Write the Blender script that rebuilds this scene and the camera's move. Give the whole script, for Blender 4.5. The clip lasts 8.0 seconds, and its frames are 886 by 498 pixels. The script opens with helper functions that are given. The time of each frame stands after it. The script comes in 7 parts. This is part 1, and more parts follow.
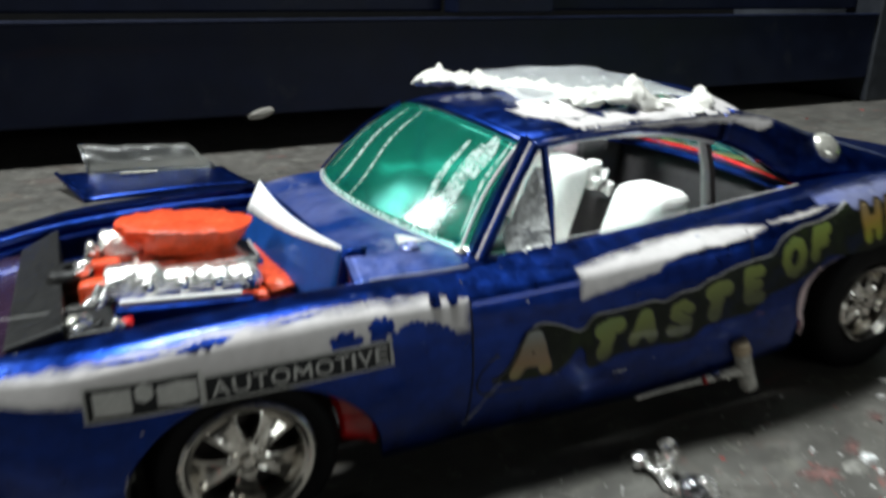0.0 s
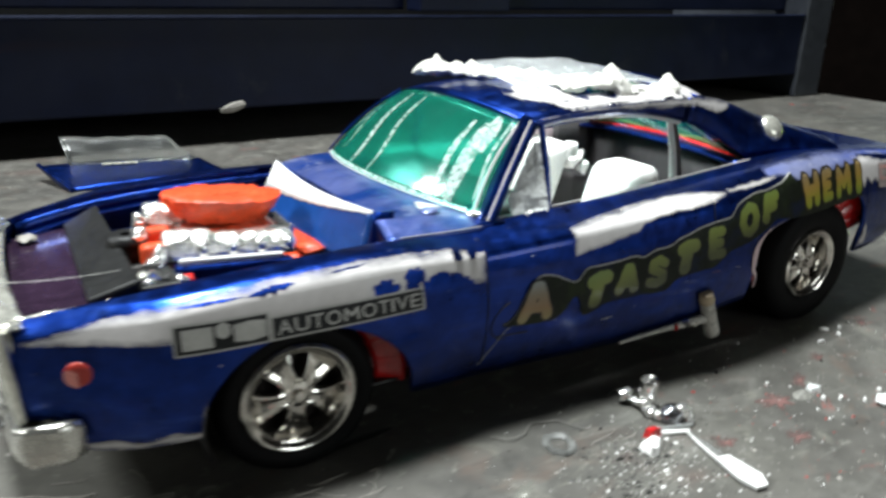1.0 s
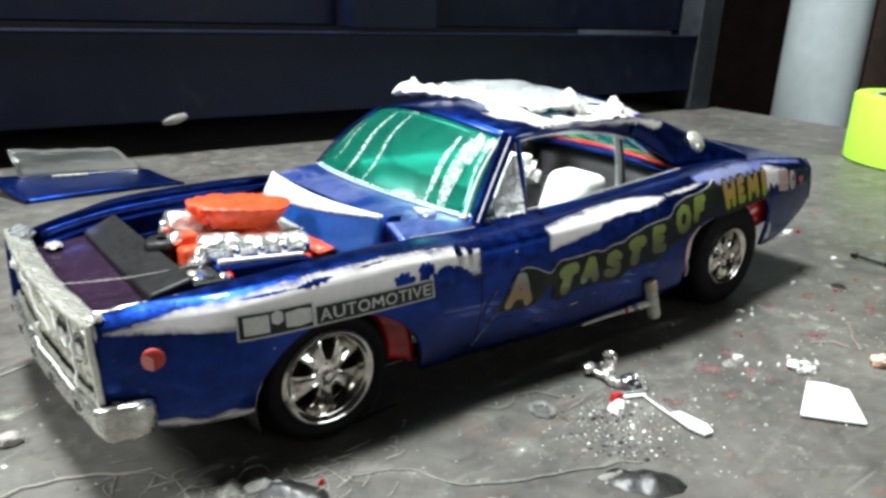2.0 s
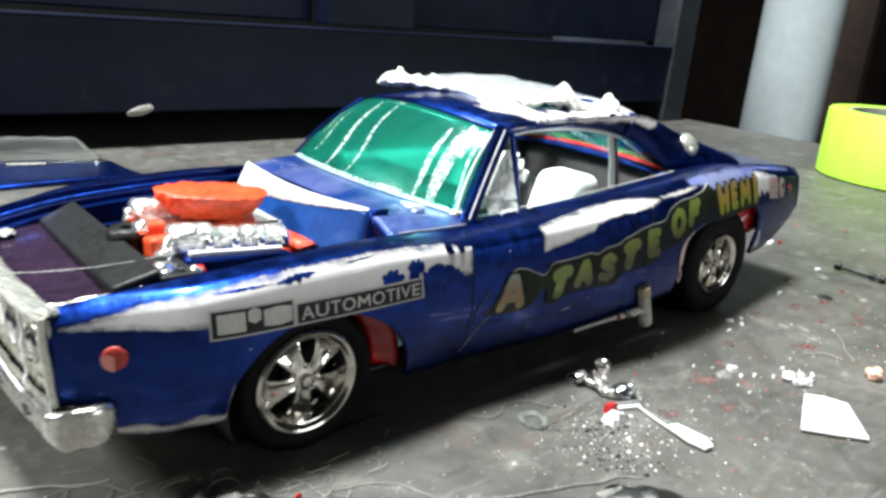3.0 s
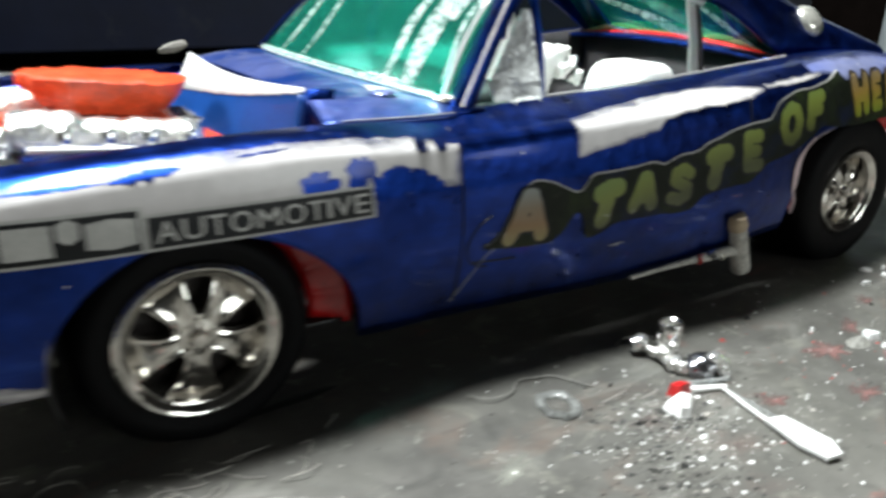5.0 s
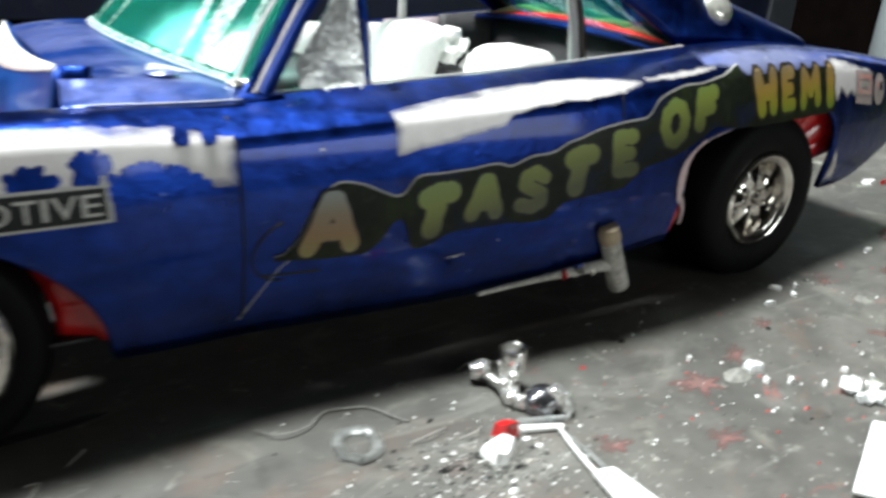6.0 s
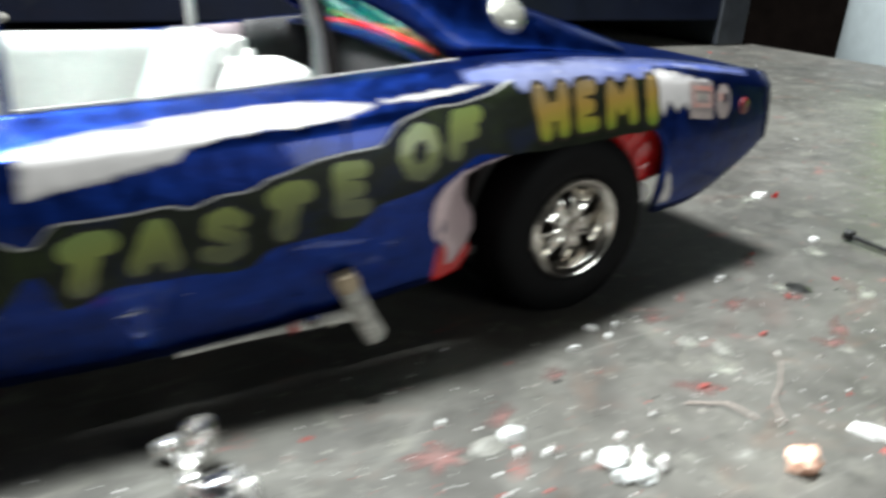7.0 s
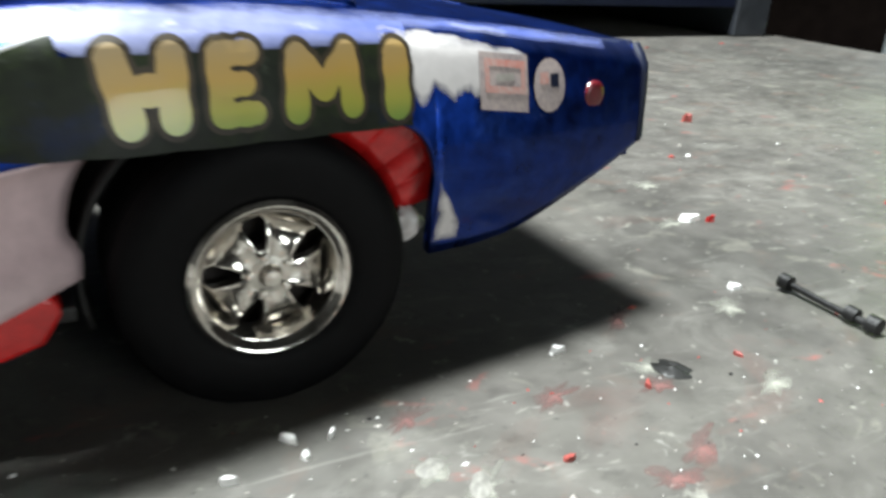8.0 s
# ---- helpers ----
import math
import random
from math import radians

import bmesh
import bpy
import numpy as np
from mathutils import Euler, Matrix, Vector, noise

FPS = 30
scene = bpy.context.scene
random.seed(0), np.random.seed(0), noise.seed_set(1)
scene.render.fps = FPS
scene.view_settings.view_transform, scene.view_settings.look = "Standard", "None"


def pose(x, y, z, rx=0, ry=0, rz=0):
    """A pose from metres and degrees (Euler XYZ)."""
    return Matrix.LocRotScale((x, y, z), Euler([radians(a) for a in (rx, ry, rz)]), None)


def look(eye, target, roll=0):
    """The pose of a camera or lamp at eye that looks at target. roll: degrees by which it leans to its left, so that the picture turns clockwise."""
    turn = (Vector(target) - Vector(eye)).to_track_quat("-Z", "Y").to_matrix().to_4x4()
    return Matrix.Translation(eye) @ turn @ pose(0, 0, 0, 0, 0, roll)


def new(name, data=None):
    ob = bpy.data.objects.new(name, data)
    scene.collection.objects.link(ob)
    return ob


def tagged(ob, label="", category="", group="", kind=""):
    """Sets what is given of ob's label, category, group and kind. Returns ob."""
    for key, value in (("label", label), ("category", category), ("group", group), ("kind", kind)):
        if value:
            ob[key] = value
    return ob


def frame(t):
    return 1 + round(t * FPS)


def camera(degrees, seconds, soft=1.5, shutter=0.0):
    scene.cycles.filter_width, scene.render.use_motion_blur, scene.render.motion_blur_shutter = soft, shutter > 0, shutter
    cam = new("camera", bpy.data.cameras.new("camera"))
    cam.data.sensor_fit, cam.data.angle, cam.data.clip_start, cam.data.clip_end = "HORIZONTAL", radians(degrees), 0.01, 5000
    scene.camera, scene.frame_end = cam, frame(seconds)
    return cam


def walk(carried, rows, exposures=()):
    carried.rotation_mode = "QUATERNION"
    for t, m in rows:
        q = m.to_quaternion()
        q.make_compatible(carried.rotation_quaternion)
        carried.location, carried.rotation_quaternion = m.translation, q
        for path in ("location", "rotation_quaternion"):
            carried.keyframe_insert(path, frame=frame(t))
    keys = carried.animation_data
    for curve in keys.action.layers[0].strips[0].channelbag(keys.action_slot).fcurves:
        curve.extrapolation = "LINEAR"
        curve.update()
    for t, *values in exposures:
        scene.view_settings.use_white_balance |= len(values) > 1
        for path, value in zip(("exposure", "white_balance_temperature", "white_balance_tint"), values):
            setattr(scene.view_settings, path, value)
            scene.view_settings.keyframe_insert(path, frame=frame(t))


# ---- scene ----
cam = camera(60.8, 8.0, soft=3.0, shutter=0.8)
# The path in decimetres: seconds, eye, target, roll.
PATH = [
    (0, (-0.136, -0.864, 0.717), (0.677, 0.837, 0.049), 0.7),
    (0.5, (-0.226, -0.991, 0.713), (0.626, 0.68, 0.018), 2.5),
    (1, (-0.321, -0.969, 0.715), (0.627, 0.661, 0.049), 1.3),
    (1.5, (-0.56, -1.02, 0.731), (0.496, 0.542, 0.063), 1.9),
    (1.7, (-0.575, -1.052, 0.766), (0.54, 0.475, 0.115), 2.0),
    (2.8, (-0.59, -0.97, 0.718), (0.648, 0.473, 0.096), 4.5),
    (3, (-0.561, -0.95, 0.709), (0.685, 0.491, 0.099), 4.9),
    (3.5, (-0.526, -0.85, 0.618), (0.647, 0.642, -0.011), 4.2),
    (4, (-0.443, -0.692, 0.52), (0.609, 0.867, -0.16), 3.6),
    (4.5, (-0.306, -0.717, 0.512), (0.722, 0.856, -0.175), 2.5),
    (4.7, (-0.259, -0.742, 0.51), (0.752, 0.837, -0.187), 1.9),
    (5.8, (0.055, -0.749, 0.497), (1.062, 0.816, -0.237), 3.0),
    (6, (0.093, -0.748, 0.497), (1.095, 0.816, -0.245), 3.8),
    (6.5, (0.27, -0.78, 0.511), (1.275, 0.779, -0.238), 2.8),
    (7, (0.457, -0.789, 0.524), (1.461, 0.766, -0.232), 3.5),
    (7.5, (0.828, -0.702, 0.49), (1.824, 0.858, -0.268), 4.3),
    (8, (1.026, -0.645, 0.449), (1.918, 0.97, -0.323), 3.6),
]
walk(cam, [(t, look(Vector(eye) / 10, Vector(target) / 10, roll)) for t, eye, target, roll in PATH], exposures=((0, -0.34), (0.5, -0.06), (1.5, 0.28), (3, 0.58), (4, 0.54), (4.5, 0.42), (6, 0.53), (7, 0.76), (8, 1.04)))

# ---- light ----
world = bpy.data.worlds.new("workshop")
scene.world = world
world.use_nodes = True
world.node_tree.nodes["Background"].inputs[0].default_value = (0.82, 0.9, 1.0, 1)
world.node_tree.nodes["Background"].inputs[1].default_value = 0.058
scene.view_settings.exposure = 0.0


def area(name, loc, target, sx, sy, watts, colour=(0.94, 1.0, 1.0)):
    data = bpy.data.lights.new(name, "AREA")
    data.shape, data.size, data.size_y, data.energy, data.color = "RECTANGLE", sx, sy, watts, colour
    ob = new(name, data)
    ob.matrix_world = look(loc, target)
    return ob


area("bench_lamp_light", (-0.04, 0.17, 1.15), (0.04, 0.04, 0), 0.24, 0.2, 28.0)
area("front_lamp_light", (-0.75, 0.27, 0.66), (-0.02, 0.03, 0), 0.2, 0.2, 10.0)
# Added side light with no known source; it fills the flank and white patches.
area("side_fill_light", (0.95, -2.2, 0.6), (0.06, 0.03, 0.03), 0.9, 0.5, 8.4, (0.93, 1.0, 0.99))


# ---- materials ----
def node(nt, kind, **kw):
    n = nt.nodes.new(kind)
    for k, v in kw.items():
        n.inputs[k].default_value = v
    return n


def material(name, colour, rough=0.5, metal=0.0, coat=0.0, vary=0.25, scale=120.0, bump=0.0, bump_scale=600.0, other=None, transmission=0.0, ior=1.45, rough_vary=0.15, spec=0.5):
    m = bpy.data.materials.new(name)
    m.use_nodes = True
    nt = m.node_tree
    b = nt.nodes["Principled BSDF"]
    b.inputs["Roughness"].default_value = rough
    b.inputs["Metallic"].default_value = metal
    b.inputs["Specular IOR Level"].default_value = spec
    b.inputs["Coat Weight"].default_value = coat
    b.inputs["Coat Roughness"].default_value = 0.08
    b.inputs["Transmission Weight"].default_value = transmission
    b.inputs["IOR"].default_value = ior
    tc = nt.nodes.new("ShaderNodeTexCoord")
    n1 = node(nt, "ShaderNodeTexNoise", Scale=scale, Detail=6.0, Roughness=0.6)
    n2 = node(nt, "ShaderNodeTexNoise", Scale=scale * 6.3, Detail=4.0, Roughness=0.6)
    add = nt.nodes.new("ShaderNodeMath")
    add.operation = "ADD"
    half = nt.nodes.new("ShaderNodeMath")
    half.operation = "MULTIPLY"
    half.inputs[1].default_value = 0.5
    nt.links.new(tc.outputs["Object"], n1.inputs["Vector"])
    nt.links.new(tc.outputs["Object"], n2.inputs["Vector"])
    nt.links.new(n1.outputs["Fac"], add.inputs[0])
    nt.links.new(n2.outputs["Fac"], add.inputs[1])
    nt.links.new(add.outputs[0], half.inputs[0])
    ramp = nt.nodes.new("ShaderNodeValToRGB")
    ramp.color_ramp.elements[0].position, ramp.color_ramp.elements[1].position = 0.35, 0.65
    dark = other or tuple(c * (1 - vary) for c in colour)
    ramp.color_ramp.elements[0].color = (*dark, 1)
    ramp.color_ramp.elements[1].color = (*(min(1, c * (1 + vary * 0.5)) for c in colour), 1)
    nt.links.new(half.outputs[0], ramp.inputs[0])
    nt.links.new(ramp.outputs[0], b.inputs["Base Color"])
    rr = node(nt, "ShaderNodeMapRange", **{"To Min": max(0.02, rough - rough_vary * rough), "To Max": min(1, rough + rough_vary)})
    nt.links.new(n2.outputs["Fac"], rr.inputs["Value"])
    nt.links.new(rr.outputs[0], b.inputs["Roughness"])
    if bump:
        n3 = node(nt, "ShaderNodeTexNoise", Scale=bump_scale, Detail=5.0)
        nt.links.new(tc.outputs["Object"], n3.inputs["Vector"])
        bp = node(nt, "ShaderNodeBump", Strength=bump, Distance=0.0006)
        nt.links.new(n3.outputs["Fac"], bp.inputs["Height"])
        nt.links.new(bp.outputs[0], b.inputs["Normal"])
    return m


BLUE = material("candy blue paint", (0.0045, 0.028, 0.205), 0.22, 0.95, 0.25, 0.5, 60, 0.22, 420, rough_vary=0.3)
BLUE2 = material("bright blue plastic", (0.005, 0.062, 0.28), 0.35, 0.35, 0.2, 0.3, 110, 0.1, 300)
PEARL = material("bare white plastic", (0.60, 0.575, 0.57), 0.3, 0.0, 0.3, 0.12, 100, 0.05, 400)
WHITE = material("white styrene", (0.86, 0.85, 0.83), 0.45, 0.0, 0.0, 0.08, 150, 0.1, 500)
COVER = material("crinkled bright plating", (0.84, 0.83, 0.80), 0.16, 0.82, 0.0, 0.3, 260, 0.9, 900)
WHEEL = material("bright plated plastic", (0.76, 0.73, 0.68), 0.07, 0.97, 0.0, 0.3, 190, 0.22, 420)
CHROME = material("chrome plating", (0.85, 0.84, 0.82), 0.1, 1.0, 0.0, 0.15, 150, 0.05, 500)
FOIL = material("worn silver plating", (0.72, 0.71, 0.63), 0.17, 0.62, 0.2, 0.35, 160, 0.28, 220)
SILVER = material("crumpled foil", (0.80, 0.82, 0.81), 0.22, 0.1, 0.3, 0.35, 160, 0.6, 300)
BRIGHT = material("bright silver plating", (0.86, 0.85, 0.83), 0.13, 0.82, 0.0, 0.2, 200, 0.25, 500)
RUBBER = material("black rubber", (0.0045, 0.0045, 0.005), 0.55, 0.0, 0.0, 0.3, 200, 0.1, 700, spec=0.1)
BLACK = material("black satin plastic", (0.012, 0.012, 0.012), 0.42, 0.0, 0.0, 0.35, 130, 0.2, 500, spec=0.35)
PURPLE = material("dark purple translucent plastic", (0.024, 0.012, 0.026), 0.2, 0.0, 0.5, 0.35, 60)
ORANGE = material("orange red brush paint", (0.78, 0.085, 0.025), 0.34, 0.0, 0.25, 0.4, 170, 0.9, 420)
RED = material("red gloss plastic", (0.55, 0.012, 0.012), 0.25, 0.0, 0.5, 0.35, 120, 0.15, 300)
INTERIOR = material("dark grey interior plastic", (0.045, 0.042, 0.044), 0.5, 0.0, 0.0, 0.3, 90)
GREY = material("grey primer plastic", (0.33, 0.31, 0.28), 0.5, 0.0, 0.0, 0.3, 130, 0.3, 400)
NAVY = material("dark navy enamel steel", (0.0056, 0.009, 0.027), 0.42, 0.0, 0.0, 0.4, 9, 0.1, 60, spec=0.2)
NAVY2 = material("navy edge enamel steel", (0.006, 0.009, 0.024), 0.42, 0.0, 0.0, 0.4, 14, 0.1, 60, spec=0.2)
STEEL = material("grey-blue enamel steel", (0.03, 0.034, 0.043), 0.45, 0.0, 0.0, 0.4, 30, 0.1, 60)
PIPE = material("pale grey painted pipe", (0.52, 0.58, 0.60), 0.45, 0.0, 0.1, 0.12, 12)
LIME = material("lime green paper tape", (0.42, 0.80, 0.06), 0.6, 0.0, 0.0, 0.1, 30, 0.15, 200)
GLASS = material("green tinted clear plastic", (0.03, 0.50, 0.36), 0.06, 0.0, 0.0, 0.15, 60, 0.05, 150, transmission=0.93)
HAZE = material("thin clear plastic", (0.92, 0.96, 0.95), 0.12, 0.0, 0.0, 0.05, 60, 0.15, 150, transmission=0.97)
CLEAR = material("clear scuffed plastic", (0.85, 0.88, 0.88), 0.18, 0.0, 0.0, 0.1, 60, 0.2, 150, transmission=0.85)
DECAL_BLACK = material("black decal film", (0.008, 0.009, 0.010), 0.42, 0.0, 0.0, 0.4, 260, spec=0.3)
DECAL_FILM = material("dark mottled decal film", (0.010, 0.013, 0.008), 0.38, 0.0, 0.0, 0.4, 130, 0.15, 300, spec=0.15)
DECAL_WHITE = material("pale decal ink", (0.46, 0.455, 0.43), 0.35, 0.0, 0.2, 0.2, 260)
DECAL_RED = material("red decal ink", (0.42, 0.035, 0.025), 0.4, 0.0, 0.2, 0.3, 200)
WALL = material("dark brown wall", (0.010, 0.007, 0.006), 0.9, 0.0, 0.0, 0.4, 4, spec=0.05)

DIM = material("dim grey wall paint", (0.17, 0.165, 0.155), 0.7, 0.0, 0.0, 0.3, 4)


def weather(m, layers):
    """Lays stains and scuffs of their own colour over a material: scale, stretch, low, high, colour, amount."""
    nt = m.node_tree
    b = nt.nodes["Principled BSDF"]
    last = b.inputs["Base Color"].links[0].from_socket
    tc = [n for n in nt.nodes if n.bl_idname == "ShaderNodeTexCoord"][0]
    for scale, stretch, lo, hi, colour, amount in layers:
        n = node(nt, "ShaderNodeTexNoise", Scale=float(scale), Detail=7.0, Roughness=0.65, Distortion=0.4)
        shift = nt.nodes.new("ShaderNodeMapping")
        shift.inputs["Location"].default_value = (scale * 0.37, scale * 0.11, 0.7)
        shift.inputs["Scale"].default_value = stretch
        nt.links.new(tc.outputs["Object"], shift.inputs["Vector"])
        nt.links.new(shift.outputs[0], n.inputs["Vector"])
        r = node(nt, "ShaderNodeMapRange", **{"From Min": lo, "From Max": hi, "To Max": amount})
        nt.links.new(n.outputs["Fac"], r.inputs["Value"])
        mix = nt.nodes.new("ShaderNodeMix")
        mix.data_type = "RGBA"
        nt.links.new(r.outputs[0], mix.inputs["Factor"])
        nt.links.new(last, mix.inputs["A"])
        mix.inputs["B"].default_value = (*colour, 1)
        last = mix.outputs["Result"]
    nt.links.new(last, b.inputs["Base Color"])
    return m


def feather(m):
    """Lets a patch of paint or bare plastic end in an uneven, brushed edge; the UV holds the distance to its edge in millimetres."""
    nt = m.node_tree
    tc = [n for n in nt.nodes if n.bl_idname == "ShaderNodeTexCoord"][0]
    uv = nt.nodes.new("ShaderNodeUVMap")
    uv.uv_map = "edge"
    sep = nt.nodes.new("ShaderNodeSeparateXYZ")
    low = nt.nodes.new("ShaderNodeMath")
    low.operation = "MINIMUM"
    n = node(nt, "ShaderNodeTexNoise", Scale=420.0, Detail=5.0, Roughness=0.6)
    shift = nt.nodes.new("ShaderNodeMapping")
    shift.inputs["Rotation"].default_value = (0, radians(25), 0)
    shift.inputs["Scale"].default_value = (0.35, 1, 1)
    mul = nt.nodes.new("ShaderNodeMath")
    mul.operation = "MULTIPLY_ADD"
    mul.inputs[1].default_value = 2.6
    r = node(nt, "ShaderNodeMapRange", **{"From Min": 1.0, "From Max": 2.4})
    nt.links.new(uv.outputs[0], sep.inputs[0])
    nt.links.new(sep.outputs["X"], low.inputs[0])
    nt.links.new(sep.outputs["Y"], low.inputs[1])
    nt.links.new(tc.outputs["Object"], shift.inputs["Vector"])
    nt.links.new(shift.outputs[0], n.inputs["Vector"])
    nt.links.new(n.outputs["Fac"], mul.inputs[0])
    nt.links.new(low.outputs[0], mul.inputs[2])
    nt.links.new(mul.outputs[0], r.inputs["Value"])
    nt.links.new(r.outputs[0], nt.nodes["Principled BSDF"].inputs["Alpha"])
    return m


PATCH = feather(weather(material("worn bare white plastic", (0.60, 0.575, 0.57), 0.32, 0.0, 0.2, 0.12, 100, 0.05, 400), ((45, (0.6, 1, 1), 0.55, 0.75, (0.47, 0.44, 0.43), 0.6), (220, (1, 1, 1), 0.68, 0.74, (0.10, 0.14, 0.32), 0.5))))
WEAR_LIGHT = feather(weather(material("thin worn blue-white paint with painted light", (0.20, 0.22, 0.37), 0.32, 0.1, 0.2, 0.3, 90, 0.1, 400), ((60, (0.3, 1, 1.5), 0.45, 0.65, (0.05, 0.09, 0.36), 0.8), (240, (0.4, 1, 1), 0.6, 0.72, (0.55, 0.56, 0.62), 0.6))))
weather(BLUE, ((35, (0.5, 1, 1.6), 0.48, 0.72, (0.004, 0.008, 0.05), 0.8), (60, (0.35, 1, 1.5), 0.58, 0.75, (0.03, 0.075, 0.30), 0.6), (380, (0.6, 1, 1), 0.67, 0.75, (0.22, 0.28, 0.45), 0.5), (90, (0.25, 1, 2.2), 0.60, 0.78, (0.05, 0.12, 0.42), 0.5), (1100, (1, 1, 1), 0.73, 0.78, (0.5, 0.55, 0.65), 0.6)))
weather(PEARL, ((45, (0.6, 1, 1), 0.55, 0.75, (0.50, 0.47, 0.46), 0.6), (220, (1, 1, 1), 0.68, 0.74, (0.10, 0.14, 0.32), 0.5)))


def gradient(name, stops, rough=0.35, climb=0.0):
    """Decal ink printed with a colour change by height (millimetres), along a line that climbs to the rear."""
    m = material(name, (0.5, 0.5, 0.5), rough, 0.0, 0.3)
    nt = m.node_tree
    tc = [n for n in nt.nodes if n.bl_idname == "ShaderNodeTexCoord"][0]
    sep = nt.nodes.new("ShaderNodeSeparateXYZ")
    n = node(nt, "ShaderNodeTexNoise", Scale=160.0, Detail=4.0)
    lo, hi = stops[0][0], stops[-1][0]
    r = node(nt, "ShaderNodeMapRange", **{"From Min": lo * 0.001, "From Max": hi * 0.001})
    jit = nt.nodes.new("ShaderNodeMath")
    jit.operation = "MULTIPLY_ADD"
    jit.inputs[1].default_value = 0.35
    off = nt.nodes.new("ShaderNodeMath")
    off.operation = "SUBTRACT"
    off.inputs[1].default_value = 0.175
    ramp = nt.nodes.new("ShaderNodeValToRGB")
    el = ramp.color_ramp.elements
    while len(el) < len(stops):
        el.new(0.5)
    for k, (z, c) in enumerate(stops):
        el[k].position, el[k].color = (z - lo) / (hi - lo), (*c, 1)
    nt.links.new(tc.outputs["Object"], sep.inputs[0])
    nt.links.new(tc.outputs["Object"], n.inputs["Vector"])
    rise = nt.nodes.new("ShaderNodeMath")
    rise.operation = "MULTIPLY_ADD"
    rise.inputs[1].default_value = -climb
    nt.links.new(sep.outputs["X"], rise.inputs[0])
    nt.links.new(sep.outputs["Z"], rise.inputs[2])
    nt.links.new(rise.outputs[0], r.inputs["Value"])
    nt.links.new(n.outputs["Fac"], jit.inputs[0])
    nt.links.new(r.outputs[0], jit.inputs[2])
    nt.links.new(jit.outputs[0], off.inputs[0])
    nt.links.new(off.outputs[0], ramp.inputs[0])
    nt.links.new(ramp.outputs[0], nt.nodes["Principled BSDF"].inputs["Base Color"])
    return m


DECAL_GREEN = gradient("green to olive decal ink", [(20.0, (0.055, 0.065, 0.018)), (22.2, (0.12, 0.14, 0.025)), (24.2, (0.17, 0.21, 0.035)), (26.6, (0.17, 0.25, 0.06))], climb=0.235)
DECAL_TAN = gradient("tan to grey decal ink", [(18, (0.20, 0.17, 0.05)), (20.5, (0.24, 0.14, 0.06)), (22.4, (0.22, 0.17, 0.11)), (24.5, (0.24, 0.26, 0.24))])
DECAL_GOLD = gradient("green to gold decal ink", [(28.4, (0.15, 0.24, 0.025)), (30.5, (0.27, 0.26, 0.025)), (33, (0.32, 0.20, 0.04)), (36, (0.23, 0.17, 0.09))])
STREAK_HAZE = (0.75, 0.88, 0.84)


def streak_material():
    """Pale streaks that let some of the glass behind them show."""
    m = material("pale scuff on clear plastic", STREAK_HAZE, 0.5, 0.0, 0.0, 0.1, 300)
    nt = m.node_tree
    b = nt.nodes["Principled BSDF"]
    tc = [n for n in nt.nodes if n.bl_idname == "ShaderNodeTexCoord"][0]
    n = node(nt, "ShaderNodeTexNoise", Scale=1100.0, Detail=6.0)
    r = node(nt, "ShaderNodeMapRange", **{"From Min": 0.34, "From Max": 0.66, "To Min": 0.12, "To Max": 0.62})
    nt.links.new(tc.outputs["Object"], n.inputs["Vector"])
    nt.links.new(n.outputs["Fac"], r.inputs["Value"])
    nt.links.new(r.outputs[0], b.inputs["Alpha"])
    return m


STREAK = streak_material()


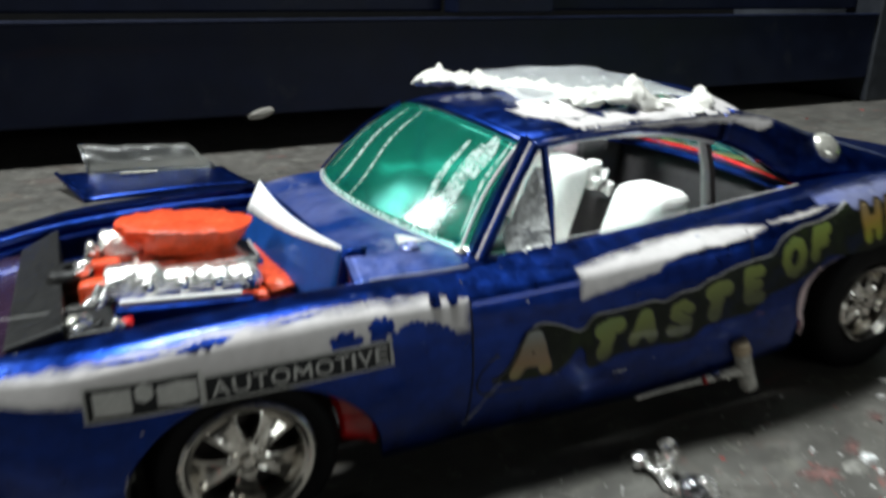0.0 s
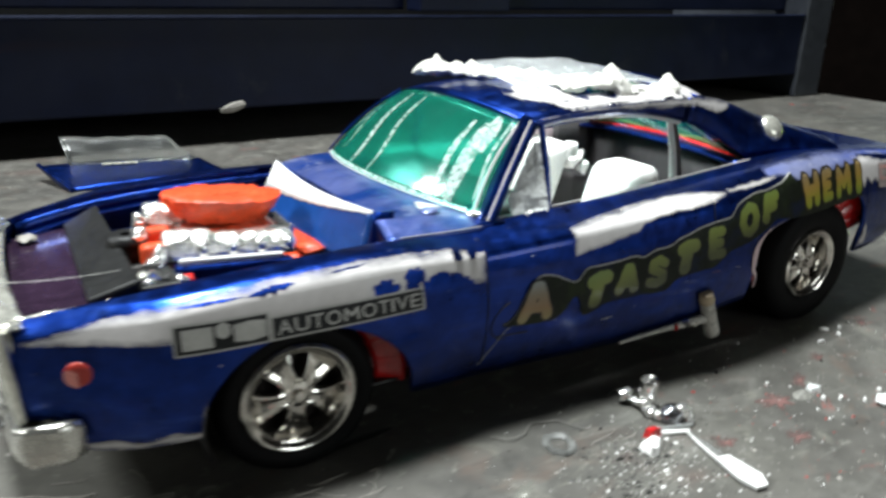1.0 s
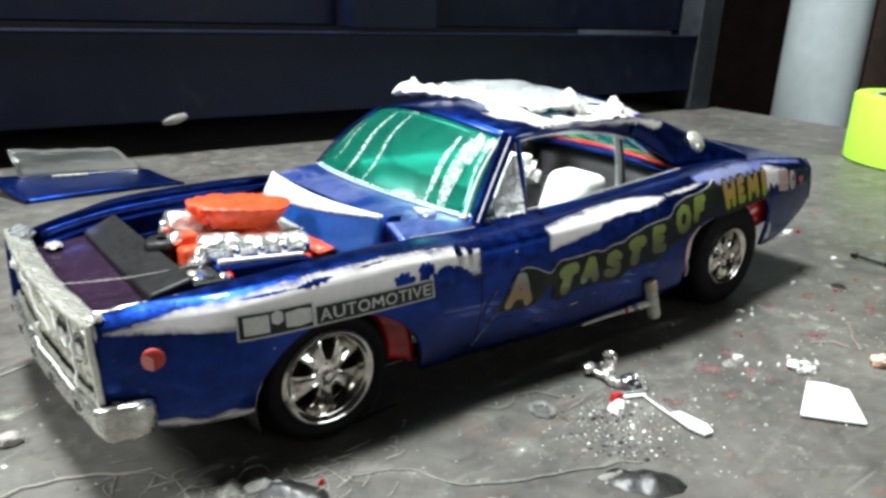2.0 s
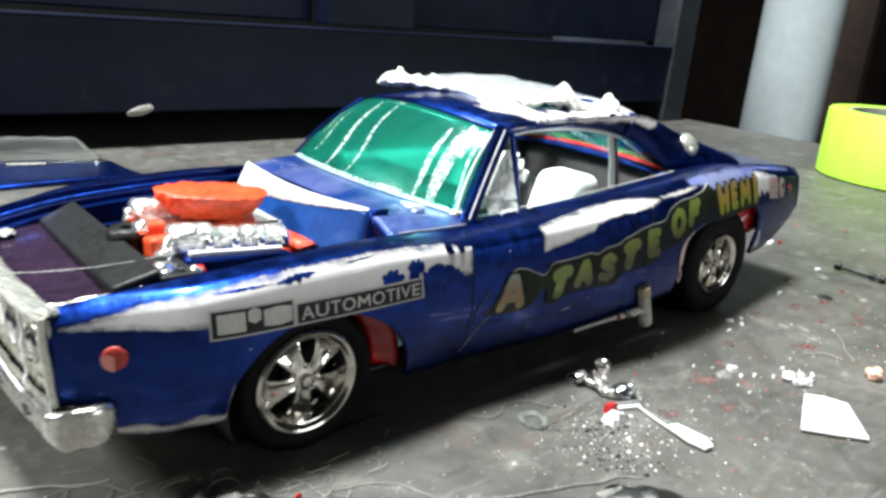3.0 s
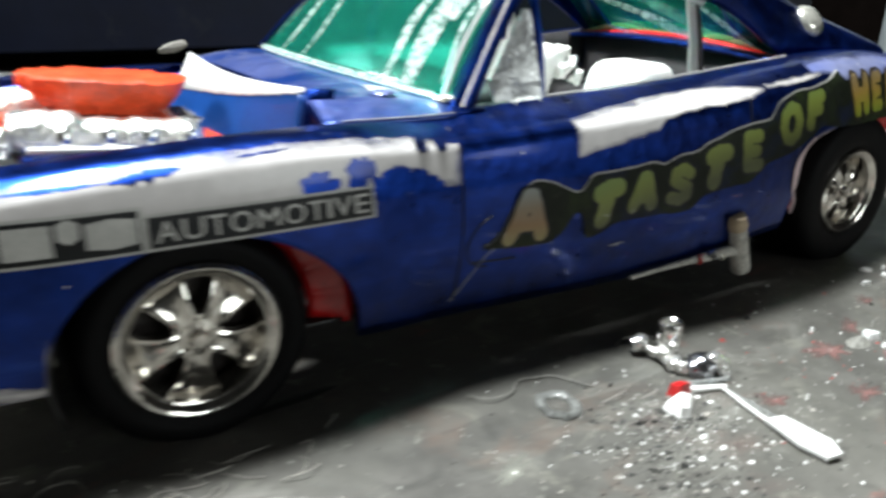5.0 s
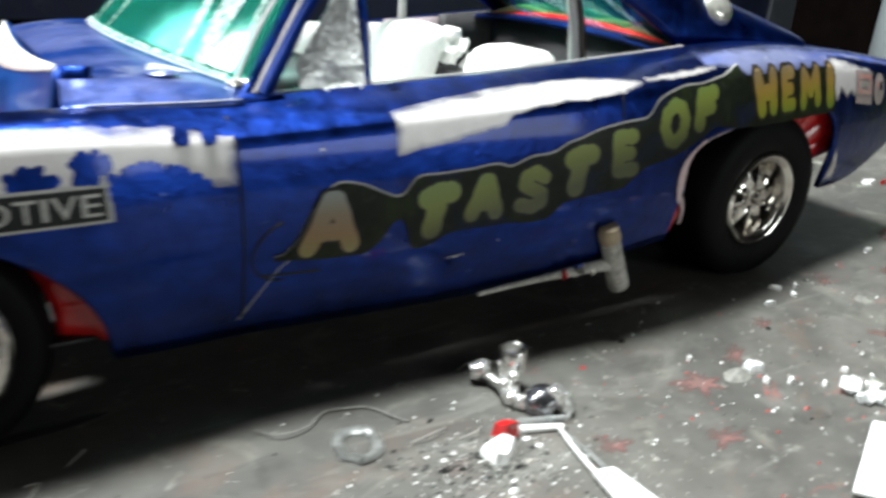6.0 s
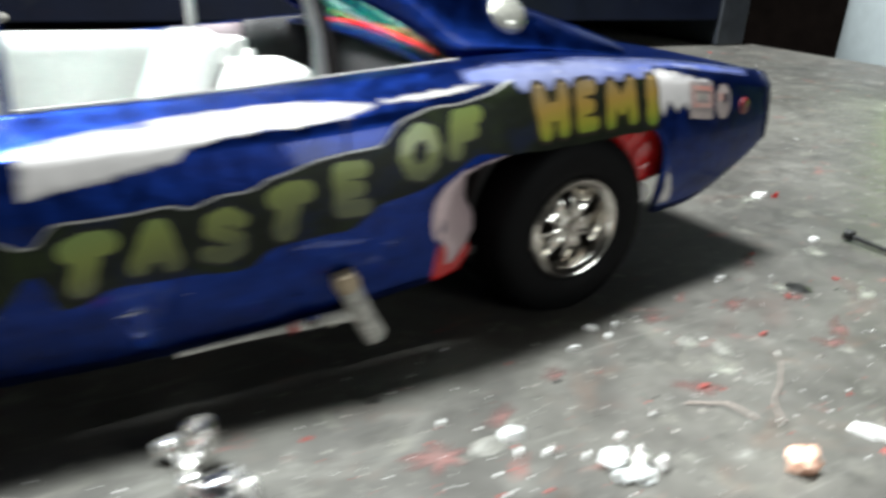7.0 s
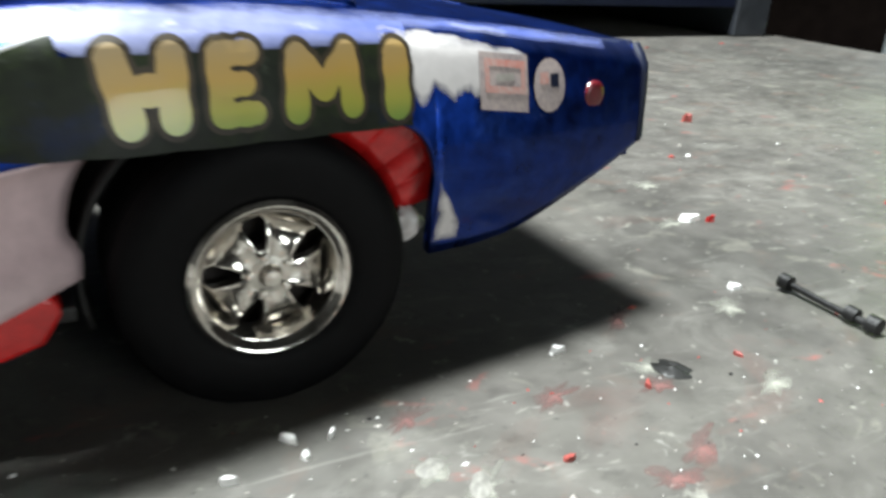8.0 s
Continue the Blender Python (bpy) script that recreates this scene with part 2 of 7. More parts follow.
def bench_material():
    """Grey-black bench top: worn paint, pale smears, scratches, red stains, white dust."""
    m = material("worn grey bench paint", (0.088, 0.083, 0.075), 0.4, 0.0, 0.0, 0.45, 24, 0.4, 160, rough_vary=0.3)
    nt = m.node_tree
    b = nt.nodes["Principled BSDF"]
    last = b.inputs["Base Color"].links[0].from_socket
    tc = [n for n in nt.nodes if n.bl_idname == "ShaderNodeTexCoord"][0]
    # scale, stretch, turn, low, high, colour, detail, amount
    for scale, stretch, turn, lo, hi, colour, detail, amount in (
            (11, 1.0, 0, 0.50, 0.72, (0.045, 0.044, 0.040), 6, 0.8), (19, 1.3, 35, 0.50, 0.76, (0.165, 0.16, 0.14), 8, 0.6), (60, 1.6, -25, 0.56, 0.74, (0.22, 0.215, 0.195), 8, 0.45),
            (130, 1.4, 20, 0.60, 0.72, (0.03, 0.03, 0.026), 7, 0.6), (34, 1.6, 55, 0.60, 0.74, (0.12, 0.07, 0.06), 8, 0.45), (75, 1.5, 10, 0.645, 0.73, (0.26, 0.07, 0.06), 6, 0.6), (105, 1.2, 40, 0.59, 0.70, (0.21, 0.205, 0.17), 6, 0.45), (150, 2.2, -40, 0.60, 0.70, (0.045, 0.042, 0.038), 6, 0.5), (70, 1.3, 0, 0.57, 0.73, (0.13, 0.082, 0.062), 7, 0.5),
            (40, 7.0, 28, 0.62, 0.76, (0.30, 0.30, 0.27), 6, 0.35), (34, 9.0, -50, 0.64, 0.78, (0.34, 0.33, 0.30), 6, 0.35), (300, 1.0, 0, 0.64, 0.76, (0.36, 0.36, 0.33), 5, 0.55), (230, 1.2, 30, 0.63, 0.70, (0.30, 0.30, 0.26), 6, 0.5), (520, 1.0, 0, 0.70, 0.77, (0.50, 0.50, 0.46), 3, 0.6), (800, 1.0, 0, 0.64, 0.74, (0.02, 0.02, 0.018), 3, 0.6)):
        n = node(nt, "ShaderNodeTexNoise", Scale=float(scale), Detail=float(detail), Roughness=0.65, Distortion=0.5)
        shift = nt.nodes.new("ShaderNodeMapping")
        shift.inputs["Location"].default_value = (scale * 0.37, scale * 0.11, 0.7)
        shift.inputs["Rotation"].default_value = (0, 0, radians(turn))
        shift.inputs["Scale"].default_value = (1.0, stretch, 1.0)
        nt.links.new(tc.outputs["Object"], shift.inputs["Vector"])
        nt.links.new(shift.outputs[0], n.inputs["Vector"])
        r = node(nt, "ShaderNodeMapRange", **{"From Min": lo, "From Max": hi, "To Max": amount})
        nt.links.new(n.outputs["Fac"], r.inputs["Value"])
        mix = nt.nodes.new("ShaderNodeMix")
        mix.data_type = "RGBA"
        nt.links.new(r.outputs[0], mix.inputs["Factor"])
        nt.links.new(last, mix.inputs["A"])
        mix.inputs["B"].default_value = (*colour, 1)
        last = mix.outputs["Result"]
    nt.links.new(last, b.inputs["Base Color"])
    return m


weather(NAVY, ((9, (1, 1, 1.6), 0.48, 0.72, (0.014, 0.017, 0.028), 0.7), (45, (1, 1, 1), 0.60, 0.72, (0.03, 0.033, 0.04), 0.4), (22, (0.3, 1, 2), 0.62, 0.75, (0.028, 0.012, 0.014), 0.4)))
weather(DECAL_FILM, ((190, (1, 1, 1), 0.52, 0.68, (0.022, 0.034, 0.010), 0.8), (90, (1, 1, 1), 0.56, 0.70, (0.006, 0.012, 0.05), 0.8), (420, (1, 1, 1), 0.62, 0.74, (0.07, 0.08, 0.06), 0.6)))
BENCH = bench_material()

# ---- building helpers; meshes are drawn in millimetres of the world ----
MM = 0.001


def thing(name, loc, label="", category="", group="", kind=""):
    ob = new(name)
    ob.location = Vector(loc) * MM
    ob.empty_display_size = 0.005
    return tagged(ob, label, category, group, kind)


def part(name, bm, mat, parent=None, label="", smooth=True, thick=0.0, bevel=0.0):
    """Links a bmesh, drawn in world millimetres, as one mesh under a thing or a part."""
    base = Vector((0, 0, 0))
    up = parent
    while up is not None:
        base += up.location
        up = up.parent
    for v in bm.verts:
        v.co = v.co * MM - base
    for f in bm.faces:
        f.smooth = smooth
    me = bpy.data.meshes.new(name)
    bm.to_mesh(me)
    bm.free()
    ob = new(name, me)
    me.materials.append(mat)
    if parent is not None:
        ob.parent = parent
    if thick:
        mod = ob.modifiers.new("thickness", "SOLIDIFY")
        mod.thickness, mod.offset = thick * MM, -1
    if bevel:
        mod = ob.modifiers.new("edge", "BEVEL")
        mod.width, mod.segments, mod.limit_method, mod.angle_limit = bevel * MM, 2, "ANGLE", radians(40)
    if smooth:
        me.set_sharp_from_angle(angle=radians(50))
    if label:
        tagged(ob, label)
    return ob


def single(name, bm, mat, loc, label, category, group="", kind="", **kw):
    """A thing of one mesh, with its origin at loc."""
    for v in bm.verts:
        v.co -= Vector(loc)
    ob = part(name, bm, mat, None, **kw)
    ob.location = Vector(loc) * MM
    return tagged(ob, label, category, group, kind)


def knots(x, *pts):
    """Smooth interpolation through (x, value) knots."""
    if x <= pts[0][0]:
        return pts[0][1]
    if x >= pts[-1][0]:
        return pts[-1][1]
    for k in range(len(pts) - 1):
        (x0, v0), (x1, v1) = pts[k], pts[k + 1]
        if x <= x1:
            def slope(j):
                if j <= 0 or j >= len(pts) - 1:
                    return (pts[min(j + 1, len(pts) - 1)][1] - pts[max(j - 1, 0)][1]) / (pts[min(j + 1, len(pts) - 1)][0] - pts[max(j - 1, 0)][0])
                return (pts[j + 1][1] - pts[j - 1][1]) / (pts[j + 1][0] - pts[j - 1][0])
            h, u = x1 - x0, (x - x0) / (x1 - x0)
            return (2 * u**3 - 3 * u**2 + 1) * v0 + (u**3 - 2 * u**2 + u) * h * slope(k) + (3 * u**2 - 2 * u**3) * v1 + (u**3 - u**2) * h * slope(k + 1)


def grid(bm, rows, flip=False, close=False):
    """Faces between rows of points."""
    vs = [[bm.verts.new(p) for p in row] for row in rows]
    for a, b in zip(vs, vs[1:]):
        n = len(a)
        for j in range(n if close else n - 1):
            q = (a[j], a[(j + 1) % n], b[(j + 1) % n], b[j])
            bm.faces.new(q[::-1] if flip else q)
    return vs


def box(bm, x0, x1, y0, y1, z0, z1):
    v = [bm.verts.new((x, y, z)) for x in (x0, x1) for y in (y0, y1) for z in (z0, z1)]
    for f in ((0, 1, 3, 2), (4, 6, 7, 5), (0, 4, 5, 1), (2, 3, 7, 6), (0, 2, 6, 4), (1, 5, 7, 3)):
        bm.faces.new([v[k] for k in f])
    return v


def tube(bm, pts, radius, sides=10, cap=True):
    """A round bar along points; radius may be a list."""
    pts = [Vector(p) for p in pts]
    rows = []
    for k, p in enumerate(pts):
        d = (pts[min(k + 1, len(pts) - 1)] - pts[max(k - 1, 0)]).normalized()
        a = d.orthogonal().normalized() if k == 0 else (rows_a - d * rows_a.dot(d)).normalized()
        rows_a = a
        b = d.cross(a)
        r = radius[k] if isinstance(radius, (list, tuple)) else radius
        rows.append([p + (a * math.cos(t) + b * math.sin(t)) * r for t in (2 * math.pi * j / sides for j in range(sides))])
    vs = grid(bm, rows, close=True)
    if cap:
        bm.faces.new(vs[0][::-1])
        bm.faces.new(vs[-1])


def lathe(bm, centre, profile, sides=40, axis="y", sx=1.0):
    """Turns (radius, offset along axis) round an axis."""
    c = Vector(centre)
    rows = []
    for r, o in profile:
        row = []
        for j in range(sides):
            t = 2 * math.pi * j / sides
            a, b = r * math.cos(t) * sx, r * math.sin(t)
            row.append(c + (Vector((a, o, b)) if axis == "y" else Vector((a, b, o)) if axis == "z" else Vector((o, a, b))))
        rows.append(row)
    return grid(bm, rows, close=True)


def rough_noise(p, s, amount):
    return noise.noise(Vector(p) * s) * amount


# ---- the bench and the room ----
bm = bmesh.new()
box(bm, -700, 495, -500, 420, -30, 0)
top = part("floor", bm, BENCH, smooth=False, bevel=1.5)
top.name = "bench_top"
tagged(top, "worn grey-black painted bench top with smears and stains", "bench", kind="structure")
bm = bmesh.new()
box(bm, -1900, 1900, -3000, 1560, -800, -760)
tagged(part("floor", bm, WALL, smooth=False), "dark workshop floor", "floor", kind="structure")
for nm, b6 in (("wall_north", (-1900, 1900, 1500, 1560, -760, 2200)), ("wall_east", (1840, 1900, -3000, 1500, -760, 2200)), ("wall_west", (-1900, -1840, -3000, 1500, -760, 2200)), ("wall_south", (-1840, 1840, -3000, -2940, -760, 2200))):
    bm = bmesh.new()
    box(bm, *b6)
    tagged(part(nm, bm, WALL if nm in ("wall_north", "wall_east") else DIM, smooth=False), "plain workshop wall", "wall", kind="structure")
bm = bmesh.new()
box(bm, -1840, 1840, -2940, 1500, 2200, 2240)
tagged(part("ceiling", bm, DIM, smooth=False), "grey workshop ceiling", "ceiling", kind="structure")

# The steel cabinet at the back of the bench.
CAB = pose(0, 0.247, 0, 0, 0, 0.5)


def cab_part(name, mat, boxes, parent, label="", bevel=1.0):
    bm = bmesh.new()
    for b6 in boxes:
        box(bm, *b6)
    return part(name, bm, mat, parent, label, smooth=False, bevel=bevel)


cabinet = thing("steel_cabinet", (0, 0, 0), "dark navy enamelled steel cabinet standing on the bench", "cabinet")
cab_part("bottom_rail", NAVY, [(-500, 454, 0, 14, 15.5, 55.4)], cabinet)
cab_part("rail_lip", NAVY2, [(-500, 454, -1.5, 2, 54.2, 56)], cabinet)
cab_part("divider", NAVY, [(152, 206, -1, 14, 57.5, 330)], cabinet)
# Unseen bottom, added to keep lamp light out of the gap below.
cab_part("gap_shade_panel", NAVY, [(-500, 454, 14.5, 120, 15.5, 17)], cabinet)
# Paler than the navy enamel: the light on this strip is in its colour.
cab_part("corner_strip", STEEL, [(454, 480, -2, 124, 0.2, 330)], cabinet, "corner strip coloured grey-blue as if lit")
cab_part("side_post", NAVY2, [(-535, -500, -2, 30, 0.2, 330)], cabinet)
cab_part("drawer_front", NAVY, [(-500, 152, 16, 24, 58, 330)], cabinet)
cab_part("drawer_front", NAVY, [(206, 454, 16, 24, 58, 330)], cabinet)
# Unseen black back, set behind the gap so that it stays dark.
cab_part("back_panel", BLACK, [(-500, 453, 120, 124, 0.2, 330)], cabinet)
bm = bmesh.new()
lathe(bm, (484, 8, 34), [(1.2, -4), (3.4, -4.4), (4.6, -2.5), (4.8, 3.0), (4.0, 5.0), (2.0, 6.0), (2.0, 9.0)], 24, "x")
part("side_knob", bm, STEEL, cabinet, "grey round knob on the cabinet's side")
cabinet.matrix_basis = CAB

pipe = thing("pipe", (746, 300, -760), "pale grey painted round pipe rising beside the bench", "pipe")
bm = bmesh.new()
lathe(bm, (746, 300, 0), [(39, -760), (39, 2000)], 40, "z")
part("tube", bm, PIPE, pipe)

BOARD = material("dark brown board", (0.045, 0.026, 0.018), 0.6, 0.0, 0.0, 0.5, 12, 0.2, 60)
bm = bmesh.new()
box(bm, 1290, 1312, 448, 500, -760, 1900)
single("wooden_post", bm, BOARD, (1300, 474, -760), "dark brown wooden post standing behind the pipe", "post", bevel=3.0)

tape = thing("tape_roll", (403, 54, 0), "lime green roll of paper masking tape lying flat", "tape")
bm = bmesh.new()
lathe(bm, (403, 54, 0), [(36, 0.2), (44.5, 0.2), (45.5, 1), (45.5, 35), (44.5, 36), (37, 36), (36, 35), (36, 0.2)], 64, "z")
part("tape", bm, LIME, tape)
bm = bmesh.new()
lathe(bm, (403, 54, 0), [(34, 0.2), (35.9, 0.2), (35.9, 35.5), (34, 35.5), (34, 0.2)], 64, "z")
part("core", bm, GREY, tape, "grey cardboard core")
# ---- the model car; nose at -x, centre line at CY ----
CY = 30.5
FRONT, REAR = (0.0, 11.8), (120.0, 13.5)


def half_width(x):
    return knots(x, (-37, 26.5), (-33, 28.5), (-29, 30), (-18, 34.6), (0, 35.6), (17, 35.5), (30, 34.6), (47, 35.2), (66, 36.2), (84, 37.4), (105, 36.8), (119, 34.4), (131, 32.0), (150, 29.4), (163, 27.0), (168, 25.8))


def top_z(x):
    return knots(x, (-37, 29), (-30, 30.3), (-18, 31.8), (0, 33), (17, 33.4), (28, 33.4), (45, 34.2), (70, 35.6), (90, 37.2), (105, 38.4), (118, 38.5), (140, 37), (158, 35), (168, 33.8))


def base_z(x):
    return knots(x, (-37, 15.8), (-31, 15.6), (-30, 10.6), (-15, 11), (14, 9.8), (22, 9.0), (30, 8.7), (45, 8.4), (60, 8.4), (72, 9.2), (80, 10.6), (89, 12.1), (104, 13), (134, 13.5), (147, 14.2), (161, 20), (168, 23))


def bottom_z(x):
    z = base_z(x)
    d = abs(x - FRONT[0])
    if x <= FRONT[0] and d < 15.2:
        z = max(z, FRONT[1] + 0.5 + math.sqrt(15.2**2 - d**2) * 0.86)
    if x > FRONT[0] and d < 17.3:
        z = max(z, 10.8 + 14.35 * (1 - (d / 17.3) ** 1.9) ** (1 / 1.9))
    d = abs(x - REAR[0])
    if d < 16.8:
        e = 3.4 if x < REAR[0] else 5.5
        z = max(z, REAR[1] + 15.0 * (1 - (d / 16.8) ** e) ** (1 / e))
    if 91.6 < x < 112:
        z = max(z, knots(x, (91.6, 19.8), (92.0, 23.2), (93.6, 25.6), (97, 27.2), (103.5, 28.2), (112, 28.6)))
    return z


def shoulder(x):
    """Height and depth of the sloping shoulder above the side's crease."""
    return (knots(x, (-37, 1.8), (12, 1.8), (30, 2.6), (60, 2.8), (100, 2.8), (168, 2.4)),
            knots(x, (-37, 2.0), (12, 2.2), (30, 4.6), (60, 5.2), (82, 4.8), (100, 2.8), (168, 2.0)))


def side_in(x, z):
    """How far the side lies inside the widest line at a height."""
    tall, deep = shoulder(x)
    inset = 2.3 * (max(0, 20 - z) / 10) ** 1.4 if z < 20 else 0.012 * (z - 20) ** 2
    u = (z - (top_z(x) - tall)) / tall
    if u > 0:
        inset += deep * min(u, 1) ** 1.35
    return inset


def side_y(x, z):
    """World y of the visible side."""
    return CY - half_width(x) + side_in(x, z)


def inner(x):
    return knots(x, (-37, 24), (-20, 27.4), (14, 27.4), (22, 26.4), (40, 26.8), (95, 26.2), (110, 25), (140, 23), (168, 21))


def side_columns():
    xs = set(np.linspace(-37, 168, 150).round(2)) | {91.58, 91.62, 91.8, 92.0, 92.6, 93.2, 93.8}
    for (cx, _), r in ((FRONT, 15.2), (FRONT, 17.8), (REAR, 16.8)):
        xs |= {round(cx + r * math.cos(t), 3) for t in np.linspace(0, math.pi, 40)}
    return sorted(xs)


car = thing("model_car", (60, CY, 0), "blue plastic scale-model muscle car, half painted, hood removed", "model car")


def body_shell():
    bm = bmesh.new()
    for sgn in (-1, 1):
        rows = []
        for x in side_columns():
            if sgn > 0 and x < -30:
                x -= 0.4 * (-30 - x)
            zb, zt = bottom_z(x), top_z(x)
            w = half_width(x)
            tall = shoulder(x)[0]
            zz = [zb + (zt - tall - zb) * k / 16 for k in range(17)]
            zz += [zt - tall + tall * k for k in (0.08, 0.2, 0.36, 0.52, 0.68, 0.84, 1.0)]
            pts = [(x, CY + sgn * (w - side_in(x, z)), z) for z in zz]
            y1 = w - side_in(x, zt)
            y2 = min(inner(x), y1 - 0.6)
            for k in (0.2, 0.6, 1.0):
                pts.append((x, CY + sgn * (y1 + (y2 - y1) * k), zt + 0.25 * math.sin(k * 2.2)))
            pts.append((x, CY + sgn * (y2 - 0.3), zt - 1.8))
            rows.append(pts)
        grid(bm, rows, flip=sgn < 0)
    return bm


body = part("body", body_shell(), BLUE, car, "candy blue painted body shell", thick=0.9)


def sheet(fn, us, vs, flip=False):
    bm = bmesh.new()
    grid(bm, [[fn(u, v) for v in vs] for u in us], flip)
    return bm


# Deck between the tail fins of the quarter panels, tail panel and cowl.
def deck(u, v):
    x = 96 + u * 72
    y = inner(x)
    return (x, CY + v * (y + 0.4), top_z(x) - 0.1 + 1.2 * (1 - v * v) * (1 - 0.6 * u))


part("deck_lid", sheet(deck, np.linspace(0, 1, 30), np.linspace(-1, 1, 20), True), BLUE, car, thick=0.8)


def tail_panel(u, v):
    z = 21 + u * (top_z(168) - 21.4)
    return (168 - 2.2 * (1 - u) - 1.2 * math.sin(u * 3.1), CY + v * (half_width(168) - side_in(168, z)), z)


part("tail_panel", sheet(tail_panel, np.linspace(0, 1, 10), np.linspace(-1, 1, 24)), BLUE, car, thick=0.8)

WS0 = lambda v: Vector((30.8 - 3.0 * v - 6.5 * (1 - v * v), CY + v * 25.2, 35.4 + 0.9 * v + 1.6 * (1 - v * v)))
WS1 = lambda v: Vector((44.2 - 1.0 * v - 3.5 * (1 - v * v), CY + v * 21.4, 48.9 + 0.2 * v + 2.3 * (1 - v * v)))


def cowl(u, v):
    w = min(1, abs(v))
    sg = 1 if v > 0 else -1
    a = Vector((15.6 - 1.0 * sg * w, CY + sg * w * 22.0, 35.4 + 0.4 * (1 - w * w)))
    b = WS0(sg * w) + Vector((0.4, 0, -0.2))
    p = a.lerp(b, u)
    p.z += 0.5 * math.sin(u * 3.1)
    if abs(v) > 1:
        k = (abs(v) - 1) / 0.3
        q = Vector((16 + u * 17, CY + sg * (28.4 + 0.2 * u), top_z(16 + u * 17) + 0.12))
        p = p.lerp(q, k)
    return p


part("cowl_front", sheet(lambda u, v: cowl(0, v) + Vector((-0.05 * u, 0, -0.1 - 6.0 * u)), np.linspace(0, 1, 4), np.linspace(-1.3, 1.3, 46)), BLUE, car, "blue front face of the cowl", thick=0.4)
# Pale layers hold both scuffs and the cowl's glossy sheen.
COWL_BLUE = weather(material("pale scuffed blue paint with painted sheen", (0.006, 0.045, 0.26), 0.3, 0.5, 0.3, 0.4, 70, 0.25, 380), ((70, (0.5, 1, 1), 0.44, 0.66, (0.16, 0.19, 0.42), 0.75), (160, (1, 1, 1), 0.56, 0.70, (0.36, 0.38, 0.55), 0.55), (600, (1, 1, 1), 0.70, 0.76, (0.6, 0.62, 0.7), 0.6)))
part("cowl_panel", sheet(cowl, np.linspace(0, 1, 14), np.linspace(-1.3, 1.3, 46), True), COWL_BLUE, car, "scuffed pale blue cowl below the windscreen", thick=0.7)
for sgn in (-1, 1):
    # The ledge from cowl to belt beside the windscreen post.
    part("cowl_corner", sheet(lambda u, v: (18.5 + u * 19, CY + sgn * (20.5 + v * 7.6), top_z(18.5 + u * 19) + 0.3 + 1.3 * (1 - v) ** 1.5), np.linspace(0, 1, 8), np.linspace(0, 1, 5), sgn > 0), BLUE, car, thick=0.6)


# ---- greenhouse ----
def glass_y(z):
    return 25.5 - (z - 34) * 0.24


def roof_edge(x):
    """Half width and height of the roof's edge, down to the tail of the sail panels."""
    return (knots(x, (44, 21.9), (56, 23.0), (76, 22.8), (88, 22.4), (98, 21.4), (106, 20.8), (114, 20.8), (122, 21.4), (130, 22.6)),
            knots(x, (44, 48.6), (50, 50.0), (62, 50.8), (76, 51.3), (88, 51.2), (93, 50.4), (98, 49.0), (106, 46.5), (114, 44.4), (122, 42.2), (130, 39.8)))


def roof_skin(u, v):
    x = 43.2 + u * 46
    w, z = roof_edge(x + 2.4)
    xx = x - 3.2 * (1 - v * v) * (1 - u) + 2.0 * (1 - v * v) * u
    return (xx + (1.4 - 1.0 * v) * (1 - u), CY + v * w, z + 2.7 * (1 - v * v) - (0.8 if abs(v) > 0.97 else 0))


def roof_opening(bm):
    """Cuts the opening under the clear sheet."""
    gone = [f for f in bm.faces if 55 < f.calc_center_median().x < 83 and -15.5 < f.calc_center_median().y - CY < 16.5]
    bmesh.ops.delete(bm, geom=gone, context="FACES")
    return bm


part("roof", roof_opening(sheet(roof_skin, np.linspace(0, 1, 26), np.linspace(-1, 1, 28), True)), BLUE, car, "blue roof with bare white patches", thick=0.9)


def side_top(x):
    """Height of the side window's upper edge."""
    return knots(x, (47.5, 48.0), (56, 49.0), (68, 48.9), (78, 47.8), (88, 44.8), (101, 38.0))


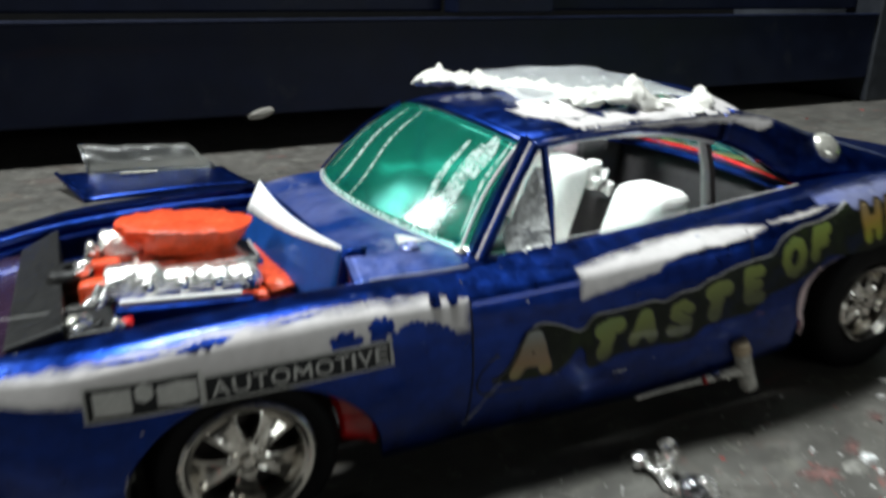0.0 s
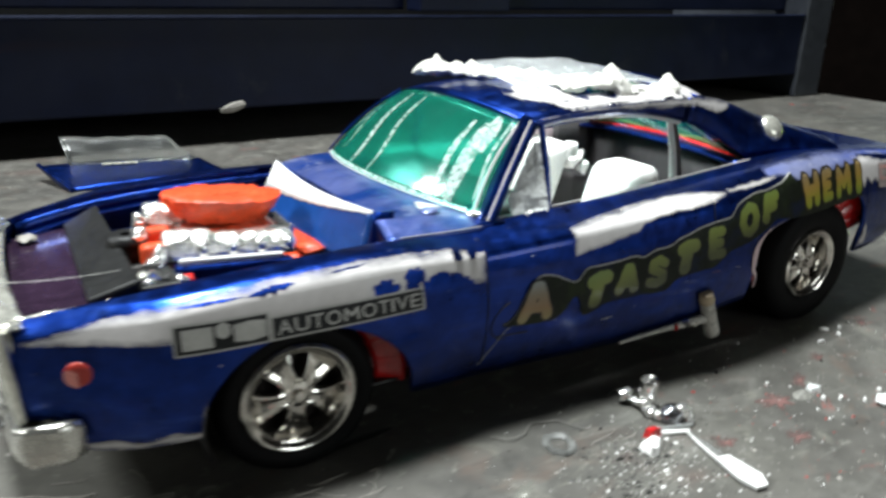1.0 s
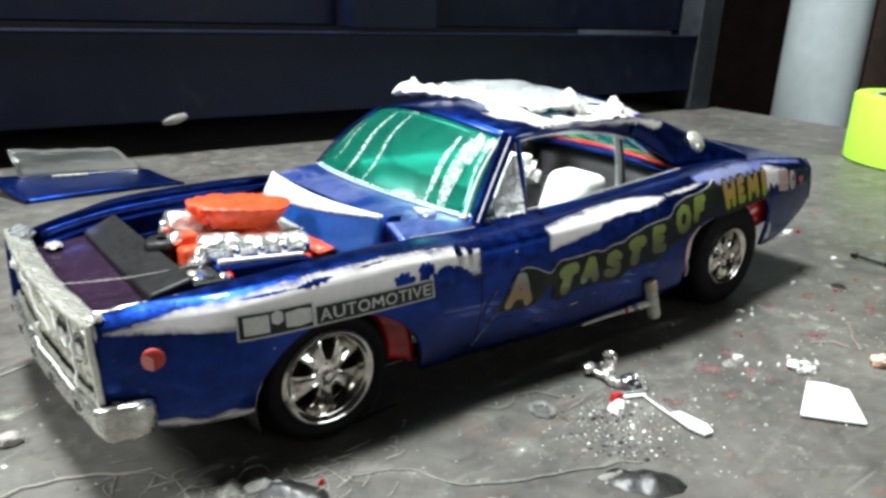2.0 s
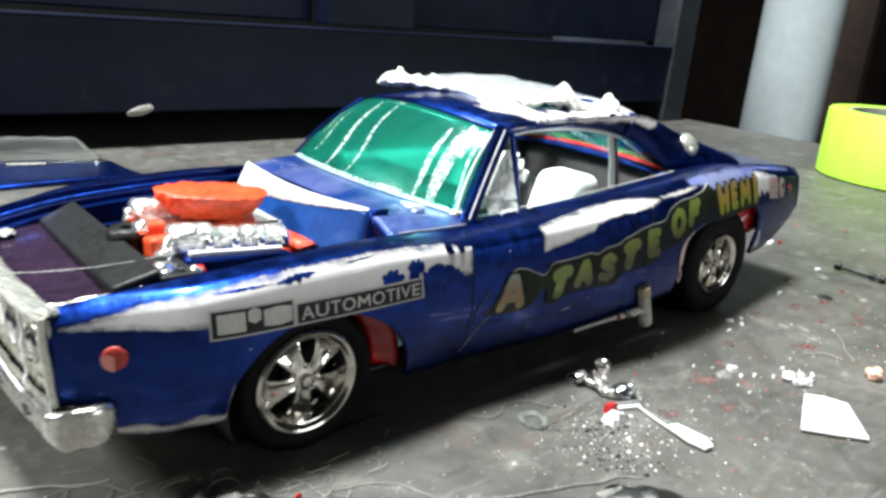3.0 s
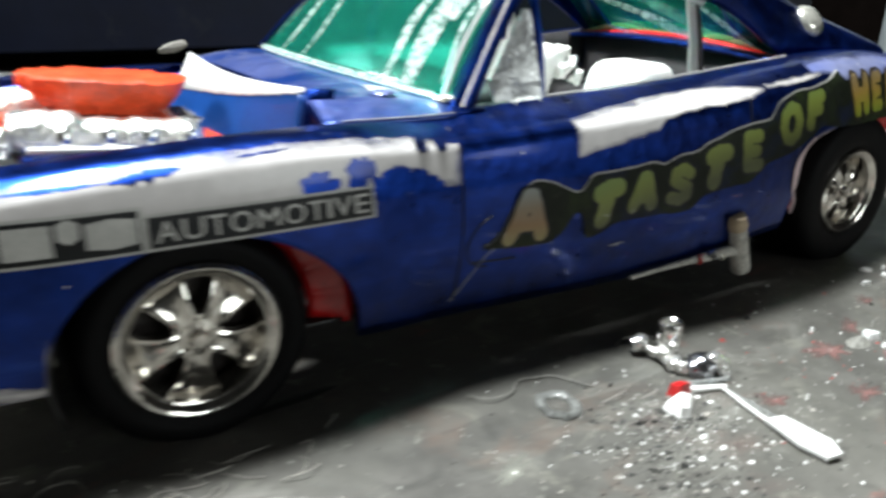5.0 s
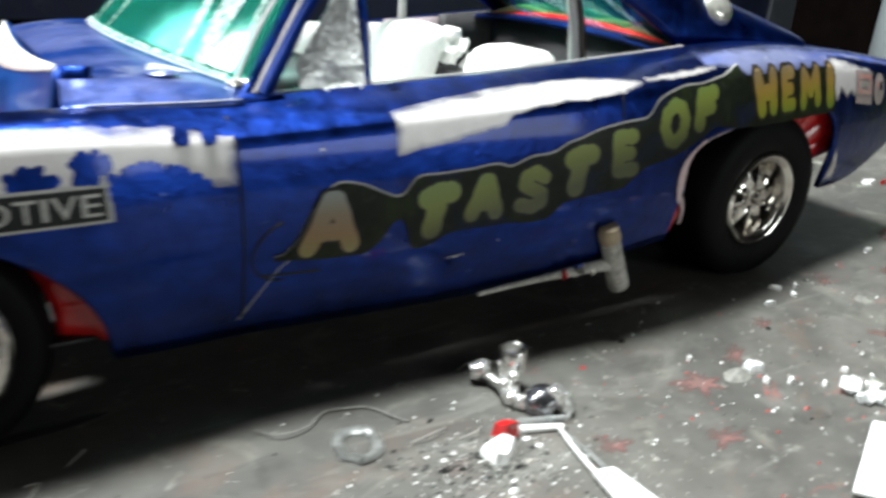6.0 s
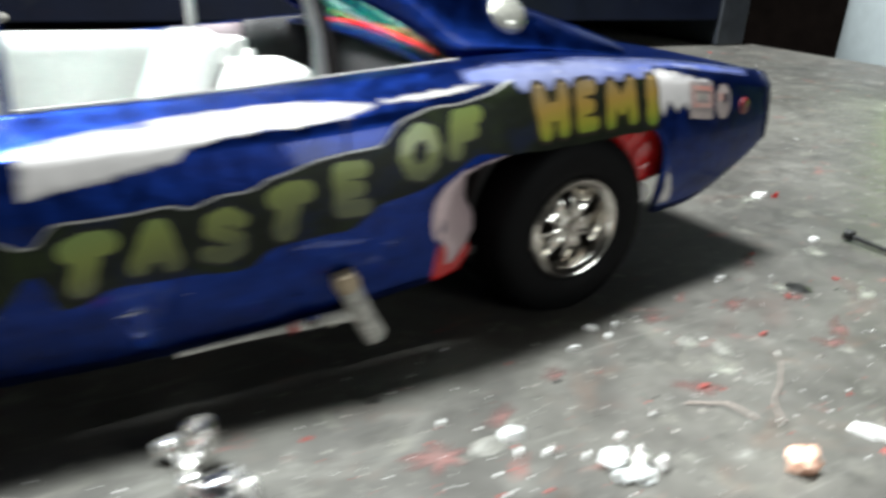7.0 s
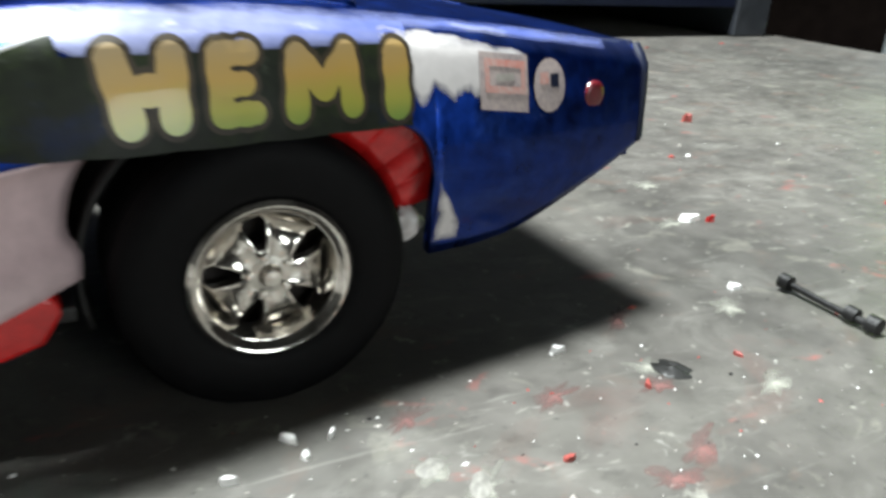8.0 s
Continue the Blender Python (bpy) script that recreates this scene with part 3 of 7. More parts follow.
for sgn in (-1, 1):
    near = sgn < 0
    # Frame rail over the side window, then the sail panel behind it.
    def rail(u, v):
        x = 45.5 + u * 38
        z0, (w1, z1) = side_top(x), roof_edge(x)
        z = z0 + (z1 - z0) * v
        return (x, CY + sgn * (glass_y(z0) * (1 - v) + w1 * v + 0.4 * math.sin(3.1 * v)), z)
    part("roof_rail", sheet(rail, np.linspace(0, 1, 24), np.linspace(0, 1, 5), near), BLUE, car, thick=0.8)

    def sail(u, v):
        x0 = 83.5 + u * 46.5
        w1, z1 = roof_edge(x0)
        zb = side_top(x0) if x0 < 101 else top_z(x0) + 0.1
        wb = glass_y(zb) if x0 < 101 else knots(x0, (101, glass_y(38.0)), (130, 25.6))
        return (x0, CY + sgn * (wb + (w1 - wb) * v + 0.8 * math.sin(v * 3.1)), zb + (max(z1, zb + 0.1) - zb) * v)
    part("sail_panel", sheet(sail, np.linspace(0, 1, 40), np.linspace(0, 1, 8), near), BLUE, car, thick=0.8)

    def sail_in(u, v):
        x0 = 86 + u * 44
        w1, z1 = roof_edge(x0)
        zb = max(top_z(x0), min(z1, 50.6 - 12.4 * (x0 - 87.5) / 14.5)) if x0 < 103 else top_z(x0)
        return (x0, CY + sgn * (w1 - 0.2 - 5.5 * v), max(z1, zb + 0.1) - (max(z1, zb) - zb) * v + 0.6 * math.sin(3.1 * (1 - v)))
    part("sail_inner", sheet(sail_in, np.linspace(0, 1, 20), np.linspace(0, 1, 6), near), BLUE, car, thick=0.5)

    bm = bmesh.new()
    tube(bm, [(x, CY + sgn * (glass_y(side_top(x)) - 1.3), side_top(x) + 0.1) for x in np.linspace(48, 83, 20)], 0.8, 8)
    part("window_frame", bm, PEARL, car, "pale inner frame of the side window")
    # Windscreen post.
    a, b = WS0(sgn) + Vector((1.2, sgn * 1.0, -0.6)), WS1(sgn) + Vector((0.4, sgn * 0.9, 0.5 if near else -0.6))
    bm = bmesh.new()
    d = (b - a).normalized()
    for off, wide, deep in ((0.3, 1.5, 1.9), (-1.7, 0.8, 1.4)) if near else ((0.0, 0.8, 0.9),):
        o = Vector((off * 0.62, 0, off * 0.45)) + Vector((0, -sgn * abs(off) * 0.25, 0))
        n1 = Vector((0.65, sgn * 0.2, -0.72)).normalized()
        n2 = d.cross(n1).normalized()
        rows = []
        for p in (a + o, (a + b) / 2 + o + Vector((-0.2, 0, 0.35)), b + o):
            rows.append([p + n1 * wide * c + n2 * deep * s * 0.6 for c, s in ((1, 0.6), (0.6, 1), (-0.6, 1), (-1, 0.6), (-1, -0.6), (-0.6, -1), (0.6, -1), (1, -0.6))])
        vs = grid(bm, rows, close=True)
        bm.faces.new(vs[0]), bm.faces.new(vs[-1])
    bmesh.ops.recalc_face_normals(bm, faces=bm.faces)
    part("windscreen_post", bm, BLUE, car)
    if near:
        bm = bmesh.new()
        tube(bm, [a.lerp(b, u) + Vector((-0.5, -1.15, 0.35 + 0.35 * math.sin(u * 3.1))) for u in np.linspace(0, 1, 14)], [0.16 + 0.1 * noise.noise(Vector((u * 9, 2, 0))) for u in np.linspace(0, 1, 14)], 6)
        part("post_edge", bm, PEARL, car, "pale worn edge of the post")
    # Vent window upright and belt trim.
    bm = bmesh.new()
    y34, y47 = CY + sgn * (glass_y(34) + 0.2), CY + sgn * (glass_y(48) + 0.2)
    tube(bm, [(48.2, y34, 33.6), (48.4, (y34 + y47) / 2 + sgn * 0.3, 41), (48.2, y47, 48.4)], [0.75, 0.7, 0.6], 8)
    part("vent_upright", bm, BLUE, car)
    bm = bmesh.new()
    tube(bm, [(x, CY + sgn * (glass_y(34) + 0.3), top_z(x) + 0.2) for x in np.linspace(37, 100, 24)], 0.16, 8)
    part("belt_trim", bm, PEARL if near else BLUE, car, "thin pale belt trim")

# Windscreen, rear window and far side glass.
ws = part("windscreen", sheet(lambda u, v: WS0(v).lerp(WS1(v), u) + Vector((-0.9, 0, 0.9)) * math.sin(u * math.pi) * 0.9, np.linspace(0, 1, 16), np.linspace(-1, 1, 30), True), GLASS, car, "green tinted windscreen with pale streaks", thick=0.7)
rw = part("rear_window", sheet(lambda u, v: (87.5 + u * 14.5, CY + v * (22.0 + 2.2 * u), 50.4 - 12.4 * u + 1.2 * (1 - v * v) * (1 - u)), np.linspace(0, 1, 10), np.linspace(-1, 1, 14)), GLASS, car, "green tinted rear window", thick=0.7)
# Pale strips painted in place of wrinkled reflections in the rear glass.
for v0, v1, u0, u1, wide in ((-0.9, -0.5, 0.85, 0.2, 0.05), (-0.5, 0.2, 0.9, 0.5, 0.06), (-0.2, 0.6, 0.6, 0.3, 0.04), (0.1, 0.7, 0.95, 0.75, 0.03)):
    part("streak", sheet(lambda u, v: (87.5 + (u0 + (u1 - u0) * u + (v - 0.5) * wide * 3 * math.sin(u * 3.1)) * 14.5 - 0.5, CY + (v0 + (v1 - v0) * u) * 22.5, 50.4 - 12.4 * (u0 + (u1 - u0) * u + (v - 0.5) * wide * 3 * math.sin(u * 3.1)) - 0.8), np.linspace(0, 1, 24), (0, 0.5, 1)), STREAK, rw, "pale streak painted for a reflection in the rear window")
for g in (ws, rw):
    g.visible_shadow = False


def on_screen(u, v, lift=0.25):
    return WS0(v).lerp(WS1(v), u) + Vector((-0.9, 0, 0.9)) * math.sin(u * math.pi) * 0.9 + Vector((-0.7, 0, 0.7)) * lift


# Thin pale streaks running up the windscreen.
for v0, u0, u1, wide in ((0.62, 0.14, 0.75, 0.008), (0.28, 0.03, 0.93, 0.020), (0.0, 0.05, 0.93, 0.012), (0.80, 0.3, 0.8, 0.005)):
    part("streak", sheet(lambda u, v: on_screen(u0 + (u1 - u0) * u, v0 + 0.14 * u * u - 0.025 * math.sin(u * 7) + (v - 0.5) * 2 * wide * (0.35 + math.sin(u * 3.1))), np.linspace(0, 1, 24), (0, 0.5, 1), True), STREAK, ws, "pale streak on the windscreen")
for v0, u0, u1, wide in ((-0.79, 0.02, 0.86, 0.055), (-0.84, 0.55, 0.97, 0.055), (-0.66, 0.04, 0.85, 0.024), (-0.95, 0.1, 0.97, 0.010)):
    part("streak", sheet(lambda u, v: on_screen(u0 + (u1 - u0) * u, v0 + 0.03 * u - 0.005 * math.sin(u * 9 + v0 * 20) + (v - 0.5) * 2 * wide * (0.4 + 0.6 * math.sin(u * 3.1)), 0.3), np.linspace(0, 1, 50), np.linspace(0, 1, 5), True), STREAK, ws, "streaky pale glue smear on the windscreen")
part("streak", sheet(lambda u, v: on_screen(0.015 + 0.025 * v, -0.93 + 1.86 * u), np.linspace(0, 1, 40), (0, 0.5, 1), True), STREAK, ws, "pale glue line along the windscreen base")
for sgn in (-1, 1):
    bm = bmesh.new()
    tube(bm, [on_screen(u, sgn * 0.985, 0.5) for u in np.linspace(0, 1, 10)], 0.26, 6)
    part("screen_trim", bm, PEARL if sgn < 0 else BLUE, car, "thin pale trim beside the windscreen")
bm = bmesh.new()
tube(bm, [on_screen(0.0, v, 0.3) for v in np.linspace(-0.99, 0.99, 24)], 0.15, 6)
part("screen_trim", bm, PEARL, car, "thin pale trim below the windscreen")
BRAKE_BROWN = material("dark brown plastic", (0.03, 0.022, 0.018), 0.4, 0.0, 0.2, 0.4, 200)
bm = bmesh.new()
tube(bm, [(83.4, CY - 21.2, 34.6), (82.8, CY - 20.6, 41), (80.7, CY - 20.4, 48.2)], [0.85, 0.7, 0.65], 8)
part("door_post", bm, PEARL, car, "pale worn post behind the door window")
bm = bmesh.new()
tube(bm, [(84.8, CY - 20.9, 34.6), (84.1, CY - 20.3, 41), (81.9, CY - 20.1, 48.0)], [0.95, 0.85, 0.75], 8)
part("post_seal", bm, BRAKE_BROWN, car, "dark brown seal on the post")

bm = bmesh.new()
tube(bm, [(79.0, CY + 22.6, 35.6), (78.4, CY + 21.8, 41), (77.2, CY + 21.2, 48.4)], [0.9, 0.75, 0.7], 8)
part("door_post", bm, PEARL, car, "pale post on the far side")

# Added dark strip: stands for the corner's shade and hides the tape's reflection.
bm = bmesh.new()
tube(bm, [(168.1 - 0.1 * (33.6 - z), side_y(168, z) + 0.3, z) for z in np.linspace(22.6, 33.4, 12)], 0.75, 10)
part("tail_shade", bm, NAVY, car, "added dark strip for the shaded end of the quarter panel")

# Fuel cap and foil vent window.
bm = bmesh.new()
lathe(bm, (0, 0, 0), [(0.01, 1.5), (1.5, 1.4), (2.4, 1.0), (3.0, 0.3), (3.1, -0.5), (2.6, -0.9), (2.3, -3.2)], 24, "z")
bmesh.ops.transform(bm, matrix=Matrix.Translation((109.8, 8.2, 43.5)) @ Matrix.Rotation(radians(52), 4, "X"), verts=bm.verts)
part("fuel_cap", bm, FOIL, car, "chrome flip fuel cap")


def foil(u, v):
    x = 39.0 + u * 8.7
    lo, hi = 34.4 - 2.8 * max(0, 1 - abs(u - 0.70) / 0.3), 35.4 + min(u, 0.85) * 12.0
    z = lo + (max(hi, lo + 0.4) - lo) * v
    crease = abs(noise.noise(Vector((x * 0.35, z * 0.22, 3)))) + 0.5 * abs(noise.noise(Vector((x * 0.8, z * 0.9, 8))))
    return (x, CY - glass_y(z) - 0.5 + 0.9 * crease - 1.1 * (1 - v) - (0.8 if z < 34.4 else 0), z)


part("vent_window", sheet(foil, np.linspace(0.1, 1, 26), np.linspace(0, 1, 26), True), SILVER, car, "crumpled translucent foil vent window", smooth=False, thick=0.12)

# ---- wheels ----
BRAKE = material("brown-black brake plastic", (0.012, 0.008, 0.007), 0.45, 0.1, 0.0, 0.5, 250, 0.4, 400)


def wheel(cx, cy, cz, tyre_r, rim_r, width, out, turn):
    """A wheel on an axle along y; its outer face at cy looks towards out (-1: -y)."""
    bm = bmesh.new()
    o = -out
    lathe(bm, (cx, cy, cz), [(rim_r * 0.98, o * width), (rim_r, o * 1.2), (rim_r * 1.06, o * -0.1), (rim_r * 1.0, o * -0.5), (rim_r * 0.94, o * -0.35), (rim_r * 0.90, o * 0.2), (rim_r * 0.87, o * 0.3), (rim_r * 0.83, o * 1.4), (rim_r * 0.80, o * 3.0)], 56)
    w = part("wheel", bm, WHEEL, car, "five-spoke chrome wheel")
    bm = bmesh.new()
    t = tyre_r
    lathe(bm, (cx, cy, cz), [(rim_r * 1.02, o * 0.6), (rim_r * 1.08, o * 0.05), (rim_r * 1.2, o * -0.35), ((rim_r + t) * 0.53, o * -0.5), (t * 0.93, o * -0.1), (t * 0.98, o * 0.7), (t, o * 1.6)]
          + [q for k in range(5) for q in ((t, o * (2.2 + k * (width - 4) / 5)), (t - 0.25, o * (2.35 + k * (width - 4) / 5)), (t - 0.25, o * (2.6 + k * (width - 4) / 5)), (t, o * (2.75 + k * (width - 4) / 5)))]
          + [(t, o * (width - 1.2)), (t * 0.97, o * (width - 0.2)), (t * 0.9, o * width), (rim_r, o * width)], 56)
    for v in bm.verts:
        v.co.z = max(v.co.z, 0.03)
    part("tyre", bm, RUBBER, w, "black rubber tyre")
    bm = bmesh.new()
    lathe(bm, (cx, cy, cz), [(0.01, o * 4.6), (rim_r * 0.9, o * 4.6)], 40)
    part("brake_plate", bm, BRAKE, w, "dark brake plate behind the spokes")
    for k in range(5):
        bm = bmesh.new()
        a = radians(turn + 72 * k)
        rows = []
        for r, hw, dep in ((1.2, 1.3, 1.3), (2.6, 1.3, 1.0), (4.0, 1.6, 1.2), (5.6, 2.2, 1.6), (rim_r * 0.80, 3.3, 2.2), (rim_r * 0.85, 3.9, 2.6)):
            r *= rim_r / 8.4 if r < 7 else 1
            row = []
            for q, dd in ((-1, 1.2), (-0.98, 0.0), (-0.76, -0.12), (-0.6, 0.06), (0.6, 0.06), (0.76, -0.12), (0.98, 0.0), (1, 1.2)):
                row.append(Vector((cx + r * math.cos(a) - q * hw * math.sin(a), cy + o * (dep + dd), cz + r * math.sin(a) + q * hw * math.cos(a))))
            rows.append(row)
        vs = grid(bm, rows, close=True)
        bm.faces.new(vs[0]), bm.faces.new(vs[-1])
        bmesh.ops.recalc_face_normals(bm, faces=bm.faces)
        part("spoke", bm, WHEEL, w)
        bm = bmesh.new()
        a += radians(36)
        lathe(bm, (cx + 2.0 * math.cos(a), cy, cz + 2.0 * math.sin(a)), [(0.01, o * 0.7), (0.38, o * 0.75), (0.42, o * 1.6)], 8)
        part("wheel_nut", bm, WHEEL, w)
    bm = bmesh.new()
    lathe(bm, (cx, cy, cz), [(0.01, o * 0.1), (0.8, o * 0.15), (1.05, o * 0.5), (1.2, o * 1.0), (2.7, o * 1.3), (2.9, o * 3.4)], 28)
    part("hub_cap", bm, WHEEL, w)
    return w


for out, y in ((-1, 0.0), (1, 2 * CY)):
    wheel(FRONT[0], y, FRONT[1], 12.7, 8.6, 9.5, out, 120 if out < 0 else 100)
    wheel(REAR[0], y, REAR[1], 14.3, 7.6, 14.0, out, 68)
bm = bmesh.new()
tube(bm, [(0, 8, FRONT[1]), (0, 2 * CY - 8, FRONT[1])], 1.2, 10)
part("front_axle", bm, BLACK, car)
bm = bmesh.new()
tube(bm, [(119, 12, REAR[1]), (119, 2 * CY - 12, REAR[1])], 1.6, 10)
part("rear_axle", bm, BLACK, car)

# Floor pan, wheel wells, rails.
bm = bmesh.new()
box(bm, 16, 103, CY - 29, CY + 29, 11.5, 13)
box(bm, -30, 16, CY - 18, CY + 18, 10, 11.5)
box(bm, 134, 160, CY - 22, CY + 22, 17, 18.2)
# Unseen side pieces, added to narrow the light falling through to the bench.
for s in (-1, 1):
    for y0, y1 in ((17.0, 19.4), (14.0, 15.0)) if s > 0 else ((-30.0, -19.6), (-17.0, -15.0)):
        box(bm, 9.5, 22, CY + y0, CY + y1, 10.2, 10.8)
part("floor_pan", bm, BLACK, car, smooth=False, bevel=0.4)


def well(cx, cz, r, y0, y1, a0, a1, name, mat):
    for s in (-1, 1):
        part(name, sheet(lambda u, v: (cx + (r + rough_noise((u * 6, v * 3, cx), 1.0, 0.25)) * math.cos(radians(a0 + (a1 - a0) * u)), CY + s * (y0 + (y1 - y0) * v), cz + r * math.sin(radians(a0 + (a1 - a0) * u))), np.linspace(0, 1, 20), np.linspace(0, 1, 6), s < 0), mat, car, thick=0.6)


well(FRONT[0], FRONT[1], 14.7, 33.0, 14, 53, 200, "front_wheel_well", BLACK)
def fender_plate(c, r0, r1, a0, a1, y0, y1, name, label):
    """A glossy plate between tyre and arch, on both sides."""
    for sg in (-1, 1):
        part(name, sheet(lambda u, v: (c[0] + (r0 + (r1 - r0) * v) * math.cos(radians(a0 + (a1 - a0) * u)), CY + sg * (y0 + (y1 - y0) * v + 0.25 * math.sin(u * 9) + 0.4 * abs(math.sin(u * 15)) * (1 - 0.5 * v)), c[1] + (r0 + (r1 - r0) * v) * math.sin(radians(a0 + (a1 - a0) * u))), np.linspace(0, 1, 48), np.linspace(0, 1, 6), sg < 0), RED, car, label, thick=0.5)


fender_plate(FRONT, 13.2, 17.9, -5, 60, 27.6, 29.8, "front_inner_fender", "glossy red inner fender")
well(REAR[0], REAR[1], 16.2, 26.0, 10, 70, 196, "rear_wheel_well", BLACK)
fender_plate(REAR, 14.6, 22.5, 18, 64, 27.0, 28.4, "rear_inner_fender", "red inner fender behind the rear wheel")

# Engine bay: inner walls with ledges, apron, purple panel.
for s in (-1, 1):
    part("inner_fender", sheet(lambda u, v: (-34 + u * 52, CY + s * (inner(-34 + u * 52) - 0.4 - (0, 0.2, 0.2, 1.8, 1.8, 2.4, 2.4)[v]), top_z(-34 + u * 52) - (1.0, 3.0, 3.4, 3.6, 7.4, 7.6, 18)[v]), np.linspace(0, 1, 24), range(7), s > 0), BLUE, car, thick=0.5)
    bm = bmesh.new()
    tube(bm, [(x, CY + s * (inner(x) - 1.6), top_z(x) - 3.6) for x in np.linspace(-16, 16, 9)], 0.35, 6)
    part("fender_ledge", bm, PEARL, car, "pale scuffed ledge")
bm = bmesh.new()
tube(bm, [(x, CY - inner(x) + 0.1 + rough_noise((x, 0, 7), 0.6, 0.3), top_z(x) + 0.05) for x in np.linspace(-36, -24, 20)], [0.06 + 0.40 * max(0, 1 - k / 14) * (1 + noise.noise(Vector((k * 0.4, 1, 0)))) for k in range(20)], 7)
part("fender_edge", bm, FOIL, car, "rough pale edge of the fender")
part("radiator_apron", sheet(lambda u, v: (-35.6 + u * 14.5, CY + v * 26, 25.8 + 1.4 * u), np.linspace(0, 1, 8), np.linspace(-1, 1, 8), True), PURPLE, car, "dark purple panel behind the grille", smooth=False, thick=0.8)
bm = bmesh.new()
# a slab whose top slopes down to the front, its front face cut back below
rows = []
for y, back in ((10.0, -19.4), (16, -19.4), (34, -19.8), (53.0, -20.2)):
    rough = rough_noise((y, 0, 3), 0.4, 0.8)
    rows.append([(back, y, 31.0), (back + 0.2, y, 19.0), (-23.4, y, 19.0), (-25.4, y, 25.4 + rough), (-26.4, y, 29.2 - 0.03 * (y - 10) + 0.3 * rough)])
vs = grid(bm, rows, close=True)
bm.faces.new(vs[0]), bm.faces.new(vs[-1])
bmesh.ops.recalc_face_normals(bm, faces=bm.faces)
part("radiator", bm, BLACK, car, "black radiator and fan shroud", smooth=False, bevel=0.5)
bm = bmesh.new()
box(bm, -19.2, -13.6, CY - 20, CY - 9, 27.9, 29.4)
part("shroud_tray", bm, BLACK, car, smooth=False, bevel=0.4)
bm = bmesh.new()
lathe(bm, (-18.4, CY - 2.0, 29.6), [(0.9, 2.6), (2.4, 2.7), (3.0, 2.2), (3.2, 1.2), (2.8, 0.4), (3.1, -0.2), (3.3, -1.4), (2.4, -2.5)], 24, "z")
for v in bm.verts:
    v.co += v.normal * rough_noise(v.co, 0.6, 0.7)
part("fan_pulley", bm, BLACK, car, "black lumpy fan pulley")
bm = bmesh.new()
tube(bm, [(-14.2, CY - 10.5, 32.0), (-15.4, CY - 11.4, 29.6), (-15.2, CY - 12.0, 27.0), (-13.4, CY - 12.6, 25.2)], [1.0, 1.3, 1.1, 0.9], 12)
part("water_pipe", bm, BRIGHT, car, "bright plated water pipe")
for k, (x, y, z, r) in enumerate(((-17.0, 13.6, 29.8, 0.9), (-15.4, 12.6, 29.4, 0.8), (-13.4, 12.4, 29.0, 1.0), (-18.6, 13.0, 30.0, 0.7), (-12.2, 13.8, 28.4, 0.8))):
    bm = bmesh.new()
    bmesh.ops.create_icosphere(bm, subdivisions=2, radius=r, matrix=Matrix.Translation((x, y, z)))
    for v in bm.verts:
        v.co += v.normal * rough_noise(v.co, 1.0, 0.9)
    part("belt_fitting", bm, (BRIGHT, BLACK, BRIGHT, FOIL, RED)[k], car, "small crumpled fitting on the tray")

# Engine.
bm = bmesh.new()
box(bm, -12.5, 13.5, CY - 8, CY + 8, 14, 26)
part("engine_block", bm, ORANGE, car, "orange-red engine block", smooth=False, bevel=1.0)
bm = bmesh.new()
for k in range(5):
    box(bm, -17.4 + k * 0.5, -11.5, CY - 10.5 + k * 2.8, CY - 7.5 + k * 2.8, 22.0 + (k % 2) * 0.8, 32.2 - (k % 3) * 0.9)
part("front_cover", bm, ORANGE, car, "orange-red brush-painted timing cover", smooth=False, bevel=0.7)
def valve_cover(s):
    """A chrome cover: a tall front block, then three lumps falling to the rear, ribbed between."""
    bm = bmesh.new()
    rows = []
    for x in np.linspace(-14.2, 7.6, 60):
        e = min(1, (x + 14.2) / 1.0 + 0.55, (7.6 - x) / 1.6 + 0.3)
        front = 1 / (1 + math.exp((x + 6.6) * 3))
        gap = max(0, 1 - abs(((x + 6.4) % 4.6) - 2.3) / 2.3)
        lump = (0.75 * front + (1 - front) * (0.55 * gap**0.5 - 0.5)) + rough_noise((x, s * 3, 0), 0.8, 0.3)
        rise = 30.6 - 0.075 * (x + 14)
        rows.append([(x, CY + s * (8.8 + (2.8 + 0.35 * lump) * math.cos(a) * e), rise + (2.7 + lump) * math.sin(a) * e) for a in np.linspace(math.pi * 1.12, -math.pi * 0.12, 18)])
    vs = grid(bm, rows)
    bm.faces.new(vs[0]), bm.faces.new(vs[-1])
    bmesh.ops.recalc_face_normals(bm, faces=bm.faces)
    return part("valve_cover", bm, COVER, car, "lumpy chrome valve cover", thick=0.3)


for s in (-1, 1):
    vc = valve_cover(s)
    for k in range(4):
        bm = bmesh.new()
        lathe(bm, (-8.6 + k * 4.6, CY + s * 12.1, 31.2 - k * 0.32), [(0.01, 1.1), (0.6, 1.0), (0.85, 0.6), (0.9, -0.9), (0.01, -1.0)], 12, "z")
        part("cover_bolt", bm, CHROME, vc)
    bm = bmesh.new()
    tube(bm, [(-12.6, CY + s * 13.8, 30.3), (3.6, CY + s * 13.8, 29.1)], 0.42, 8)
    part("fuel_rail", bm, WHITE, car, "thin pale pipe along the head")
    bm = bmesh.new()
    box(bm, -13.4, 5.5, CY + s * 13.4 - 1.4, CY + s * 13.4 + 1.4, 24.5, 29.7)
    for v in bm.verts:
        v.co.z -= (v.co.x + 13.4) * 0.075
    part("exhaust_header", bm, BLUE, car, "blue painted exhaust header", smooth=False, bevel=0.6)
bm = bmesh.new()
box(bm, -10, 9, CY - 5, CY + 5, 26, 31)
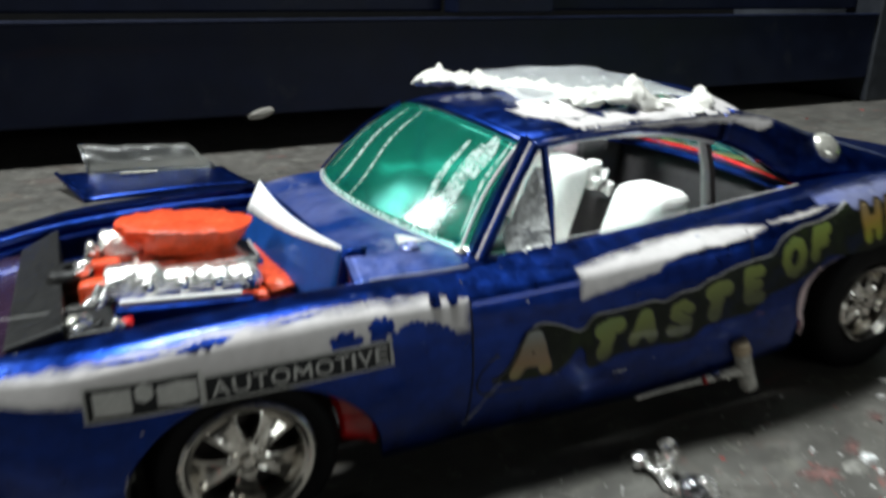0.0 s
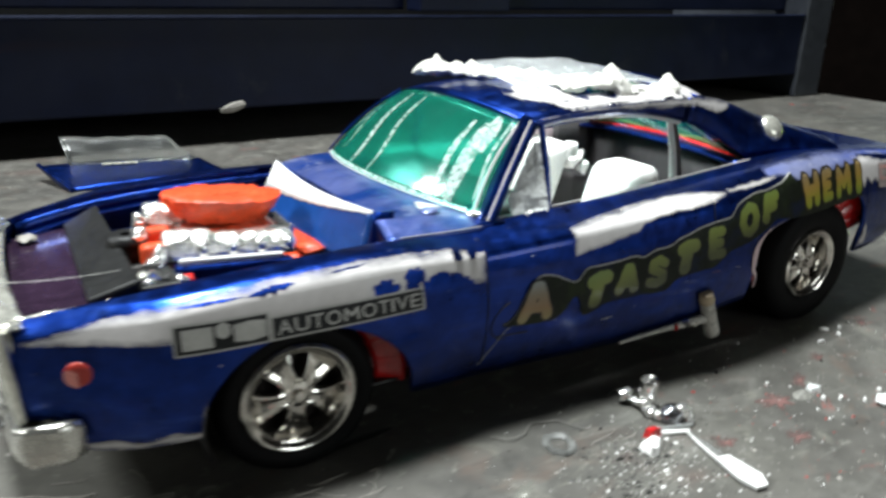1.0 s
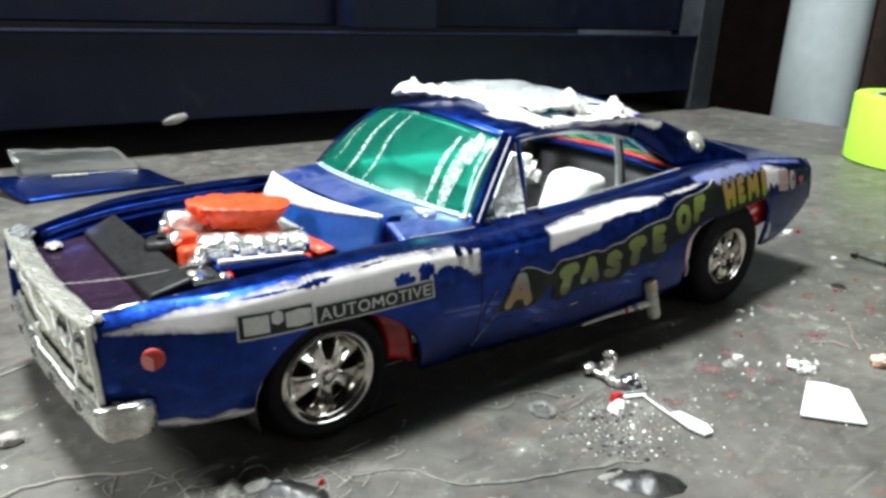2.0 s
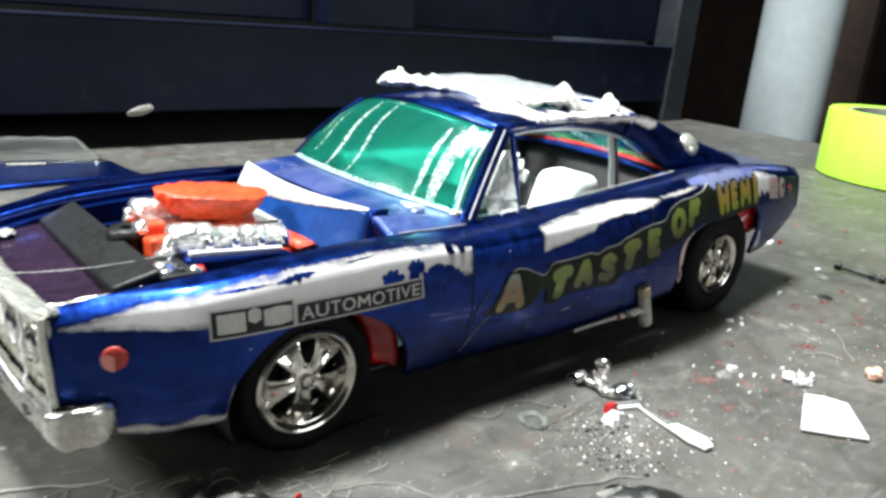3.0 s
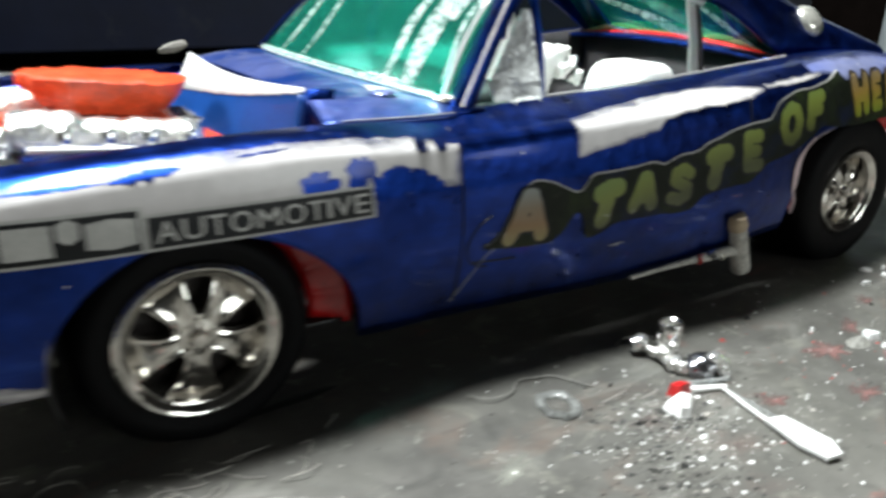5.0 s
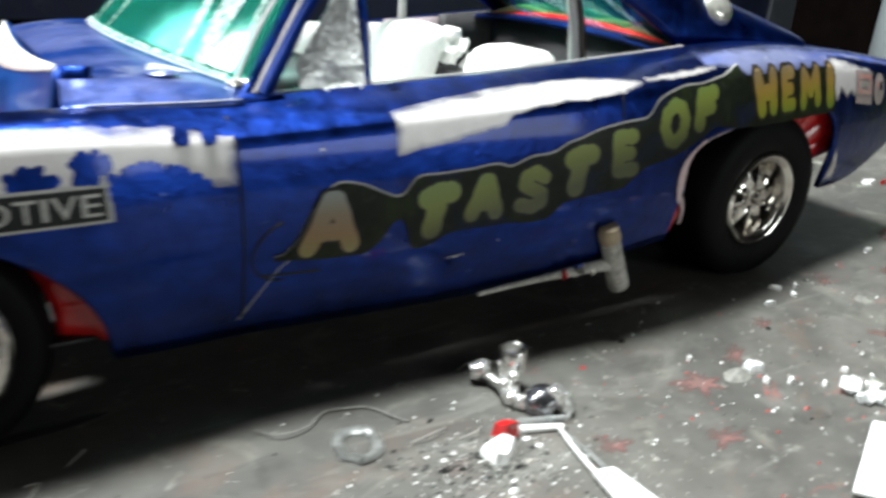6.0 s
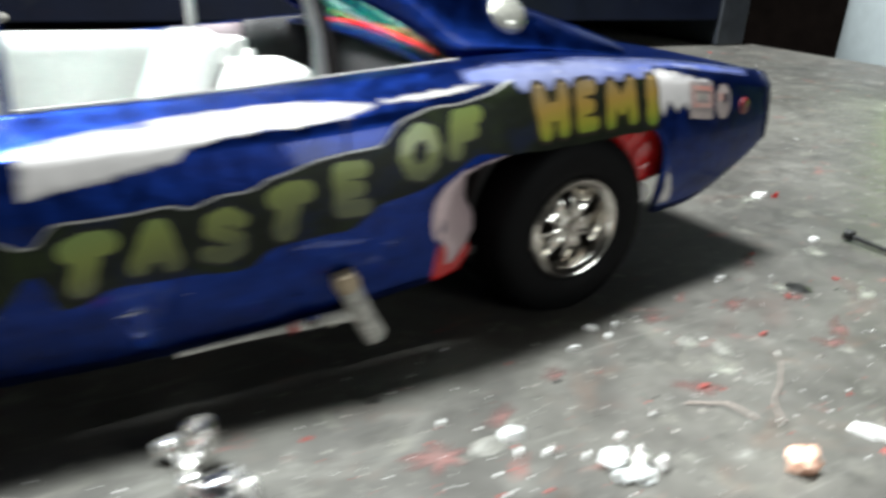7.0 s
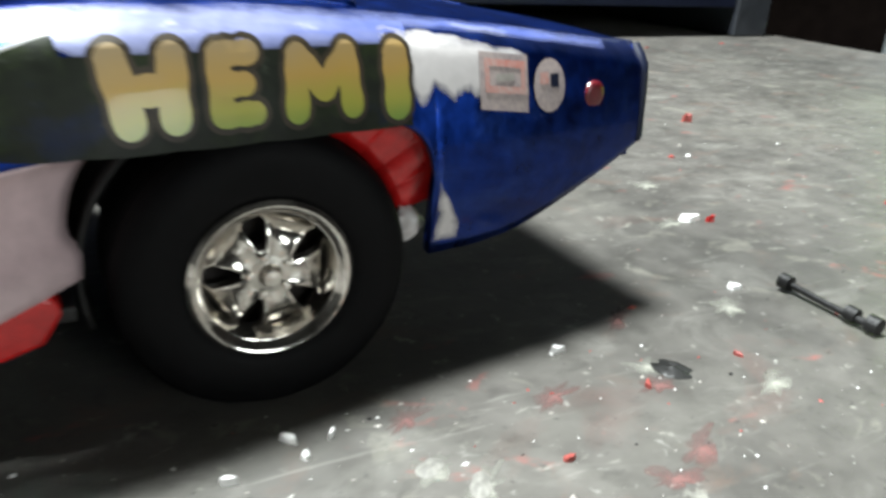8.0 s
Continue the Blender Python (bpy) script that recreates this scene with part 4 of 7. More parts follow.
part("intake_manifold", bm, CHROME, car, "chrome intake manifold", smooth=False, bevel=1.0)
for x, y, z, r in ((-16.0, CY - 11.4, 29.6, 1.5), (-16.6, CY - 3.6, 32.4, 1.4), (-14.6, CY - 14.0, 28.0, 1.3), (-16.6, CY - 16.0, 28.6, 1.1), (-18.2, CY - 18.0, 29.0, 1.0), (-13.2, CY - 16.0, 27.2, 1.0), (-15.2, CY + 6.2, 31.4, 1.3)):
    bm = bmesh.new()
    bmesh.ops.create_icosphere(bm, subdivisions=2, radius=r, matrix=Matrix.Translation((x, y, z)))
    for v in bm.verts:
        v.co += v.normal * rough_noise(v.co, 0.8, 0.9)
    part("pulley_cap", bm, BRIGHT, car, "small lumpy chrome fitting")


def scoop():
    """The oval, brush-painted air scoop: a bowl wider at its rim."""
    bm = bmesh.new()
    rows = []
    for lev, (rx, ry, z) in enumerate(((7.2, 3.6, 31.2), (7.8, 4.1, 32.0), (9.0, 5.4, 33.4), (9.8, 6.2, 34.8), (10.2, 6.5, 35.6), (9.6, 5.9, 35.9), (6, 3.6, 36.0), (0.4, 0.3, 36.0))):
        row = []
        for j in range(72):
            t = 2 * math.pi * j / 72
            c, q = math.cos(t), math.sin(t)
            n = rough_noise((rx * c, ry * q, z), 0.6, 0.6) + rough_noise((rx * c, ry * q, z), 1.7, 0.45)
            p = Vector((rx * abs(c) ** 0.9 * (1 if c > 0 else -1) + n, ry * q + n, z + n * 0.5))
            row.append(Matrix.Rotation(radians(-6), 3, "Z") @ (p - Vector((0, 0, 0.07 * p.x))) + Vector((-1.6, CY + 3.0, 0.0)))
        rows.append(row)
    vs = grid(bm, rows, close=True)
    bm.faces.new(vs[0]), bm.faces.new(vs[-1])
    bmesh.ops.recalc_face_normals(bm, faces=bm.faces)
    return bm


part("air_scoop", scoop(), ORANGE, car, "orange-red brush-painted air scoop")

# Firewall with its bare white lip.
def fire(u, v):
    top = Vector((16.6 - 2.0 * u - 0.8 * math.sin(u * 3.1), 9.4 + u * 43.0, 36.5 - 1.0 * math.sin(u * 3.1) - 0.3 * u))
    return Vector((10.6 - 1.0 * u + 4.0 * (1 - u) ** 3, 9.4 + u * 43.0, 26.4)).lerp(top, v)


part("firewall", sheet(fire, np.linspace(0, 1, 24), np.linspace(0, 1, 8)), BLUE2, car, "bright blue firewall", thick=0.8)
bm = sheet(lambda u, v: fire(u, 1 - (0.06 + 0.5 * u**1.1) * (1 - v) + (rough_noise((u * 40, v, 0), 0.8, 0.03) if v < 0.1 else 0)) + Vector((-0.12, 0, 0.12)), np.linspace(0, 1, 60), np.linspace(0, 1, 4))
part("firewall_lip", bm, WHITE, car, "bare white plastic lip", thick=0.05)
part("firewall_cheek", sheet(lambda u, v: Vector(fire(0, v)) + Vector((3.2 * u, -0.2 - 0.6 * u, 0)), np.linspace(0, 1, 4), np.linspace(0.0, 1, 6)), BLUE, car, "blue end of the firewall box", thick=0.7)
part("firewall_ledge", sheet(lambda u, v: (8.5 + u * 3.5, CY + (v * 2 - 1) * 11, 27.4 + u * 0.6), np.linspace(0, 1, 3), np.linspace(0, 1, 5), True), ORANGE, car, "red panel at the firewall", thick=0.5)

CREAM = material("cream scuffed plastic", (0.64, 0.62, 0.52), 0.22, 0.25, 0.4, 0.45, 150, 0.3, 300)


# ---- nose: grille, bezel, headlamps, bumper ----
def nose_x(y):
    """Front line of the nose at a place across."""
    return -37.4 - 1.7 * (1 - abs((y - CY) / 27) ** 2) - 0.032 * (y - 4)


def nose_pt(y, z, back=0.0):
    return Vector((nose_x(y) + back + 0.06 * (29 - z), y, z))


bm = bmesh.new()
for k in range(6):
    tube(bm, [nose_pt(CY + v * 26, 17.6 + k * 1.9, 1.8) for v in np.linspace(-1, 1, 15)], 0.22, 5)
part("grille", bm, FOIL, car, "silver plated grille bars")
for k in range(40):
    y = CY - 25.8 + k * 1.32
    bm = bmesh.new()
    tube(bm, [nose_pt(y, 17.0, 1.15), nose_pt(y + rough_noise((k, 0, 0), 0.7, 0.4), 27.8, 1.15)], 0.16, 5)
    part("grille_rib", bm, CREAM, car)
part("grille_backing", sheet(lambda u, v: nose_pt(CY + v * 26.5, 16.4 + u * 12, 1.5 + rough_noise((v * 20, u * 9, 1), 0.5, 0.5)), np.linspace(0, 1, 10), np.linspace(-1, 1, 40)), CREAM, car, "worn silver grille panel", thick=0.5)
part("grille_divider", sheet(lambda u, v: nose_pt(CY + v * 26.5, 19.4 + 3.6 * u + 0.3 * math.sin(v * 9), 0.9 + 0.6 * abs(u - 0.5) + rough_noise((v * 25, u * 3, 4), 0.5, 0.5)), np.linspace(0, 1, 5), np.linspace(-1, 1, 40)), CREAM, car, "cream scuffed bar across the grille", thick=0.5)
for nm, z0, r in (("upper_bezel", 28.9, 0.8), ("lower_bezel", 16.6, 0.7)):
    bm = bmesh.new()
    pts = [nose_pt(CY + v * 27, z0, 0.0) for v in np.linspace(-1, 1, 48)]
    tube(bm, [p + Vector((rough_noise(p, 0.25, 0.25), 0, rough_noise(p, 0.4, 0.2))) for p in pts], [r * 0.7 * (1 + rough_noise(p, 0.5, 0.25)) for p in pts], 10)
    part(nm, bm, FOIL, car, "worn chrome bezel of the grille")
for sg in (-1, 1):
    bm = bmesh.new()
    pts = [nose_pt(CY + sg * 27, z, 0.2) for z in np.linspace(16.4, 29.2, 14)]
    tube(bm, [p + Vector((rough_noise(p, 0.35, 0.25), rough_noise(p, 0.5, 0.2), 0)) for p in pts], 0.6, 10)
    part("end_bezel", bm, FOIL, car, "worn chrome end of the grille")
part("nose_header", sheet(lambda u, v: nose_pt(CY + v * 24.5, 29.3 - 1.2 * u + rough_noise((u * 9, v * 24, 2), 0.4, 0.35), 0.3 + 3.6 * u), np.linspace(0, 1, 8), np.linspace(-1, 1, 60), True), FOIL, car, "dented silver header over the grille", thick=0.5)
for sg in (-1, 1):
    for y in (13.5, 21):
        c = nose_pt(CY + sg * y, 24.4 if sg > 0 else 23.6, 0.6)
        bm = bmesh.new()
        lathe(bm, c, [(0.01, -0.9), (1.6, -0.7), (2.4, 0.0), (2.7, -0.3), (2.9, 0.4), (2.8, 2)], 24, "x")
        part("headlamp", bm, CHROME if sg < 0 else BRIGHT, car, "bright headlamp")


def bumper(u, v):
    """u along the bar from end to end, v round its section."""
    t = -1 + 2 * u
    a = 2 * math.pi * v
    turn = max(0, abs(t) - 0.86) / 0.14
    sg = 1 if t > 0 else -1
    y = CY + sg * (29.4 * min(abs(t) / 0.9, 1) + turn * 0.8)
    x = nose_x(CY + sg * min(29.4 * abs(t) / 0.9, 27)) + 0.3 + turn**1.3 * 7.4
    dome = math.sqrt(max(0.0, 1 - (max(0, turn - 0.75) / 0.25) ** 2))
    r = (1.5 + 0.5 * turn) * max(0.05, dome)
    bumps = rough_noise((x, y, a), 0.5, 0.18)
    block = min(1, turn * 3)
    c, q = (math.copysign(abs(f) ** (1 - 0.5 * block), f) for f in (math.cos(a), math.sin(a)))
    return (x + (r * 0.8 + bumps) * c, y - sg * r * 0.6 * c * turn, 14.3 - 0.6 * block + (2.1 + 0.9 * block + bumps) * q * max(0.05, dome) ** 0.4)


bm = sheet(bumper, [0.5 - 0.5 * math.cos(math.pi * q) ** 1 if 0.1 < q < 0.9 else (0.5 - 0.5 * math.cos(math.pi * q)) for q in np.linspace(0, 1, 120)], np.linspace(0, 1, 15), True)
bmesh.ops.remove_doubles(bm, verts=bm.verts, dist=0.001)
bmesh.ops.holes_fill(bm, edges=bm.edges)
bmesh.ops.recalc_face_normals(bm, faces=bm.faces)
part("front_bumper", bm, material("dented bumper plating", (0.66, 0.65, 0.60), 0.2, 0.88, 0.0, 0.35, 200, 0.7, 260), car, "worn chrome front bumper")
for k in range(5):
    y = CY - 22 + k * 11
    bm = bmesh.new()
    lathe(bm, (nose_x(y) - 0.95, y, 14.8), [(0.01, -0.05), (1.2, -0.02), (1.5, 0.5)], 14, "x")
    for v in bm.verts:
        v.co.z = 14.6 + (v.co.z - 14.8) * 0.5
        v.co.y = y + (v.co.y - y) * 1.5
    part("bumper_slot", bm, BLACK, car, "dark slot in the bumper")
part("front_valance", sheet(lambda u, v: (-33 + u * 19, CY - 26.0 + 52 * v, 12.0 - 1.4 * math.sin(u * 3) - 1.2 * (1 - (2 * v - 1) ** 6) + rough_noise((u * 7, v * 9, 0), 0.7, 0.5)), np.linspace(0, 1, 16), np.linspace(0, 1, 6), True), FOIL, car, "scuffed pale lower valance", thick=1.3)


def lump(name, c, size, mat, label, seed, parent=None, rough=0.35):
    bm = bmesh.new()
    bmesh.ops.create_icosphere(bm, subdivisions=3, radius=1)
    for v in bm.verts:
        q = v.co * (1 + rough * noise.noise(v.co * 1.7 + Vector((seed, 0, 0))) + 0.4 * rough * noise.noise(v.co * 4.5 + Vector((seed, 3, 0))))
        v.co = Vector((q.x * size[0], q.y * size[1], q.z * size[2])) + Vector(c)
    return part(name, bm, mat, parent or car, label)


lump("glue_blob", (-36.2, 5.4, 29.2), (1.7, 1.5, 0.8), FOIL, "white glue over the fender tip", 1)
lump("glue_blob", (34.4, 6.4, 34.9), (1.9, 1.5, 0.6), FOIL, "pale glue at the foot of the windscreen post", 11)
lump("glue_blob", (-36.8, 54.0, 29.2), (1.8, 3.6, 1.0), CLEAR, "clear glue over the grille corner", 2)
lump("glue_blob", (-39.0, 36.5, 15.6), (1.2, 1.9, 1.6), WHITE, "white plastic lump on the bumper", 3)
lump("glue_blob", (-39.2, 48.5, 25.0), (1.0, 1.8, 1.2), WHITE, "white glue lump on the grille", 4)
lump("glue_blob", (-38.2, 20.0, 27.2), (1.2, 1.7, 1.2), WHITE, "white glue lump on the grille header", 5)
lump("glue_blob", (-32.4, 50.0, 27.0), (1.6, 2.0, 0.5), GREY, "grey blob on the purple panel", 6)
for k, (p, q) in enumerate((((-38.8, 33, 28.8), (-38.4, 12, 22.2)), ((-39.4, 44, 26.5), (-38.8, 24, 20.4)), ((-40.2, 30, 17.6), (-38.6, 8, 17.2)), ((-38.0, 10, 28.0), (-38.4, 7, 18.0)))):
    bm = bmesh.new()
    tube(bm, [Vector(p).lerp(Vector(q), u) + Vector((rough_noise((u * 9, k, 0), 0.7, 0.5) - 0.3, 0, rough_noise((u * 9, k, 5), 0.6, 1.0))) for u in np.linspace(0, 1, 20)], 0.22, 6)
    part("glue_thread", bm, WHITE, car, "pale glue thread over the grille")


# ---- bare patches, decals and trim on the visible side ----
PINK = material("pinkish bare plastic", (0.66, 0.51, 0.53), 0.35, 0.0, 0.3, 0.15, 100, 0.08, 400)
MAROON = material("dark red lens", (0.13, 0.008, 0.015), 0.3, 0.0, 0.3, 0.3, 200)
FADED = material("faded red decal ink", (0.42, 0.14, 0.11), 0.4, 0.0, 0.1, 0.4, 300, other=(0.5, 0.36, 0.33))
BLUSH = material("pale red lens", (0.72, 0.26, 0.22), 0.3, 0.0, 0.3, 0.2, 200)


def on_side(x, z, off=0.12):
    return Vector((x, side_y(x, z) - off, z))


def ragged(x, z, amount, s=0.5, seed=0.0):
    s *= 0.55
    return noise.noise(Vector((x * s, z * 0.2, seed))) * amount * 1.3 + noise.noise(Vector((x * s * 2.7, seed, z))) * amount * 0.45 + noise.noise(Vector((x * s * 7, seed, z))) * amount * 0.16


def edge_map(bm, vs, xs):
    """Stores each point's distance to the ends and to the upper and lower edge."""
    lay = bm.loops.layers.uv.new("edge")
    dist = {}
    for row, x in zip(vs, xs):
        tall = (row[-1].co - row[0].co).length
        for k, v in enumerate(row):
            f = k / (len(row) - 1)
            dist[v] = (min(x - xs[0], xs[-1] - x), min(f, 1 - f) * tall)
    for f in bm.faces:
        for lp in f.loops:
            lp[lay].uv = dist[lp.vert]


def side_strip(x0, x1, low, high, rows=6, off=0.12, step=0.25):
    bm = bmesh.new()
    xs = np.arange(x0, x1 + 1e-6, step)
    vs = grid(bm, [[on_side(x, low(x) + (max(high(x), low(x) + 0.02) - low(x)) * k / rows, off) for k in range(rows + 1)] for x in xs], True)
    edge_map(bm, vs, xs)
    bmesh.ops.recalc_face_normals(bm, faces=bm.faces)
    return bm


def fender_low(x):
    fluff = 0.3 * noise.noise(Vector((x * 0.9, 3, 0))) + 0.3 * noise.noise(Vector((x * 2.3, 9, 0)))
    return knots(x, (-35, 26.9), (-20, 26.5), (0, 25.6), (9, 26.0), (11, 27.4), (20, 27.4), (25, 26.9), (26.5, 26.7), (30.5, 26.5)) + (fluff if 9 < x < 26 else fluff * 0.4)


def fender_high(x):
    return min(top_z(x) - 0.05, knots(x, (-35.2, 27.3), (-32, 28.2), (-27, 29.6), (-22, 30.7), (-16, 31.5), (-10, 32.1), (0, 32.7), (14, 32.9), (25, 32.2), (30.5, 31.2)) + 0.35 * noise.noise(Vector((x * 0.16, 1, 5))) + 0.2 * noise.noise(Vector((x * 0.6, 1, 5))) + 0.08 * noise.noise(Vector((x * 2.1, 1, 5))))


part("bare_patch", side_strip(-35.2, 30.4, fender_low, fender_high, 14, 0.12, 0.2), PATCH, body, "ragged bare white plastic patch on the fender")
def dabs():
    """Fluffy clusters of round blue paint dabs, each a little proud of the last."""
    rnd = random.Random(4)
    bm = bmesh.new()
    lift = 0.16
    for cx, low, top, half in ((11.2, 28.2, 29.7, 0.9), (12.6, 28.2, 30.0, 0.8), (13.8, 28.2, 29.0, 0.6), (16.4, 28.2, 30.4, 0.5), (17.1, 28.4, 31.0, 0.8), (16.2, 29.6, 30.6, 0.7), (18.2, 29.2, 30.4, 0.6), (19.4, 26.8, 28.7, 0.7), (20.6, 26.8, 29.2, 0.8), (21.8, 26.8, 29.5, 0.8), (23.2, 26.8, 29.2, 0.8), (24.6, 26.6, 28.9, 0.8), (26.0, 26.6, 28.2, 0.7), (27.2, 26.4, 27.3, 0.5), (25.4, 31.2, 32.0, 0.5), (28.0, 31.0, 31.8, 0.4)):
        n = int((top - low) * 13)
        for k in range(n):
            z = low + (top - low) * (k + 0.5) / n
            x = cx + rnd.uniform(-half, half)
            r = rnd.uniform(0.28, 0.52)
            lift += 0.0008
            ring = [bm.verts.new(on_side(x + r * math.cos(a) * rnd.uniform(0.8, 1.2), z + r * math.sin(a) * rnd.uniform(0.8, 1.2), lift)) for a in np.linspace(0, 2 * math.pi, 12, endpoint=False)]
            bm.faces.new(ring)
    bmesh.ops.recalc_face_normals(bm, faces=bm.faces)
    return bm


tagged(part("paint_dab", dabs(), BLUE, body), "fluffy dabs of blue paint", kind="stuff")
# Brush strokes of blue left over the bare plastic.
for x0, x1, z0, z1, w in ((-17, -8, 30.9, 31.3, 0.16), (-8, -1, 31.2, 31.9, 0.4), (4, 10, 32.3, 32.6, 0.12), (26.4, 30.0, 31.9, 32.1, 0.2)):
    part("paint_blob", side_strip(x0, x1, lambda x: z0 + (z1 - z0) * (x - x0) / (x1 - x0) - w * math.sin(math.pi * (x - x0) / (x1 - x0)) * (1 + noise.noise(Vector((x * 1.3, z0, 0)))), lambda x: min(top_z(x) - 0.02, z0 + (z1 - z0) * (x - x0) / (x1 - x0) + w * math.sin(math.pi * (x - x0) / (x1 - x0)) * (1 + noise.noise(Vector((x * 1.7, z0, 7))))), 3, 0.17, 0.2), BLUE, body, "blue brush stroke")
part("bare_patch", side_strip(48.0, 84.5, lambda x: knots(x, (48, 28.2), (58, 29.6), (62, 30.6), (63.6, 31.9), (71, 32.9), (79, 33.6), (84.5, 34.6)) + ragged(x, 1, 0.16, 0.8, 1),
     lambda x: knots(x, (48, 32.6), (56, 33.6), (64, 34.4), (77, 35.2), (84.5, 35.0)) + ragged(x, 1, 0.08, 0.6, 7), 8), PATCH, body, "bare white plastic stripe along the door")
part("bare_patch", side_strip(85.0, 99, lambda x: knots(x, (85, 34.8), (92, 35.3), (99, 36.2)) + ragged(x, 1, 0.12, 0.8, 11), lambda x: knots(x, (85, 35.2), (92, 36.0), (99, 36.7)) + ragged(x, 1, 0.2, 0.8, 17), 4), PATCH, body)
part("bare_patch", side_strip(131, 148.5, lambda x: 29.6 + ragged(x, 2, 1.4, 0.9, 21), lambda x: knots(x, (131, 36.4), (140, 35.6), (148.5, 33.6)) + ragged(x, 1, 0.4, 0.6, 27), 8), PATCH, body)
def tuck(u, v):
    """Pinkish panel that turns in from the arch's front edge towards the wheel well."""
    z = 14.6 + 13.6 * u
    x = knots(z, (14.6, 93.6), (17.0, 93.2), (18.0, 92.2), (19.8, 91.6), (23.3, 92.0), (25.6, 93.6), (27.2, 97), (28.2, 102))
    y = side_y(x, z) + 0.5
    return (x + (10.0 + 3.5 * u) * v, y + (4.0 + 4.5 * u - y) * v**1.15, z)


part("bare_patch", side_strip(90.4, 95.4, lambda x: max(bottom_z(x) + 0.1, knots(x, (90.4, 20.8), (90.8, 19.2), (91.6, 18.2), (93.6, 17.6))), lambda x: max(bottom_z(x) + 0.15, knots(x, (90.4, 22.2), (90.8, 23.6), (91.6, 24.7), (92.7, 25.6), (94.2, 26.5), (95.4, 27.2))), 6, 0.16, 0.2), PINK, body, "pinkish bare plastic at the arch edge")
part("arch_tuck", sheet(tuck, np.linspace(0, 1, 16), np.linspace(0, 1, 10), True), PINK, car, "pinkish bare plastic ahead of the rear wheel", thick=0.4)
part("bare_patch", side_strip(-30.5, -14.4, lambda x: bottom_z(x) + 0.05, lambda x: bottom_z(x) + 1.7 + 0.4 * math.sin(x * 0.9), 4, 0.14, 0.25), PATCH, body, "pale worn lower edge of the fender")
lump("arch_block", (135.0, 2.6, 16.6), (1.7, 1.2, 1.8), PEARL, "pale block below the red inner fender", 8)
part("bare_patch", side_strip(137.0, 140.0, lambda x: bottom_z(x) + 1.5, lambda x: bottom_z(x) + knots(x, (137, 8.5), (138.5, 6.0), (140, 3.5)), 5), PATCH, body)


def top_patch(fn, xs, lo, hi, rows=5):
    """A ragged patch on a surface fn(x, v), lifted a little."""
    bm = bmesh.new()
    vs = grid(bm, [[Vector(fn(x, lo(x) + (max(hi(x), lo(x) + 0.005) - lo(x)) * k / rows)) + Vector((0, -0.05, 0.14)) for k in range(rows + 1)] for x in xs], True)
    edge_map(bm, vs, xs)
    bmesh.ops.recalc_face_normals(bm, faces=bm.faces)
    return bm


ROOF = lambda x, v: roof_skin((x - 43.2) / 46, v)
part("bare_patch", top_patch(ROOF, np.arange(52, 89, 0.3), lambda x: -0.985 + max(0, ragged(x, 0, 0.05, 0.5, 41)), lambda x: knots(x, (52, -0.78), (68, -0.76), (80, -0.62), (89, -0.66)) + ragged(x, 0, 0.14, 0.4, 43)), PATCH, body, "ragged bare white patch along the roof edge")
part("bare_patch", top_patch(ROOF, np.arange(48.4, 59, 0.2), lambda x: -0.74 - 0.01 * (x - 48) + ragged(x, 0, 0.12, 0.5, 51), lambda x: -0.5 + 0.02 * (x - 48) + ragged(x, 0, 0.2, 0.5, 53)), PATCH, body)
for x0, x1, a, b2, sd in ((82, 96, 0.60, 1.0, 61), (47, 60, 0.62, 0.9, 67), (55, 91, 0.5, 1.0, 63)):
    bm = bmesh.new()
    rows = []
    for x in np.arange(x0, x1, 0.3):
        z0 = side_top(x)
        w1, z1 = roof_edge(x)
        row = []
        for k in range(5):
            v = min(b2, a + (b2 - a) * (2 * (x - x0) / (x1 - x0) - 1) ** 2 + ragged(x, 0, 0.16, 0.3, sd)) * (1 - k / 4) + b2 * k / 4
            row.append(Vector((x, CY - (glass_y(z0) * (1 - v) + w1 * v + 0.8 * math.sin(3.1 * v)) - 0.14, z0 + (z1 - z0) * v + 0.06)))
        rows.append(row)
    edge_map(bm, grid(bm, rows, True), list(np.arange(x0, x1, 0.3)))
    bmesh.ops.recalc_face_normals(bm, faces=bm.faces)
    part("bare_patch", bm, PATCH, body)
part("bare_patch", top_patch(lambda x, v: cowl((x - 18.5) / 12, v), np.arange(25, 30.5, 0.3), lambda x: -0.9 + 0.02 * (x - 25), lambda x: -0.86 + 0.16 * math.sin((x - 25) / 5.5 * 3.14) + ragged(x, 0, 0.05, 0.5, 71)), PATCH, body, "scuffed pale patch at the cowl")

bm = bmesh.new()
tube(bm, [cowl(u, -1.27) + Vector((0, -0.1, 0.12)) for u in np.linspace(0.12, 0.98, 16)], [0.07 + 0.06 * abs(noise.noise(Vector((k * 0.8, 4, 0)))) for k in range(16)], 6)
part("cowl_edge", bm, PEARL, car, "thin pale worn edge of the cowl")
bm = bmesh.new()
lathe(bm, cowl(0.6, -0.92) + Vector((0, 0, 0.1)), [(0.01, 0.2), (0.6, 0.2), (0.8, 0.4), (1.1, 0.42), (1.4, 0.1)], 24, "z", 1.3)
part("wiper_boss", bm, COWL_BLUE, car, "worn wiper boss")
for x, z, w in ((39.4, 29.4, 0.26), (90.4, 33.2, 0.2), (56.2, 15.0, 0.22), (-12.4, 22.6, 0.18), (62.0, 16.6, 0.14)):
    part("paint_chip", side_strip(x - w, x + w, lambda q: z - 0.6 * w * (1 - abs(q - x) / w) - 0.03, lambda q: z + 0.5 * w * (1 - ((q - x) / w) ** 2) + 0.03, 2, 0.12, 0.1), PEARL, body)

